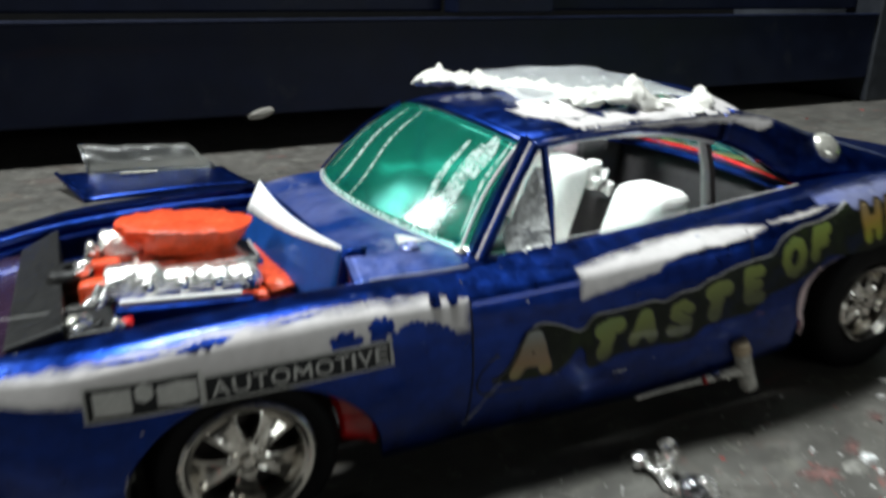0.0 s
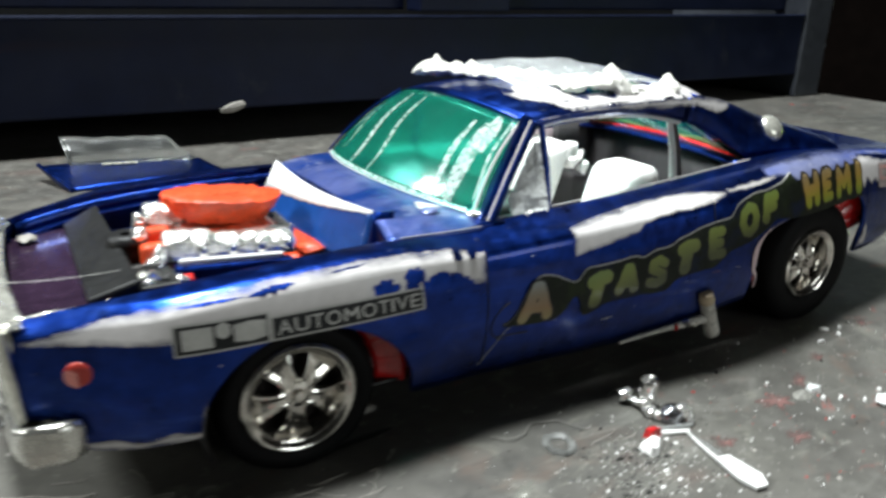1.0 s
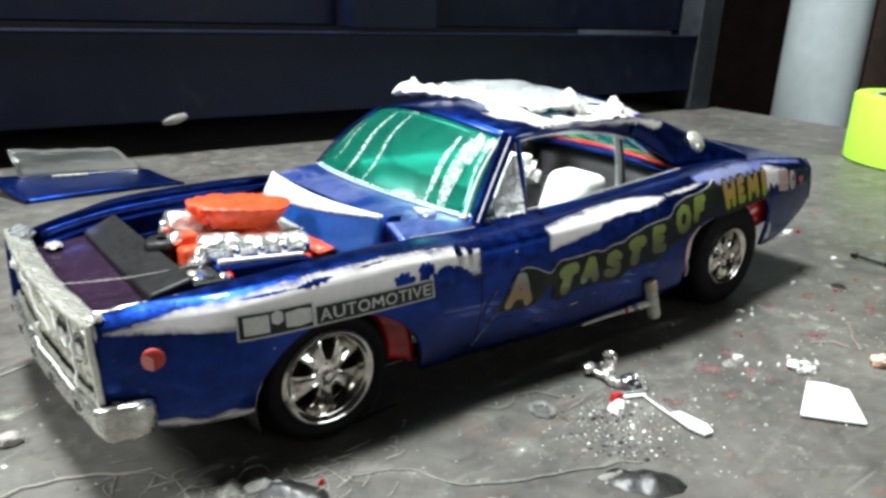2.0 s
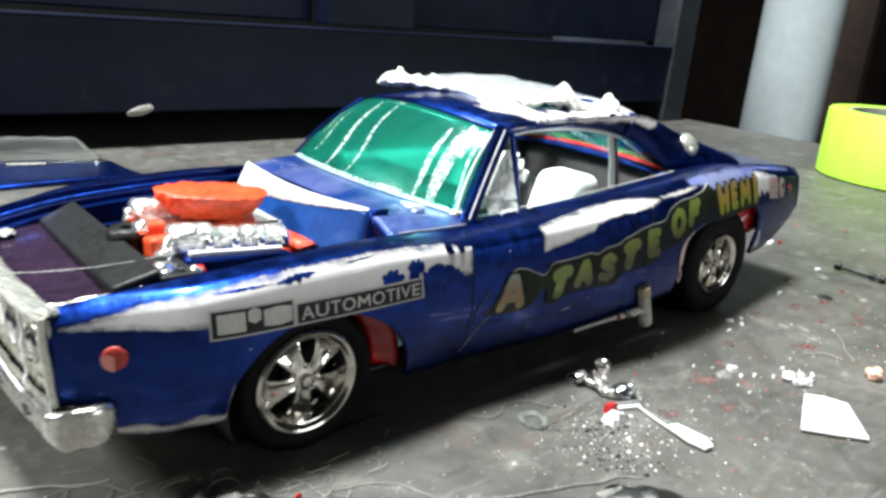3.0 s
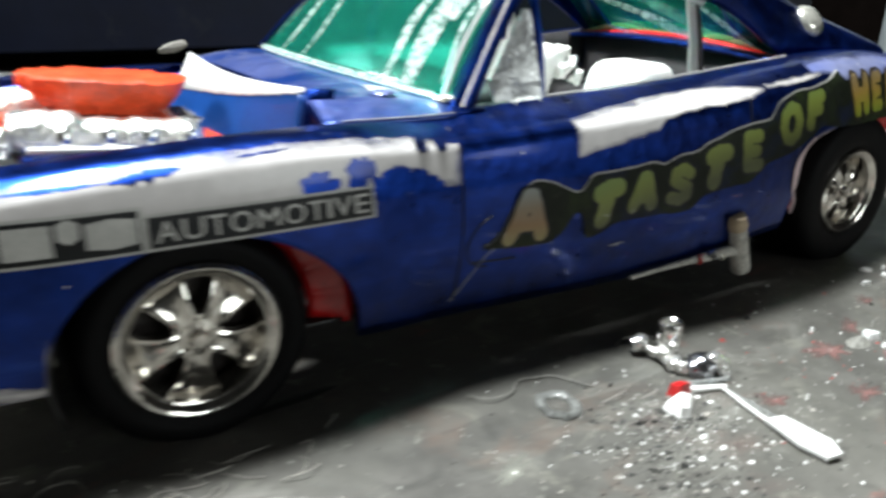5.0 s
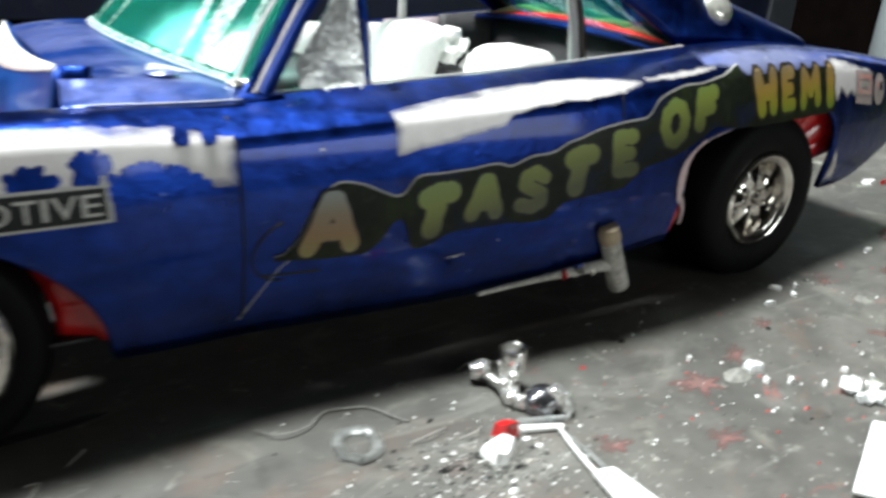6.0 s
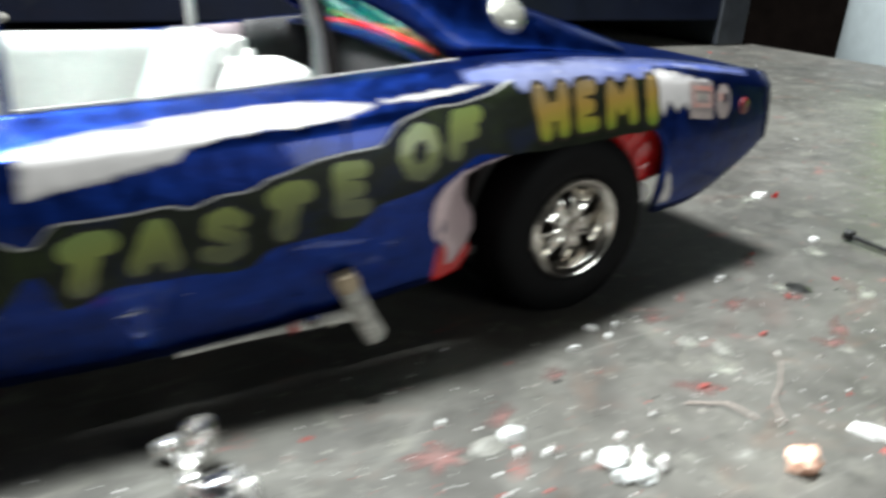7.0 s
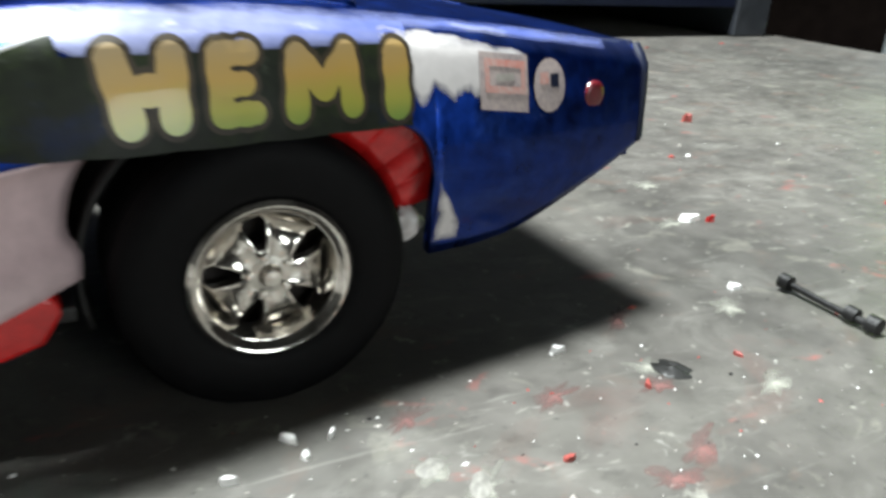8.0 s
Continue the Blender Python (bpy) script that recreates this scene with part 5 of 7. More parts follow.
# Panel lines.
for pts in ([on_side(30.6, z, 0.0) for z in np.linspace(11.2, 32.6, 12)], [on_side(79.8 + (z - 28) * 0.05, z, 0.0) for z in np.linspace(27.5, 34.5, 8)],
            [on_side(36 - 4.6 * math.cos(t) + max(0, 2 * t - 4) * 0.8, 19 + 3.6 * math.sin(t - 0.2), 0.0) for t in np.linspace(-1.3, 1.3, 14)],
            [on_side(x, 16.2 - (x - 33) * 0.05, 0.0) for x in np.linspace(32.5, 39, 5)] ):
    bm = bmesh.new()
    tube(bm, pts, 0.16, 5)
    part("panel_line", bm, DECAL_BLACK, body, "fine dark panel gap")
for p, q in (((30.2, 11.0), (34.4, 17.0)), ((34.4, 17.0), (36.6, 18.6)), ((55.0, 15.0), (57.4, 15.2))):
    bm = bmesh.new()
    tube(bm, [on_side(p[0] + (q[0] - p[0]) * u, p[1] + (q[1] - p[1]) * u, 0.03) for u in np.linspace(0, 1, 8)], 0.07, 5)
    part("scratch", bm, DECAL_WHITE, body, "fine pale scratch through the paint")


def letters(body_text, x0, x1, z0, z1, mat, parent, tilt=0.0, off=0.3, bold=0.03, slope=0.06, name="letter"):
    """Lettering with the built-in font, fitted to a place on the side."""
    cu = bpy.data.curves.new("lettering", "FONT")
    cu.body, cu.offset, cu.resolution_u = body_text, bold, 4
    tmp = bpy.data.objects.new("lettering", cu)
    scene.collection.objects.link(tmp)
    bpy.context.view_layer.update()
    me = bpy.data.meshes.new_from_object(tmp.evaluated_get(bpy.context.evaluated_depsgraph_get()))
    bpy.data.objects.remove(tmp)
    bm = bmesh.new()
    bm.from_mesh(me)
    bpy.data.meshes.remove(me)
    xs, zs = [v.co.x for v in bm.verts], [v.co.y for v in bm.verts]
    ax, bx, az, bz = min(xs), max(xs), min(zs), max(zs)
    bmesh.ops.triangulate(bm, faces=bm.faces[:])
    for k in range(1, 6):
        bmesh.ops.bisect_plane(bm, geom=bm.verts[:] + bm.edges[:] + bm.faces[:], dist=1e-6, plane_co=(0, az + (bz - az) * k / 6 + 0.0007, 0), plane_no=(0, 1, 0))
    for v in bm.verts:
        u, w = (v.co.x - ax) / (bx - ax), (v.co.y - az) / (bz - az)
        x = x0 + (x1 - x0) * u + (w - 0.5) * tilt
        v.co = on_side(x, z0 + (z1 - z0) * w + (u - 0.5) * (x1 - x0) * slope, off)
    bmesh.ops.recalc_face_normals(bm, faces=bm.faces)
    return part(name, bm, mat, parent, smooth=False)


def chain(*pts):
    return tuple(zip(pts, pts[1:]))


STROKES = {"H": (((0.05, 0.98), (0.22, 0.02)), ((0.90, 0.98), (0.88, 0.04)), ((0.2, 0.50), (0.85, 0.52))),
           "E": (((0.20, 0.03), (0.20, 0.97)), ((0.22, 0.97), (0.88, 0.98)), ((0.22, 0.5), (0.74, 0.5)), ((0.22, 0.03), (0.92, 0.03))),
           "M": (((0.10, 0.03), (0.15, 0.97)), ((0.16, 0.95), (0.5, 0.38)), ((0.5, 0.38), (0.84, 0.95)), ((0.85, 0.97), (0.90, 0.03))),
           "I": (((0.5, 0.03), (0.5, 0.97)),),
           "A": (((0.02, 0.0), (0.52, 0.98)), ((0.66, 0.98), (0.96, 0.0)), ((0.52, 0.98), (0.66, 0.98)), ((0.3, 0.32), (0.8, 0.32))),
           "T": (((0.0, 0.86), (0.5, 0.98)), ((0.5, 0.98), (1.0, 0.98)), ((0.46, 0.9), (0.18, 0.0))),
           "S": chain((0.92, 0.84), (0.62, 1.0), (0.24, 0.88), (0.2, 0.66), (0.5, 0.52), (0.82, 0.38), (0.82, 0.14), (0.5, 0.0), (0.06, 0.1)),
           "O": chain((0.5, 1.0), (0.12, 0.76), (0.02, 0.4), (0.2, 0.06), (0.5, 0.0), (0.84, 0.2), (0.98, 0.58), (0.84, 0.92), (0.5, 1.0)),
           "F": (((0.22, 0.94), (0.02, 0.0)), ((0.22, 0.9), (0.96, 1.0)), ((0.14, 0.48), (0.74, 0.56)))}


def drawn_letter(ch, x0, x1, z0, z1, fat, mat, parent, off, name="letter"):
    """A letter drawn in round-ended strokes, for what the plain font is too angular."""
    bm = bmesh.new()
    lift = off
    for (ua, wa), (ub, wb) in STROKES[ch]:
        a = Vector((x0 + (x1 - x0) * ua, z0 + (z1 - z0) * wa))
        c = Vector((x0 + (x1 - x0) * ub, z0 + (z1 - z0) * wb))
        d = (c - a).normalized()
        n = Vector((-d.y, d.x))
        rows = []
        for k in range(-6, 15):
            if k < 0:
                t = math.pi / 2 * (k + 6.4) / 6.4
                p, r = a - d * fat * math.cos(t), fat * math.sin(t)
            elif k <= 8:
                p, r = a.lerp(c, k / 8), fat * (1 + 0.06 * math.sin(k * 1.3 + wa * 5))
            else:
                t = math.pi / 2 * (14.4 - k) / 6.4
                p, r = c + d * fat * math.cos(t), fat * math.sin(t)
            rows.append([on_side(p.x + n.x * r * q, p.y + n.y * r * q, lift) for q in (-1, 0, 1)])
        grid(bm, rows)
        lift += 0.004
    bmesh.ops.recalc_face_normals(bm, faces=bm.faces)
    return part(name, bm, mat, parent, smooth=False)


# The lettered sticker: dark film with a pale cut edge and bubble letters.
LETTERS = [("A", 36.2, 43.4, 17.9, 25.2, DECAL_TAN), ("T", 50.3, 55.8, 18.2, 25.0, DECAL_GREEN), ("A", 56.3, 61.8, 19.7, 25.5, DECAL_GREEN), ("S", 63.0, 68.8, 19.8, 25.9, DECAL_GREEN),
           ("T", 70.5, 75.8, 21.4, 28.0, DECAL_GREEN), ("E", 77.2, 82.6, 23.2, 29.6, DECAL_GREEN), ("O", 85.9, 91.8, 26.4, 33.0, DECAL_GREEN), ("F", 92.5, 98.0, 28.2, 34.4, DECAL_GREEN),
           ("H", 106.0, 113.5, 29.0, 36.2, DECAL_GOLD), ("E", 113.7, 119.4, 29.2, 36.1, DECAL_GOLD), ("M", 120.2, 129.2, 28.9, 35.8, DECAL_GOLD), ("I", 130.3, 134.2, 28.3, 35.7, DECAL_GOLD)]


def film_low(x):
    return knots(x, (34.6, 17.9), (43.6, 17.4), (45.6, 18.6), (47.6, 21.0), (48.8, 20.4), (49.8, 17.4), (52.2, 17.5), (54.6, 18.6), (61.5, 18.9), (68.4, 18.9), (71, 20.8), (77, 21.6), (80, 22.0), (83.5, 24.2), (90, 25.7), (94.4, 27.5), (97, 28.6), (103, 28.2), (134.4, 27.8)) - 0.12 * abs(math.sin(x * 0.45))


def film_high(x):
    return min(top_z(x) - 0.4, knots(x, (34.6, 18.4), (36.1, 20.0), (38.4, 23.8), (41, 25.7), (43.6, 25.3), (46.2, 24.2), (48.4, 23.7), (50.4, 25.5), (54.7, 25.7), (60.8, 26.2), (62.8, 25.9), (65.8, 26.7), (69.4, 27.2), (71.1, 28.0), (78.1, 29.9), (84, 30.7), (86.2, 32.6), (90, 34.0), (96, 34.6), (100.6, 35.6), (104.5, 36.6), (132, 36.4), (134.4, 35.9)) + 0.12 * abs(math.sin(x * 0.6)))


part("decal_edge", side_strip(33.8, 103.8, lambda x: film_low(x) + 0.3, lambda x: film_high(x) + (0.22 if 40 < x else 0.08), 8, 0.18, 0.4), DECAL_WHITE, body, "pale cut edge of the sticker")
# The pale colour holds both worn paint and the light along this shoulder.
part("bare_patch", side_strip(97, 162, lambda x: knots(x, (97, 36.4), (103, 36.0), (106, 34.9), (134, 34.6)) if x < 134 else top_z(x) - 1.1, lambda x: top_z(x) - 0.02, 6, 0.1, 0.3), WEAR_LIGHT, body, "brushed pale wear and painted light along the rear shoulder")
decal = part("lettered_decal", side_strip(33.8, 134.0, film_low, lambda x: film_high(x) if x < 103.8 else min(film_high(x), 35.2), 10, 0.24, 0.4), DECAL_FILM, car, "dark sticker lettered A TASTE OF HEMI")
FILM_EDGE = material("brown-black decal outline", (0.030, 0.022, 0.012), 0.4, 0.0, 0.0, 0.4, 200, spec=0.3)
for ch, x0, x1, z0, z1, mat in LETTERS:
    if x0 > 100:
        fat = {"H": 1.18, "E": 0.98, "M": 1.1, "I": 1.35}[ch]
        drawn_letter(ch, x0 + fat, x1 - fat, z0 + fat, z1 - fat, fat + 0.5, FILM_EDGE, decal, 0.27, "letter_outline")
        drawn_letter(ch, x0 + fat, x1 - fat, z0 + fat, z1 - fat, fat, mat, decal, 0.32)
    else:
        fat = {"A": 1.0, "T": 1.25, "S": 0.9, "E": 0.98, "O": 0.92, "F": 1.05}[ch]
        drawn_letter(ch, x0 + fat, x1 - fat, z0 + fat, z1 - fat, fat + 0.35, DECAL_BLACK, decal, 0.27, "letter_outline")
        drawn_letter(ch, x0 + fat, x1 - fat, z0 + fat, z1 - fat, fat, mat, decal, 0.32)


# The black and pale maker's plate: plain shapes, then lettering.
plate = part("maker_decal", side_strip(-18.0, 18.6, lambda x: 24.7 + 0.0 * x, lambda x: 29.0 if x < -5.2 else 28.2, 6, 0.22, 0.3), DECAL_WHITE, car, "black and pale rectangular sticker on the fender")
part("decal_field", side_strip(-17.7, -5.5, lambda x: 25.0, lambda x: 28.7, 6, 0.3, 0.3), DECAL_BLACK, plate)
part("decal_field", side_strip(-5.0, 18.2, lambda x: 25.0, lambda x: 27.9, 6, 0.3, 0.3), DECAL_BLACK, plate)
for x0, x1, z0, z1, rise in ((-17.0, -13.0, 25.5, 28.3, 0.0), (-12.6, -10.7, 26.4, 28.7, 0.5), (-10.3, -5.9, 25.5, 28.3, 0.12)):
    part("decal_shape", side_strip(x0, x1, lambda x: z0 + rise * abs(x - (x0 + x1) / 2), lambda x: z1 - rise * abs(x - (x0 + x1) / 2), 3, 0.36, 0.1), DECAL_WHITE, plate, "pale block shape")
wide = {"A": 0.72, "U": 0.73, "T": 0.61, "O": 0.79, "M": 0.86, "I": 0.16, "V": 0.70, "E": 0.58}
pitch = 22.1 / (sum(wide[c] for c in "AUTOMOTIVE") + 9 * 0.11)
at = -4.4
for ch in "AUTOMOTIVE":
    if ch == "M":
        drawn_letter(ch, at, at + wide[ch] * pitch, 25.65, 27.25, 0.2, DECAL_WHITE, plate, 0.36)
    else:
        letters(ch, at, at + wide[ch] * pitch, 25.45, 27.45, DECAL_WHITE, plate, off=0.36, bold=0.006, slope=0.0)
    at += (wide[ch] + 0.11) * pitch

# Tail stickers and marker lamps.
STICKER = material("faded sticker film", (0.40, 0.33, 0.31), 0.4, 0.0, 0.1, 0.5, 260, other=(0.24, 0.21, 0.22))
st = part("square_decal", side_strip(142.0, 148.4, lambda x: 28.6 - 0.12 * (x - 142), lambda x: 34.2 - 0.1 * (x - 142), 5, 0.24, 0.3), STICKER, car, "faded pinkish square sticker with red bands")
for z0, z1, x0, x1 in ((32.9, 33.6, 142.6, 148.0), (30.3, 31.0, 142.6, 148.0)):
    part("decal_band", side_strip(x0, x1, lambda x: z0 - 0.1 * (x - 142), lambda x: z1 - 0.1 * (x - 142), 3, 0.32, 0.3), FADED, st)
for x0 in (142.6, 147.3):
    part("decal_band", side_strip(x0, x0 + 0.7, lambda x: 31.0 - 0.1 * (x - 142), lambda x: 32.9 - 0.1 * (x - 142), 3, 0.32, 0.2), FADED, st)
part("decal_band", side_strip(144.0, 146.4, lambda x: 31.2, lambda x: 31.9, 3, 0.32, 0.2), GREY, st)
RD = (151.4, 30.4, 2.3)
rd = part("round_decal", side_strip(RD[0] - RD[2], RD[0] + RD[2], lambda x: RD[1] - math.sqrt(max(0, RD[2] ** 2 - (x - RD[0]) ** 2)) * 1.2, lambda x: RD[1] + math.sqrt(max(0, RD[2] ** 2 - (x - RD[0]) ** 2)) * 1.2, 5, 0.26, 0.2), STICKER, car, "faded round sticker with coloured centre")
part("decal_band", side_strip(RD[0] - 1.4, RD[0] - 0.1, lambda x: RD[1] + 0.2, lambda x: RD[1] + 1.4, 3, 0.34, 0.2), FADED, rd)
part("decal_band", side_strip(RD[0] + 0.1, RD[0] + 1.4, lambda x: RD[1] - 0.2, lambda x: RD[1] + 1.2, 3, 0.34, 0.2), NAVY2, rd)
for x, z, r, pale in ((-29.2, 22.9, 1.75, True), (158.6, 28.8, 1.6, False)):
    p = on_side(x, z, 0.0)
    bm = bmesh.new()
    lathe(bm, p, [(0.01, -0.26), (r * 0.5, -0.24), (r * 0.9, -0.2), (r, -0.05), (r * 1.04, 0.5)], 28)
    n = (on_side(x + 1, z) - on_side(x - 1, z)).normalized()
    bmesh.ops.rotate(bm, cent=p, matrix=Matrix.Rotation(math.atan2(n.y, n.x), 3, "Z"), verts=bm.verts)
    lamp = part("marker_lamp", bm, DECAL_RED if pale else MAROON, car, "round red side marker")
    if pale:
        part("lamp_reflector", side_strip(-30.9, -29.3, lambda q: 22.9 - math.sqrt(max(0, 3.06 - (q + 29.2) ** 2)), lambda q: 22.9 + math.sqrt(max(0, 3.06 - (q + 29.2) ** 2)) * (0.95 - 0.75 * (q + 31.1) / 1.7), 6, 0.36, 0.1), BLUSH, lamp, "pale glint of the reflector")

# Side exhaust under the sill.
PALE_PIPE = material("pale grey plastic", (0.50, 0.49, 0.45), 0.5, 0.0, 0.0, 0.5, 260, 0.2, 500, other=(0.2, 0.19, 0.17))
bm = bmesh.new()
tube(bm, [(60.6, -3.7, 8.9), (66, -4.0, 9.3), (71.1, -4.5, 9.7), (74, -4.9, 10.0), (77, -5.3, 10.3), (79.6, -5.7, 10.5), (82, -5.7, 10.2)], [0.34, 0.4, 0.5, 0.7, 0.8, 0.9, 0.9], 12)
part("exhaust_pipe", bm, PALE_PIPE, car, "dull pale grey exhaust pipe")
ex = bmesh.new()
tube(ex, [(79.8, -6.3, 14.6), (80.8, -6.1, 12.4), (82.4, -5.6, 9.4), (84.0, -5.1, 6.6), (84.4, -5.0, 6.0)], [1.35, 1.4, 1.5, 1.55, 0.9], 20)
for v in ex.verts:
    v.co += v.normal * rough_noise(v.co, 0.7, 0.5)
stub = part("exhaust_stub", ex, PALE_PIPE, car, "grey exhaust stub slanting down past the sill")
bm = bmesh.new()
tube(bm, [(78.9, -6.6, 16.6), (79.2, -6.4, 15.6), (79.8, -6.3, 14.6)], [1.3, 1.5, 1.55], 20)
part("stub_end", bm, material("tan plastic end", (0.42, 0.33, 0.22), 0.5), stub, "tan cut end")
for k, (x, y, z, r) in enumerate(((73.6, -5.0, 10.2, 0.7), (75.8, -5.4, 10.4, 0.9), (78.2, -5.6, 10.0, 0.7))):
    bm = bmesh.new()
    bmesh.ops.create_icosphere(bm, subdivisions=2, radius=r, matrix=Matrix.Translation((x, y, z)))
    for v in bm.verts:
        v.co += v.normal * rough_noise(v.co, 1.1, 0.8)
    part("pipe_clamp", bm, (RED, BRIGHT, FOIL)[k], car, "small lumpy fitting on the exhaust")
bm = bmesh.new()
for y in (1.2, 4.2):
    bm.faces.new([bm.verts.new((x, y, z)) for x, z in ((95.6, 9.6), (96.4, 8.6), (100.2, 9.8), (102.0, 12.6), (101.4, 14.2), (96.2, 15.6))])
bm.verts.ensure_lookup_table()
for k in range(6):
    bm.faces.new((bm.verts[k], bm.verts[(k + 1) % 6], bm.verts[6 + (k + 1) % 6], bm.verts[6 + k]))
bmesh.ops.recalc_face_normals(bm, faces=bm.faces)
part("sill_bracket", bm, RED, car, "red plastic bracket ahead of the rear wheel", smooth=False, bevel=0.5)

# ---- interior ----
def cushion(x0, x1, y0, y1, z0, z1, r=2.0, lean=0.0):
    bm = bmesh.new()
    box(bm, x0, x1, y0, y1, z0, z1)
    bmesh.ops.bevel(bm, geom=bm.edges[:], offset=r, segments=4, affect="EDGES", profile=0.5)
    for v in bm.verts:
        v.co.x += (v.co.z - z0) * lean
        v.co += Vector((1, 1, 1)) * rough_noise(v.co, 0.3, 0.25)
    return bm


for y, x, top_of in ((12.6, 65.5, 36.3), (37.0, 61, 37.4)):
    seat = part("seat", cushion(x - 8, x + 10, y, y + 14, 13.2, 20, 2.0), WHITE, car, "white plastic bucket seat")
    part("backrest", cushion(x + 4.0, x + 13.0, y, y + 14, 17, top_of, 2.8, 0.34), WHITE, seat)
part("dashboard", cushion(36, 48, CY - 24, CY + 24, 25, 35.4, 1.6), INTERIOR, car, "dark grey dashboard")
bm = bmesh.new()
lathe(bm, (0, 0, 0), [(4.6, 0.5), (5.1, 0), (4.6, -0.5), (4.1, 0), (4.6, 0.5)], 28, "x")
bmesh.ops.transform(bm, matrix=Matrix.Translation((48.5, 19, 31)) @ Matrix.Rotation(radians(-25), 4, "Y"), verts=bm.verts)
part("steering_wheel", bm, WHITE, car, "white steering wheel")
# White underside, floor and near panel are added to bounce light into the cabin.
part("headliner", roof_opening(sheet(lambda u, v: Vector(roof_skin(0.04 + 0.92 * u, v * 0.97)) + Vector((0, 0, -1.3)), np.linspace(0, 1, 26), np.linspace(-1, 1, 28))), WHITE, car, "white underside of the roof", thick=0.3)
part("cabin_floor", sheet(lambda u, v: (40 + u * 55, CY + (v * 2 - 1) * 25.5, 13.4), np.linspace(0, 1, 6), np.linspace(0, 1, 6), True), WHITE, car, "white cabin floor, added to bounce light", thick=0.3)
part("near_bounce_panel", sheet(lambda u, v: (40 + u * 44, CY - 25.6, 14 + v * 20), np.linspace(0, 1, 8), np.linspace(0, 1, 6)), WHITE, car, "white inner door panel", thick=0.3)
part("door_panel", sheet(lambda u, v: (40 + u * 36, CY + 25.4 - 0.5 * v, 14 + v * 22.0), np.linspace(0, 1, 8), np.linspace(0, 1, 6)), WHITE, car, "white inner door panel", thick=0.5)
MAUVE = material("mauve-grey plastic", (0.36, 0.29, 0.31), 0.45, 0.0, 0.1, 0.3, 90)
part("quarter_panel", sheet(lambda u, v: (76.2 + u * 11.5, CY + 25.2 - 0.5 * v, 14 + v * (22.6 + 0.6 * u)), np.linspace(0, 1, 6), np.linspace(0, 1, 6)), MAUVE, car, "mauve-grey inner quarter panel", thick=0.5)
part("rear_side_panel", sheet(lambda u, v: (88.0 + u * 12.6, CY + 25.2 - 0.5 * v, 14 + v * (23.6 + 1.0 * u)), np.linspace(0, 1, 8), np.linspace(0, 1, 6)), INTERIOR, car, "dark grey inner side panel", thick=0.5)
bm = bmesh.new()
tube(bm, [(99.6 + 0.8 * (1 - v * v), CY + v * 25.0, 37.4 + 1.9 * (1 - v * v)) for v in np.linspace(-1, 1, 15)], 0.65, 8)
part("rear_sill_trim", bm, RED, car, "red trim along the rear window sill")
# Mottled band painted in place of the deck's reflection above the red trim.
bm = bmesh.new()
grid(bm, [[(99.9 + 0.8 * (1 - v * v) - 0.9 * w, CY + v * 24.0, 38.0 + 1.9 * (1 - v * v) + 2.2 * w * (1 - v * v)) for w in (0, 0.5, 1)] for v in np.linspace(-1, 1, 15)])
part("sill_band", bm, material("mottled green and cream reflection colour", (0.20, 0.42, 0.20), 0.4, 0.0, 0.2, 0.3, 260, other=(0.35, 0.22, 0.08)), car, "yellow-green band painted for a reflection over the red trim")
part("rear_bulkhead", sheet(lambda u, v: (101.6 + 0.6 * math.sin(u * 3.1) - 6 * (1 - v), CY + (u * 2 - 1) * 25.2, 14 + v * (22.8 + 1.9 * math.sin(u * 3.14))), np.linspace(0, 1, 8), np.linspace(0, 1, 5)), INTERIOR, car, "dark bulkhead behind the rear seat", thick=0.5)
part("rear_bench", cushion(84, 95, CY - 21, CY + 21, 14, 29, 2.5), INTERIOR, car, "dark rear bench seat")
for k in range(3):
    bm = bmesh.new()
    bmesh.ops.create_icosphere(bm, subdivisions=3, radius=2.4 - k * 0.4, matrix=Matrix.Translation((80.5 + k * 1.8, 40.6 - k * 1.2, 35.0 - k * 2.0)))
    for v in bm.verts:
        v.co += v.normal * (rough_noise(v.co, 0.5, 1.9) + rough_noise(v.co, 1.4, 0.7))
    part("crumpled_wrap", bm, WHITE, car, "crumpled white wrapping behind the seats")

# Glue thread over the engine bay.
bm = bmesh.new()
tube(bm, [Vector((-39.2, 23.0, 29.2)).lerp(Vector((-15.5, 14.5, 31.6)), u) + Vector((0, 0, -0.8 * math.sin(u * 3.1))) for u in np.linspace(0, 1, 14)], [0.05 + 0.13 * abs(noise.noise(Vector((k * 0.9, 0, 0)))) for k in range(14)], 6)
part("glue_thread", bm, DECAL_WHITE, car, "pale glue thread")

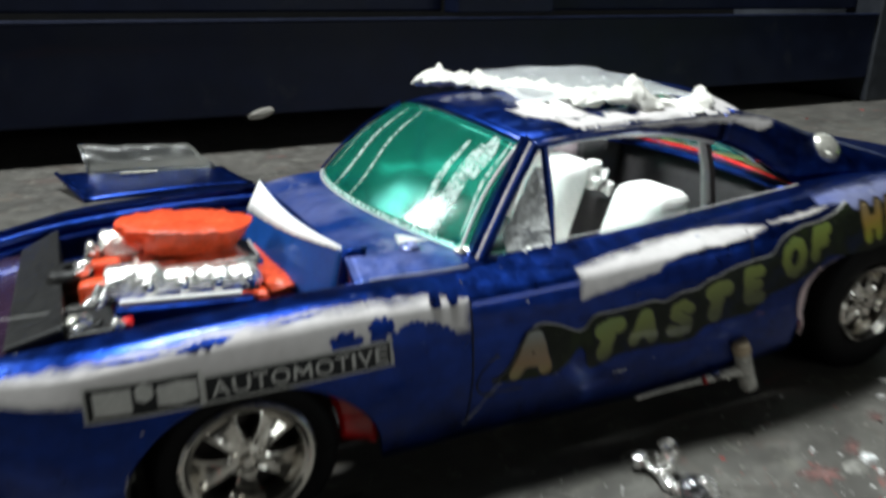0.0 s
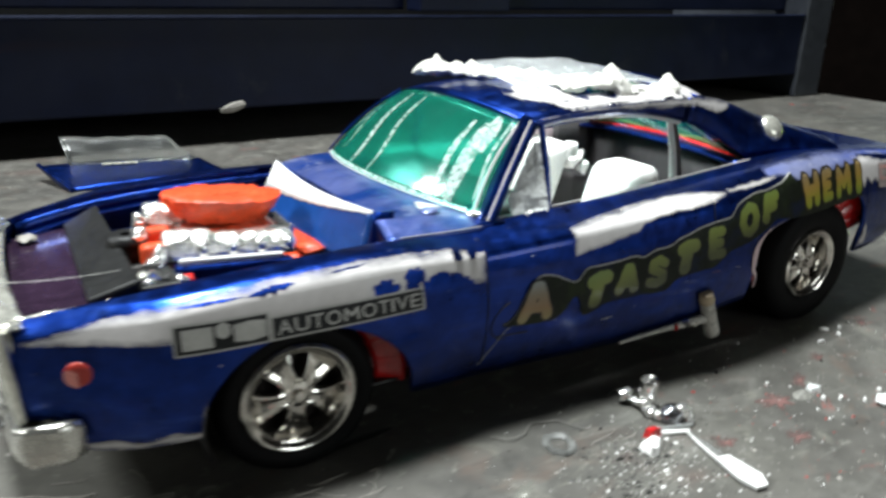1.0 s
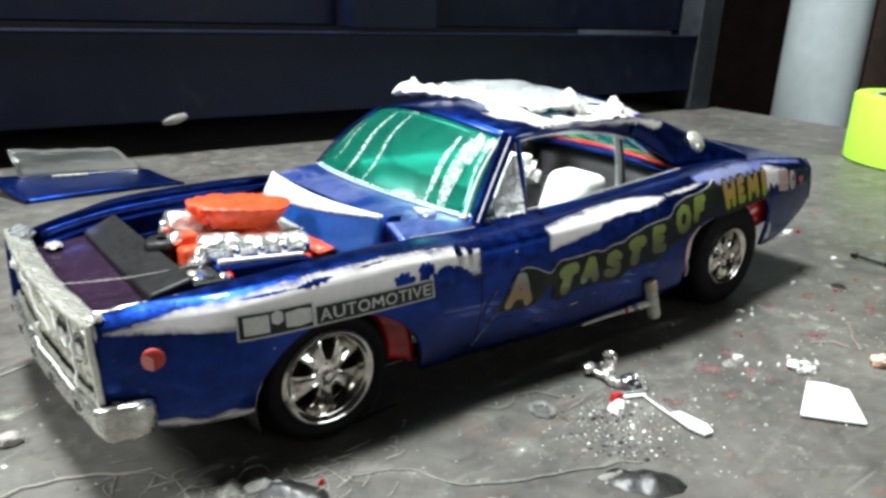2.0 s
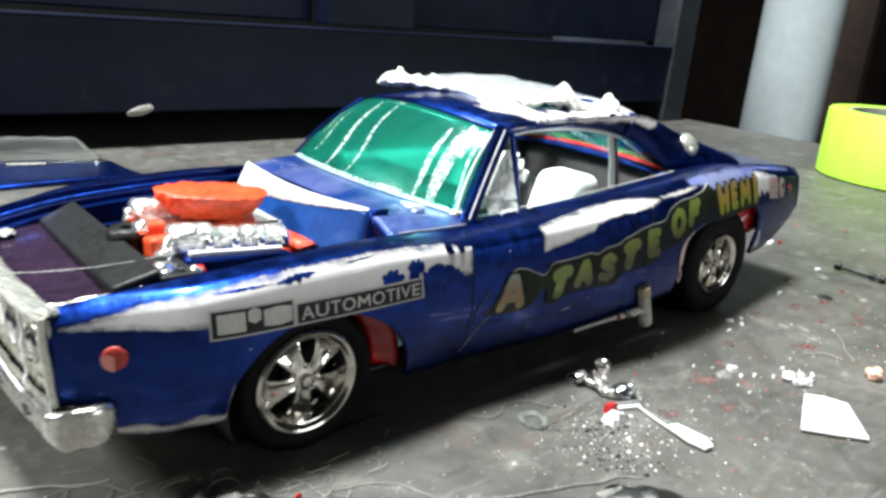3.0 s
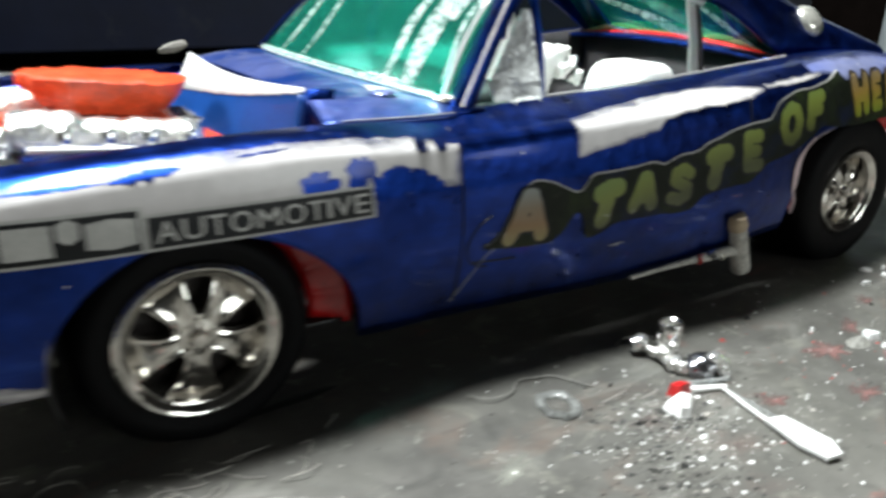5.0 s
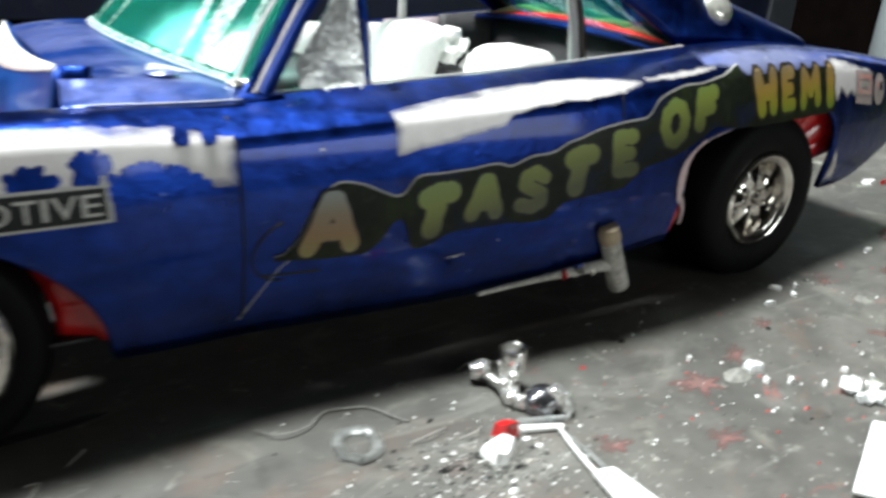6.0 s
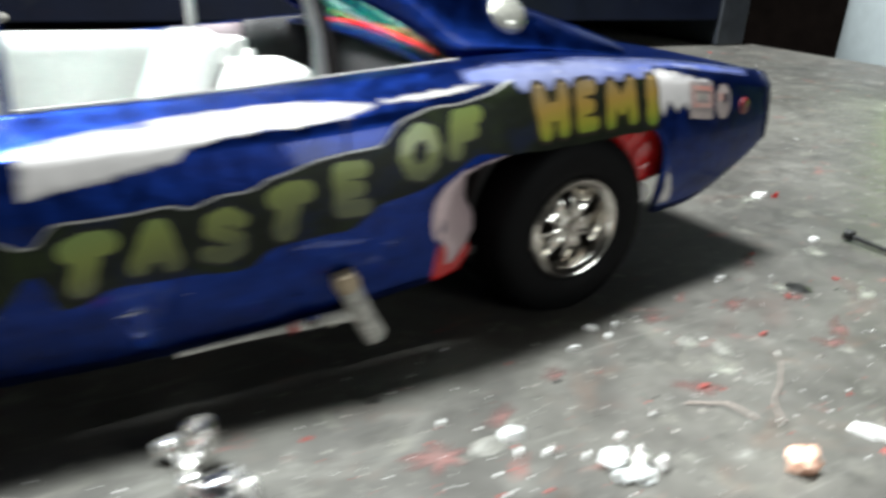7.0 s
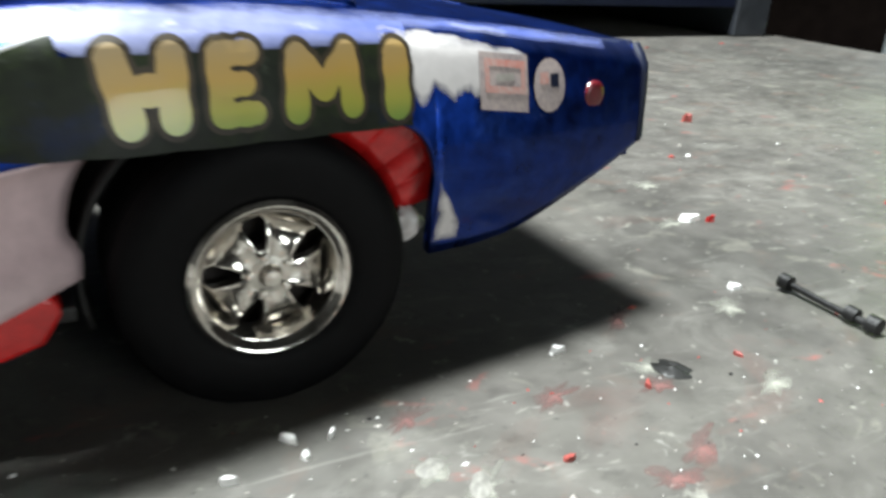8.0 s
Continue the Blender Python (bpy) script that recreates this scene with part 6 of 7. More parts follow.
# ---- things on the roof ----
def tissue_mesh():
    path = [(46.5, 50.5, 53.6), (49, 47, 54.0), (53, 41, 53.9), (57, 33, 54.0), (60.5, 26, 53.9), (64, 19, 53.5), (67, 15, 54.0), (71, 14, 53.0), (76, 13.6, 52.0), (80, 13.2, 52.0), (83.6, 12.6, 52.4)]
    rows = []
    pts = []
    for k in range(len(path) - 1):
        for j in range(9):
            pts.append(Vector(path[k]).lerp(Vector(path[k + 1]), j / 9))
    pts.append(Vector(path[-1]))
    n = len(pts)
    for k, p in enumerate(pts):
        d = (pts[min(k + 1, n - 1)] - pts[max(k - 1, 0)]).normalized()
        a = Vector((-d.y, d.x, 0)).normalized()
        taper = min(1, k / 5 + 0.35, (n - 1 - k) / 3 + 0.55)
        wide = (2.1 + 2.6 * math.exp(-((k - 7) / 7) ** 2) + 1.5 * math.exp(-((k - 46) / 5) ** 2) + 0.9 * math.exp(-((k - 60) / 4) ** 2) + noise.noise(Vector((k * 0.23, 1, 0))) * 1.6) * taper
        tall = (1.0 + noise.noise(Vector((k * 0.31, 7, 0))) * 0.8) * taper + 0.9 * math.exp(-((k - 6) / 5) ** 2) + 0.9 * math.exp(-((k - 46) / 4) ** 2) + 2.3 * math.exp(-((k - 60) / 3.4) ** 2) + 1.3 * math.exp(-((k - n + 3) / 2.8) ** 2)
        row = []
        for j in range(28):
            t = 2 * math.pi * j / 28
            q = p + a * wide * math.cos(t) + Vector((0, 0, tall * math.sin(t) * (1.0 if math.sin(t) > 0 else 0.75)))
            rip = max(0, noise.noise(q * 0.42 + Vector((5, 0, 0)))) ** 1.5
            q += a * math.cos(t) * rip * 5.0 + Vector((0, 0, 1)) * rip * 2.4 * abs(math.sin(t)) + Vector((0.9, 0.9, 0.6)) * rough_noise(q, 0.35, 1.2) + Vector((0.7, -0.7, 0.6)) * rough_noise(q, 1.1, 0.5) + Vector((0.3, 0.4, 0.4)) * rough_noise(q, 2.9, 0.3)
            row.append(q)
        rows.append(row)
    bm = bmesh.new()
    vs = grid(bm, rows, close=True)
    bm.faces.new(vs[0]), bm.faces.new(vs[-1])
    bmesh.ops.recalc_face_normals(bm, faces=bm.faces)
    return bm


TISSUE = material("torn white tissue", (0.68, 0.67, 0.62), 0.75, 0.0, 0.0, 0.1, 200, 0.9, 500)
single("torn_tissue", tissue_mesh(), TISSUE, (66, 28, 53), "torn white tissue strip lying crumpled on the car roof", "tissue")
bm = sheet(lambda u, v: (52 + u * 31 + 2 * v, 17.0 + v * 32 - u * 3.5 + 1.2 * math.sin(u * 5 + v * 4), 53.6 + 1.0 * math.sin(u * 3.0) + 1.3 * v + rough_noise((u * 9, v * 9, 0), 0.5, 0.5)), np.linspace(0, 1, 20), np.linspace(0, 1, 16), True)
single("clear_plastic_sheet", bm, CLEAR, (66, 30, 54), "curled clear plastic sheet over the roof opening", "plastic sheet", thick=0.35).visible_shadow = False

# ---- parts lying behind the car ----
hood = thing("loose_hood", (-12, 203, 0), "loose blue hood panel lying on the bench behind the car", "hood")
part("hood_panel", sheet(lambda u, v: Vector((-17, 186, 0.9)).lerp(Vector((40, 190, 0.9)), u).lerp(Vector((-24.8, 208, 5.6)).lerp(Vector((33, 213, 2.4)), u), v) + Vector((0, 0, 0.8 * math.sin(u * 3.1) - 0.5 * math.sin(v * 3.1))), np.linspace(0, 1, 20), np.linspace(0, 1, 10), True), BLUE, hood, thick=1.6)
bm = bmesh.new()
tube(bm, [Vector((-16.6, 185.6, 0.9)).lerp(Vector((-25.2, 208.4, 5.8)), u) for u in np.linspace(0, 1, 10)], 0.8, 8)
part("side_lip", bm, BLUE, hood)
clear = thing("clear_window_piece", (4, 210, 5), "clear plastic window piece resting on the loose blue hood", "plastic part")
part("pane", sheet(lambda u, v: Vector((-15, 206.5, 4.6)).lerp(Vector((30, 209, 3.4)), u).lerp(Vector((-17, 214, 14.4)).lerp(Vector((21, 215, 11.6)), u), v) + Vector((0, -0.8 * math.sin(v * 3.1), rough_noise((u * 8, v * 5, 0), 0.6, 1.0))), np.linspace(0, 1, 22), np.linspace(0, 1, 10), True), HAZE, clear, thick=0.8)
bm = bmesh.new()
tube(bm, [Vector((-15, 206.3, 4.9)).lerp(Vector((30, 208.8, 3.7)), u) for u in np.linspace(0, 1, 16)], 0.5, 8)
part("rim", bm, HAZE, clear)
# Cream strip; its thick end is a glint built as a bead.
bm = bmesh.new()
tube(bm, [(-4.4, 205.2, 4.6), (-3.6, 205.2, 4.6), (8.2, 205.6, 4.2)], [0.9, 0.6, 0.5], 10)
part("glint_strip", bm, CREAM, clear, "cream strip with a glint modelled as a bead")
chip_far = bmesh.new()
bmesh.ops.create_icosphere(chip_far, subdivisions=3, radius=1, matrix=Matrix.Translation((0, 0, 0)))
for v in chip_far.verts:
    v.co = Vector((v.co.x * 6.0, v.co.y * 1.0, v.co.z * 2.0 + v.co.x * 1.4)) * (1 + rough_noise(v.co, 1.5, 0.25)) + Vector((57, 246.0, 16.6))
single("pale_chip", chip_far, GREY, (60, 246, 18), "pale chip stuck to the lower edge of the cabinet", "chip")


# ---- small things on the bench ----
def chip_mesh(x, y, size, thick, seed, sides=7, squash=0.7, turn=0.0, z=0.0):
    rnd = random.Random(seed)
    bm = bmesh.new()
    lo, hi = [], []
    for k in range(sides):
        a = 2 * math.pi * k / sides + rnd.uniform(-0.3, 0.3)
        r = size * rnd.uniform(0.6, 1.1)
        px, py = r * math.cos(a), r * math.sin(a) * squash
        c, s = math.cos(turn), math.sin(turn)
        px, py = px * c - py * s, px * s + py * c
        lo.append(bm.verts.new((x + px, y + py, z + 0.02)))
        hi.append(bm.verts.new((x + px * 0.82, y + py * 0.82, z + thick * rnd.uniform(0.6, 1.2))))
    bm.faces.new(lo[::-1])
    mid = bm.verts.new((x, y, z + thick * 1.1))
    for k in range(sides):
        bm.faces.new((lo[k], lo[(k + 1) % sides], hi[(k + 1) % sides], hi[k]))
        bm.faces.new((hi[k], hi[(k + 1) % sides], mid))
    return bm


def chip(name, x, y, size, thick, mat, label, seed, category="chip", **kw):
    return single(name, chip_mesh(x, y, size, thick, seed, **kw), mat, (x, y, 0), label, category, group=kw.get("group", "chips on the bench"), smooth=False)


PAPER = material("white card", (0.80, 0.80, 0.78), 0.6, 0.0, 0.0, 0.06, 80)
FLAKE = material("dull red flake", (0.28, 0.055, 0.045), 0.55, 0.0, 0.0, 0.3, 200)
FLESH = material("orange resin", (0.75, 0.28, 0.14), 0.35, 0.0, 0.3, 0.3, 420, 0.5, 500, other=(0.8, 0.62, 0.52))

carb = thing("chrome_carburettor", (60, -14, 0), "chrome carburettor part lying on the bench", "carburettor")
bm = bmesh.new()
lathe(bm, (60.4, -12.2, 0.0), [(1.3, 0.1), (1.6, 0.3), (1.6, 2.4), (1.7, 2.6), (1.7, 5.3), (1.6, 5.45), (1.4, 5.3), (1.4, 3.0), (0.01, 2.9)], 28, "z")
part("barrel", bm, CHROME, carb, "round chrome barrel")
bm = bmesh.new()
tube(bm, [(57.6, -9.6, 1.5), (58.4, -11.8, 1.2), (58.2, -15.4, 1.0)], [0.5, 0.55, 0.6], 10)
part("linkage", bm, COVER, carb)
bm = bmesh.new()
lathe(bm, (60.8, -17.8, 0), [(0.01, 2.9), (1.3, 2.8), (1.9, 2.3), (2.2, 1.5), (2.1, 0.7), (2.0, 0.05)], 24, "z")
for v in bm.verts:
    v.co += Vector((1, 1, 0)) * rough_noise(v.co, 0.7, 0.5)
part("float_bowl", bm, material("dark plated plastic", (0.32, 0.32, 0.34), 0.12, 0.95, 0.0, 0.5, 300, 0.5, 500), carb, "dark plated float bowl")
for k, (x, y, z, r) in enumerate(((57.8, -9.4, 1.5, 1.35), (58.9, -13.4, 1.6, 1.0), (58.4, -15.4, 1.1, 1.15), (58.9, -16.8, 0.9, 0.8), (62.2, -18.8, 2.2, 1.3), (63.2, -19.6, 1.2, 1.1), (62.6, -14.8, 0.6, 0.6), (59.8, -13.6, 2.4, 0.8))):
    bm = bmesh.new()
    bmesh.ops.create_icosphere(bm, subdivisions=2, radius=r, matrix=Matrix.Translation((x, y, z)))
    for v in bm.verts:
        v.co += v.normal * rough_noise(v.co, 1.1, 0.8)
        v.co.z = max(v.co.z, 0.02)
    part("fitting", bm, COVER if k % 2 else BRIGHT, carb, "lumpy plated fitting")

chip("red_chip", 54.2, -20.2, 1.7, 1.9, RED, "small red plastic chip beside chrome part", 3)
chip("white_chip", 51.4, -22.8, 2.4, 1.5, WHITE, "white plastic chip on dusty bench", 5, sides=9)
chip("red_chip", -8.0, -11.5, 0.85, 0.9, RED, "tiny bright red chip near the front wheel", 7)
chip("white_chip", 132.0, -42.4, 3.4, 1.0, PAPER, "long white plastic chip on the bench", 21, sides=8, squash=0.32, turn=-1.1)
chip("glass_chip", 92.5, -22.9, 2.6, 1.2, SILVER, "grey glassy chip with a bright edge", 9, sides=5)
bm = bmesh.new()
bmesh.ops.create_icosphere(bm, subdivisions=3, radius=1)
for v in bm.verts:
    q = v.co * (1 + 0.45 * noise.noise(v.co * 1.6) + 0.2 * noise.noise(v.co * 4))
    v.co = Vector((118.4 + q.x * 1.9, -42.8 + q.y * 1.7, max(0.02, 1.3 + q.z * 1.6)))
single("orange_chip", bm, FLESH, (118.4, -42.8, 0), "orange resin lump on the bench", "chip", group="chips on the bench")
chip("brown_chip", 262.0, 88.0, 1.9, 2.2, FLAKE, "brownish red lump on the bench", 13)
chip("cream_chip", 203.0, 26.5, 3.6, 0.8, PAPER, "cream crumb pile with a red end", 15, squash=0.4)
chip("red_chip", 206.0, 24.6, 1.0, 1.0, RED, "red chip beside cream crumbs", 17)
bm = bmesh.new()
bmesh.ops.create_icosphere(bm, subdivisions=3, radius=1)
for v in bm.verts:
    q = v.co * (1 + 0.3 * noise.noise(v.co * 1.4 + Vector((7, 0, 0))) + 0.15 * noise.noise(v.co * 4))
    v.co = Vector((-46.6 + q.x * 2.1, 27.6 + q.y * 1.7, max(0.02, 0.9 + q.z * 1.2)))
single("stone_chip", bm, GREY, (-46.6, 27.6, 0), "pale grey pebble beside the front bumper", "chip", group="chips on the bench")
for k, (x, y, sz) in enumerate(((153.0, -3.0, 1.2), (119.8, -9.9, 0.9), (112.5, -10.7, 1.0), (123.0, -8.0, 0.7), (119.0, -7.0, 1.3), (94.5, -27.5, 0.7), (91.5, -26.0, 0.5), (187.5, 2.0, 1.4), (98, -30, 0.5), (104, -29, 0.7), (86.5, -17.5, 0.7))):
    chip("white_chip", x, y, sz, 0.7, PAPER, "tiny white plastic chip on the bench", 30 + k, sides=6, squash=0.5, turn=k * 1.3)
for k, (x, y, sz) in enumerate(((122.0, -26.0, 1.1), (158.0, -13.0, 1.0), (173.0, -12.0, 0.8), (300, 150, 1.6), (360, 215, 2.0), (420, 225, 2.2), (230, 60, 1.0), (142, -20, 0.9), (250, 20, 1.0))):
    chip("red_flake", x, y, sz, 0.5, FLAKE, "dull red paint flake on the bench", 60 + k, squash=0.5, turn=k * 0.9)

# Second cluster with a folded white card.
clus = thing("crumpled_foil_part", (101, -34, 0), "crumpled silver plated fitting beside white card", "fitting")
for k, (x, y, r) in enumerate(((99.8, -32.4, 1.2), (102.6, -33.6, 1.1), (101.0, -36.0, 1.0), (104.0, -35.6, 0.8), (98.6, -34.6, 0.8), (101.2, -34.0, 0.8))):
    bm = bmesh.new()
    bmesh.ops.create_icosphere(bm, subdivisions=2, radius=r, matrix=Matrix.Translation((x, y, r * 0.8)))
    for v in bm.verts:
        v.co += v.normal * rough_noise(v.co, 1.1, 1.1)
        v.co.z = max(v.co.z, 0.02)
    part("fitting", bm, COVER if k % 2 else SILVER, clus, smooth=False)
bm = bmesh.new()
top = [bm.verts.new(p) for p in ((93.0, -39.0, 1.4), (96.0, -41.6, 1.2), (98.0, -45.6, 0.9), (88.0, -54.0, 0.5), (84.0, -49.6, 0.5), (80.0, -44.8, 0.5))]
bm.faces.new(top)
single("white_card", bm, PAPER, (95, -43, 0), "torn white card corner lying on the bench", "card", smooth=False, thick=0.4)

# Clear sprue needle with a white paddle.
ndl = thing("plastic_needle", (58, -31, 0), "thin plastic needle with flat white paddle end", "needle")
bm = bmesh.new()
tube(bm, [(60.0, -22.2, 0.5), (58.9, -26.4, 0.6), (58.2, -30.6, 0.6)], [0.14, 0.2, 0.24], 8)
part("shaft", bm, PAPER, ndl, "thin pale shaft")
bm = bmesh.new()
tube(bm, [(60.0, -22.2, 0.5), (59.9, -26.4, 0.6), (59.7, -30.8, 0.6)], [0.12, 0.16, 0.18], 8)
part("shaft", bm, CLEAR, ndl, "thin clear shaft")
bm = bmesh.new()
vs = [bm.verts.new(p) for p in ((57.7, -30.4, 0.7), (60.0, -30.9, 0.7), (60.6, -36.8, 0.6), (59.4, -38.9, 0.5), (57.4, -38.6, 0.5), (56.8, -35.6, 0.6))]
bm.faces.new(vs)
part("paddle", bm, PAPER, ndl, "white flat paddle", smooth=False, thick=0.5)
bm = bmesh.new()
tube(bm, [(56.4, -19.2, 0.5), (62.4, -21.2, 0.5)], 0.35, 8)
single("clear_rod", bm, CLEAR, (59, -20, 0.4), "clear plastic rod beside the chrome part", "rod")
bm = bmesh.new()
tube(bm, [(55.8, -20.4, 0.4), (60.6, -22.2, 0.4)], [0.5, 0.35], 8)
single("white_rod", bm, PAPER, (59, -21, 0.4), "short white plastic rod beside the chrome part", "rod")
bm = bmesh.new()
lathe(bm, (38.8, -14.6, 0.0), [(3.2, 0.03), (3.3, 0.25), (2.9, 0.5), (2.2, 0.38), (1.8, 0.2), (1.85, 0.03), (3.2, 0.03)], 36, "z", 0.8)
for v in bm.verts:
    v.co += Vector((1, 1, 0)) * rough_noise(v.co, 0.6, 0.5) + Vector((0, 0, max(0, rough_noise(v.co, 0.9, 0.7)) if v.co.z > 0.3 else 0))
MILKY = material("milky clear plastic", (0.34, 0.345, 0.33), 0.25, 0.0, 0.3, 0.75, 420, 0.6, 500, transmission=0.55)
single("clear_ring", bm, MILKY, (38.8, -14.6, 0), "small clear plastic ring lying flat", "ring")

rod = thing("black_axle_part", (194, -8, 0), "black plastic axle part lying on the bench", "axle")
bm = bmesh.new()
tube(bm, [(194.6, -1.0, 1.2), (194.4, -8, 1.0), (194.0, -15.0, 1.2)], [0.55, 0.5, 0.55], 10)
part("shaft", bm, BLACK, rod)
for y, r in ((-1.2, 1.1), (-11.8, 1.0), (-15.0, 1.15)):
    bm = bmesh.new()
    lathe(bm, (194.3, y, 1.4), [(0.01, -0.9), (r, -0.8), (r * 1.05, 0.8), (0.01, 0.9)], 12, "y")
    part("collar", bm, BLACK, rod)


# Peeled paint, blisters and scraps on the bench.
def flap(name, c, size, turn, mat, label, seed, tall=1.2):
    """A thin curled scrap lying on the bench."""
    c0, s0 = math.cos(turn), math.sin(turn)
    bm = bmesh.new()
    rows = []
    for u in np.linspace(-1, 1, 15):
        row = []
        for v in np.linspace(-1, 1, 9):
            w = math.sqrt(max(0, 1 - u * u)) * (1 + 0.4 * noise.noise(Vector((u * 2, v, seed)))) + 0.05
            x, y = u * size[0], v * w * size[1]
            row.append((c[0] + x * c0 - y * s0, c[1] + x * s0 + y * c0, 0.06 + max(0, tall * (1 - u * u) * (1 - v * v) ** 2 * (1 + 0.7 * noise.noise(Vector((u * 3, v * 3, seed)))))))
        rows.append(row)
    grid(bm, rows, True)
    bmesh.ops.recalc_face_normals(bm, faces=bm.faces)
    return single(name, bm, mat, (c[0], c[1], 0), label, "scrap", group="scraps on the bench")


FLESH_GREY = material("pinkish grey thread", (0.30, 0.25, 0.22), 0.6, 0.0, 0.0, 0.4, 300)
DUST = material("grey dusty scrap", (0.20, 0.195, 0.175), 0.6, 0.0, 0.0, 0.5, 260, 0.6, 400)
TAR = material("shiny black tar", (0.014, 0.014, 0.013), 0.35, 0.0, 0.0, 0.5, 140, 0.5, 300)
flap("black_blister", (-13.4, -10.6, 0), (7.0, 3.0), -0.9, TAR, "shiny black blister of peeling bench paint", 1, 1.5)
flap("pale_scrap", (-15.6, -8.0, 0), (4.0, 1.8), -0.7, DUST, "pale torn scrap on the black blister", 2, 1.6)
flap("black_blister", (37.0, -41.0, 0), (7.0, 3.6), -0.75, TAR, "shiny black blister of peeling bench paint", 3, 1.6)
flap("pale_scrap", (34.0, -37.6, 0), (3.4, 1.2), -0.6, DUST, "pale torn scrap on the black blister", 4, 1.2)
flap("pale_scrap", (11.4, -30.8, 0), (2.0, 1.2), 0.3, DUST, "pale thin scrap on the bench", 5, 0.6)
flap("pale_scrap", (-20.8, -4.6, 0), (2.8, 1.6), 0.9, DUST, "pale dusty scrap on the bench", 6, 0.9)
flap("pale_scrap", (129.5, -15.9, 0), (1.6, 1.0), 0.5, DUST, "pale paint blot on the bench", 7, 0.25)
flap("pale_scrap", (132.6, -19.8, 0), (2.0, 0.9), 1.0, DUST, "pale paint blot on the bench", 8, 0.25)
flap("pale_scrap", (163.0, -11.5, 0), (2.0, 2.2), 0.5, TAR, "dark scrap on the bench", 9, 0.5)
flap("pale_scrap", (89.4, -23.2, 0), (2.6, 1.4), 0.2, DUST, "grey glassy scrap on the bench", 10, 1.0)
flap("pale_scrap", (10.0, 2.2, 0), (7.0, 0.8), 0.1, TAR, "glossy dark scratch on the bench", 11, 0.2)


# Thin paint stains soaked into the bench top.
def stain(x, y, rx, ry, turn, mat, label, seed):
    bm = bmesh.new()
    rings, around = 6, 28
    c, q = math.cos(turn), math.sin(turn)
    lay = bm.loops.layers.uv.new("edge")
    dist = {}
    rows = []
    for k in range(1, rings + 1):
        row = []
        for j in range(around):
            a = 2 * math.pi * j / around
            r = k / rings * (0.85 + 0.9 * noise.noise(Vector((math.cos(a) * 2.2, math.sin(a) * 2.2, seed * 1.7))))
            px, py = rx * r * math.cos(a), ry * r * math.sin(a)
            v = bm.verts.new((x + px * c - py * q, y + px * q + py * c, 0.02 + 0.002 * (seed % 7)))
            dist[v] = (1 - k / rings) * min(rx, ry)
            row.append(v)
        rows.append(row)
    mid = bm.verts.new((x, y, 0.02 + 0.002 * (seed % 7)))
    dist[mid] = min(rx, ry)
    for j in range(around):
        bm.faces.new((mid, rows[0][j], rows[0][(j + 1) % around]))
        for m, n in zip(rows, rows[1:]):
            bm.faces.new((m[j], n[j], n[(j + 1) % around], m[(j + 1) % around]))
    for f in bm.faces:
        for lp in f.loops:
            lp[lay].uv = (dist[lp.vert] * 0.6, dist[lp.vert] * 0.6)
    return single("paint_stain", bm, mat, (x, y, 0), label, "stain", group="stains on the bench")


RED_STAIN = feather(material("rubbed red paint", (0.145, 0.062, 0.056), 0.5, 0.0, 0.0, 0.6, 300, other=(0.085, 0.07, 0.064)))
PALE_STAIN = feather(material("rubbed pale paint", (0.24, 0.24, 0.205), 0.5, 0.0, 0.0, 0.5, 300, other=(0.13, 0.13, 0.115)))
for k, (x, y, rx, ry, a) in enumerate(((83.6, -22.2, 4.2, 3.0, 0.4), (76.3, -31.7, 3.4, 2.0, 0.2), (94.2, -18.9, 3.6, 1.6, 0.5), (121.6, -25.7, 3.6, 1.8, -0.5), (155.2, -23.6, 4.5, 1.6, 0.5), (147.0, -10.5, 4.2, 1.7, 0.4), (159.0, -13.2, 2.6, 1.8, 0.0), (149.5, -26.0, 3.2, 1.6, -0.3), (165.0, 0.8, 4.0, 1.6, 0.5), (130.6, -8.2, 3.4, 1.4, 0.6), (106.0, -14.6, 3.0, 1.4, 0.6), (64.0, -27.0, 2.6, 1.8, 0.2))):
    stain(x, y, rx, ry, a, RED_STAIN, "rubbed dull red paint stain on the bench", 1 + k)
for k, (x, y, rx, ry, a) in enumerate(((129.4, -16.2, 3.0, 1.8, 0.3), (133.0, -20.0, 3.4, 1.6, 0.6), (128.0, -24.0, 3.2, 2.0, 0.1), (160.6, -9.6, 2.6, 1.8, 0.1), (172.0, -18.0, 4.6, 1.8, 0.5), (182.0, -2.0, 3.6, 2.0, 0.4), (198.0, 26.0, 5.0, 2.0, 0.2), (209.0, 45.0, 4.0, 2.4, 0.3), (-46.0, 38.0, 5.0, 2.0, 0.5), (-50.0, 22.0, 5.5, 1.8, 0.7), (26.0, -22.0, 4.0, 1.4, 0.5))):
    stain(x, y, rx, ry, a, PALE_STAIN, "rubbed pale paint stain on the bench", 20 + k)


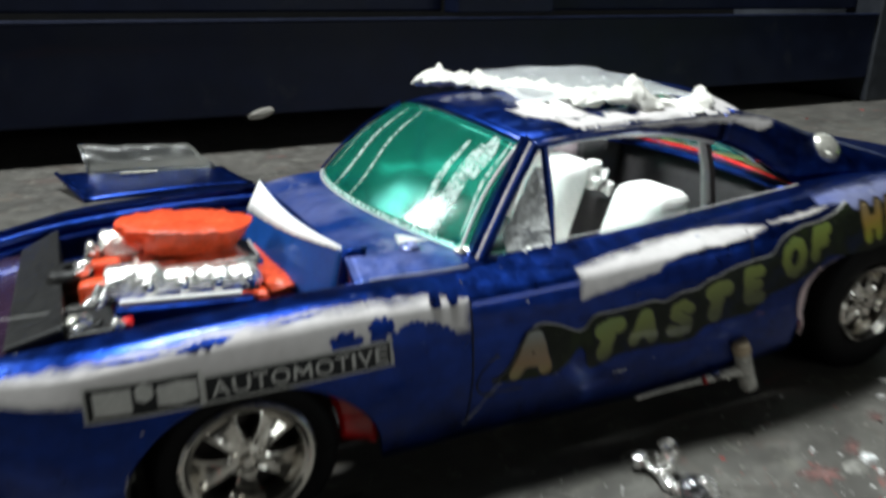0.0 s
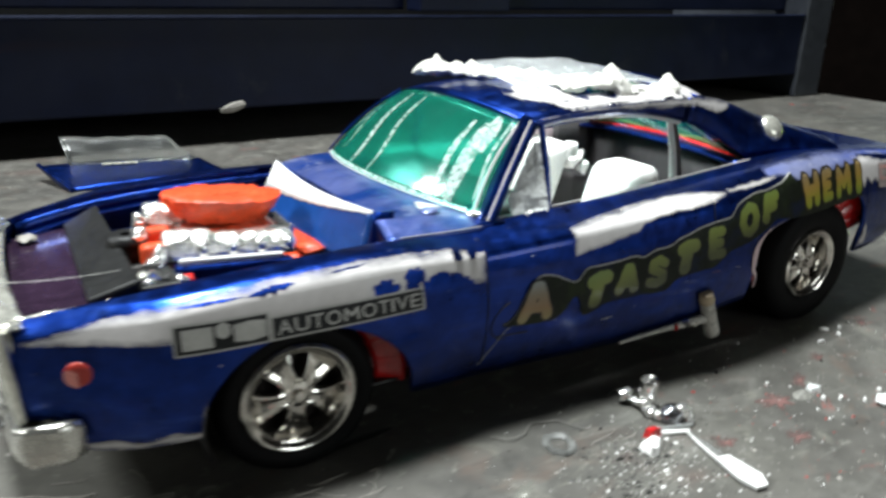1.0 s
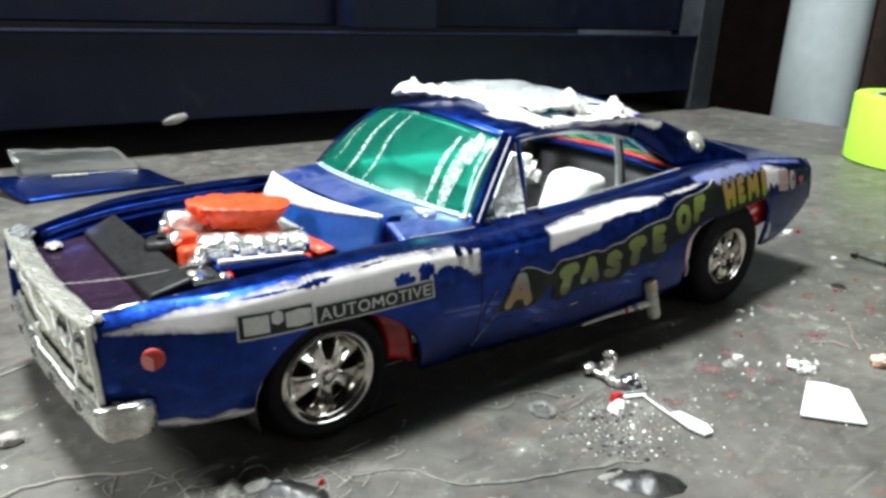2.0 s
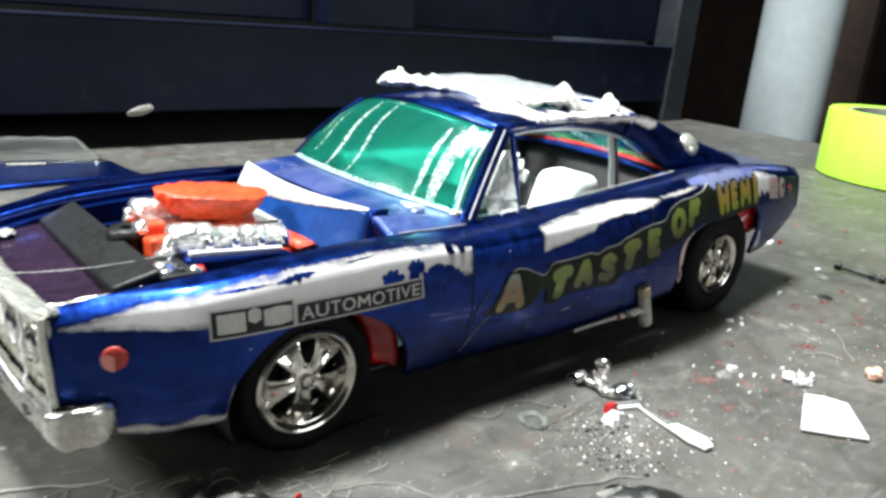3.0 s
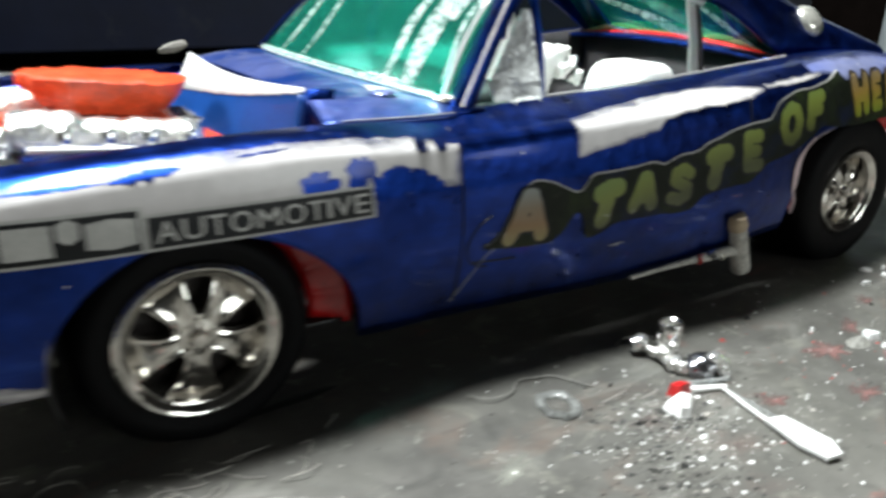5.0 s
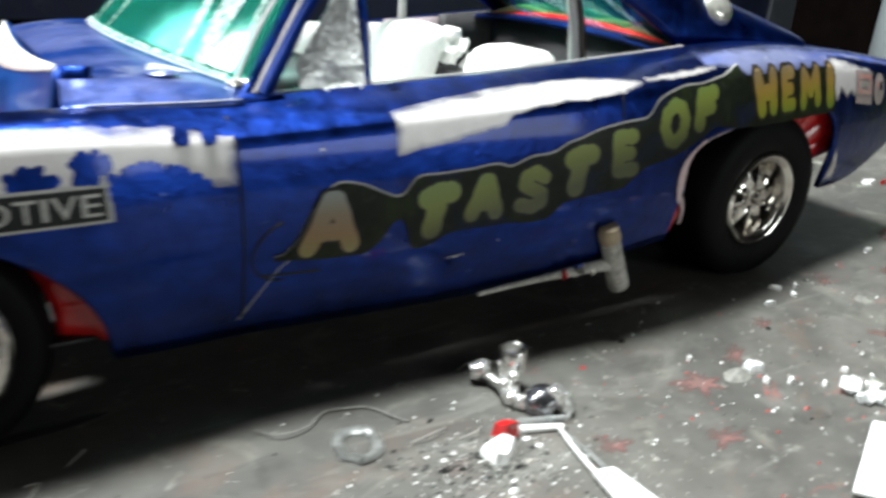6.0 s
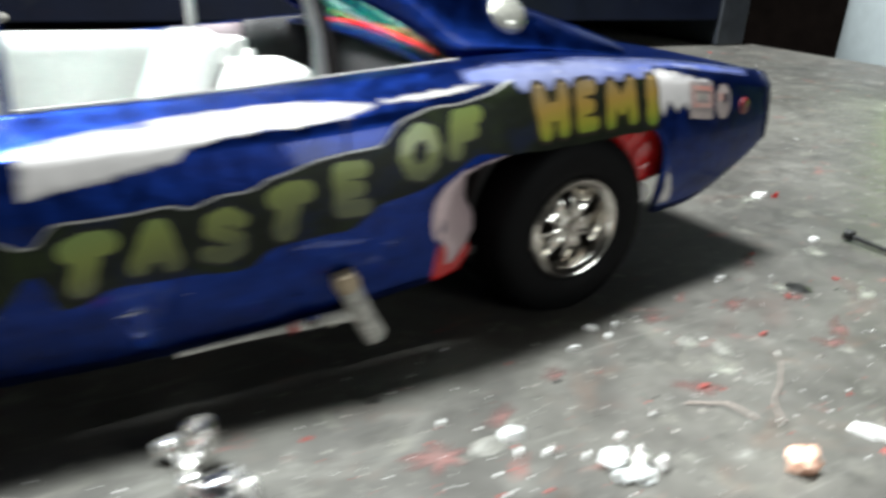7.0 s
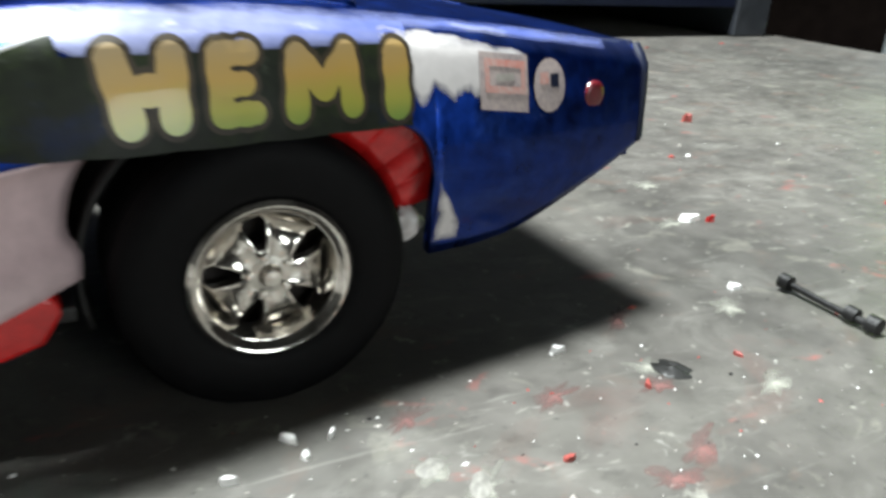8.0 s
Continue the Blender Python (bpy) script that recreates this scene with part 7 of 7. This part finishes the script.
# Dust, crumbs, fibres.
def crumbs(name, mat, label, count, spots, size, seed):
    rnd = random.Random(seed)
    verts, faces = [], []
    for k in range(count):
        cx, cy, sx, sy = spots[k % len(spots)]
        x, y = rnd.gauss(cx, sx), rnd.gauss(cy, sy)
        if x > 495 or y > 262 or (-36 < x < 166 and 1 < y < 60):
            continue
        r = size * math.exp(rnd.gauss(0, 0.55))
        base = len(verts)
        a0 = rnd.uniform(0, 6.3)
        for j in range(4):
            q = r * rnd.uniform(0.5, 1.2)
            verts.append((x + q * math.cos(a0 + j * 1.57), y + q * math.sin(a0 + j * 1.57) * rnd.uniform(0.4, 1), 0.0))
        verts.append((x + rnd.uniform(-0.3, 0.3) * r, y, r * rnd.uniform(0.3, 0.8)))
        faces += [(base + j, base + (j + 1) % 4, base + 4) for j in range(4)]
    me = bpy.data.meshes.new(name)
    me.from_pydata([tuple(c * MM for c in v) for v in verts], [], faces)
    me.materials.append(mat)
    return tagged(new(name, me), label, "crumbs", kind="stuff")


FIELD = [(60, -30, 60, 18), (130, -30, 50, 22), (55, -28, 8, 7), (250, 40, 90, 60), (50, -26, 10, 6), (-40, 10, 25, 25), (330, 130, 110, 80), (100, -22, 30, 12)]
crumbs("white_crumbs", PAPER, "scattered white plastic crumbs and dust on the bench", 700, FIELD, 0.15, 5)
crumbs("grey_crumbs", GREY, "scattered grey crumbs on the bench", 1100, FIELD, 0.16, 6)
crumbs("dark_crumbs", BLACK, "scattered dark crumbs on the bench", 260, FIELD, 0.2, 7)
SPOT = [(45.0, -27.0, 4.5, 4.5), (41.0, -31.0, 4.0, 3.0), (50.0, -23.5, 3.5, 2.5)]
crumbs("dark_crumbs", TAR, "dense dark crumbs beside the chrome part", 750, SPOT, 0.17, 17)
crumbs("white_crumbs", PAPER, "dense white crumbs beside the chrome part", 190, SPOT, 0.11, 18)
crumbs("red_crumbs", FLAKE, "scattered red paint crumbs on the bench", 190, [(150, -25, 40, 20), (90, -28, 20, 10), (250, 40, 80, 60)], 0.24, 8)


def fibre(pts, r, mat, label):
    bm = bmesh.new()
    smooth_pts = []
    q = [Vector(p) for p in [pts[0], *pts, pts[-1]]]
    for k in range(1, len(q) - 2):
        for j in range(8):
            u = j / 8
            p = 0.5 * (2 * q[k] + (q[k + 1] - q[k - 1]) * u + (2 * q[k - 1] - 5 * q[k] + 4 * q[k + 1] - q[k + 2]) * u * u + (3 * q[k] - q[k - 1] - 3 * q[k + 1] + q[k + 2]) * u**3)
            smooth_pts.append(p + Vector((rough_noise(p, 0.25, 0.8), rough_noise(p + Vector((9, 0, 0)), 0.25, 0.8), 0)))
    tube(bm, smooth_pts, r, 5)
    single("fibre", bm, mat, tuple(Vector(pts[0])), label, "fibre", group="fibres on the bench")


fibre([(-66, 9.6, 0.2), (-57.4, 10.7, 0.2), (-47.2, 12.4, 0.25), (-39.2, 11.3, 0.25), (-34, 8.6, 0.2), (-28.5, 6.8, 0.1)], 0.24, GREY, "pale tangled fibre on the bench")
fibre([(-3, -12.8, 0.1), (4.6, -15.2, 0.1), (8, -20, 0.1), (10.4, -24.4, 0.2), (22.4, -29.9, 0.25), (36, -34.4, 0.2), (41.6, -36.8, 0.1)], 0.2, DUST, "raised seam in the bench paint")
fibre([(-60, 46, 0.2), (-54.3, 49.1, 0.2), (-48.2, 52.1, 0.2), (-38.1, 57.2, 0.2)], 0.3, GREY, "pale seam in the bench paint")
fibre([(116.5, -27.5, 0.2), (119.9, -29.9, 0.5), (121.0, -32.0, 0.7), (121.8, -34.6, 0.3)], 0.16, FLESH_GREY, "pale curled thread on the bench")
fibre([(137.5, -26.8, 0.2), (131.5, -29.8, 0.4), (126.4, -33.4, 0.4), (124.6, -36.4, 0.2)], 0.14, FLESH_GREY, "thin pinkish thread on the bench")
fibre([(56.6, -6.0, 0.2), (59.0, -5.6, 0.4), (63.0, -7.4, 0.3)], 0.16, DUST, "thin dull thread beside the chrome part")
fibre([(30.0, -7.4, 0.2), (31.6, -9.8, 0.6), (35.0, -9.6, 0.5), (38.4, -7.6, 0.3), (43.0, -9.2, 0.3), (45.6, -14.0, 0.2)], 0.1, DUST, "fine curled hair on the bench")
for k, (x, y) in enumerate(((-15, -11), (-10, -9), (-18, -7), (-4, -7.5), (0, -6), (-22, -4), (12, -5.5), (-12, -13.5), (44, -17), (49, -19), (-25, -8), (-28, -2), (-6, -14), (4, -12), (-31, 2), (-20, -12), (-16, -15), (-8, -17), (-34, -4), (-3, -16), (8, -9), (-24, 1))):
    rnd = random.Random(k)
    a = rnd.uniform(-0.6, 1.2)
    fibre([(x, y, 0.3), (x + 2.5 * math.cos(a), y + 1.5 * math.sin(a), 0.8), (x + 5 * math.cos(a + 0.5), y + 2 * math.sin(a + 0.5), 0.3)], 0.07, GREY, "thin pale hair on the bench")


def hair_tangle(spots, count, seed):
    """Fine pale hairs lying tangled on the bench."""
    rnd = random.Random(seed)
    bm = bmesh.new()
    for k in range(count):
        cx, cy, sx, sy = spots[k % len(spots)]
        x, y, a, bend = rnd.gauss(cx, sx), rnd.gauss(cy, sy), rnd.uniform(0, 6.3), rnd.uniform(-0.9, 0.9)
        pts = []
        for j in range(7):
            pts.append((x, y, 0.08 + 0.5 * math.sin(j / 6 * 3.14) * rnd.uniform(0.3, 1.0)))
            a += bend * 0.5
            x, y = x + 0.8 * math.cos(a), y + 0.8 * math.sin(a)
        tube(bm, pts, 0.05, 4)
    ob = part("hair_tangle", bm, GREY)
    return tagged(ob, "fine pale hairs and dust tangled on the bench", "dust", kind="stuff")


hair_tangle([(-19, -7, 4, 3), (-12, -12, 4, 3), (-30, 2, 6, 5), (-6, -9, 6, 3), (-24, -3, 5, 3)], 70, 9)
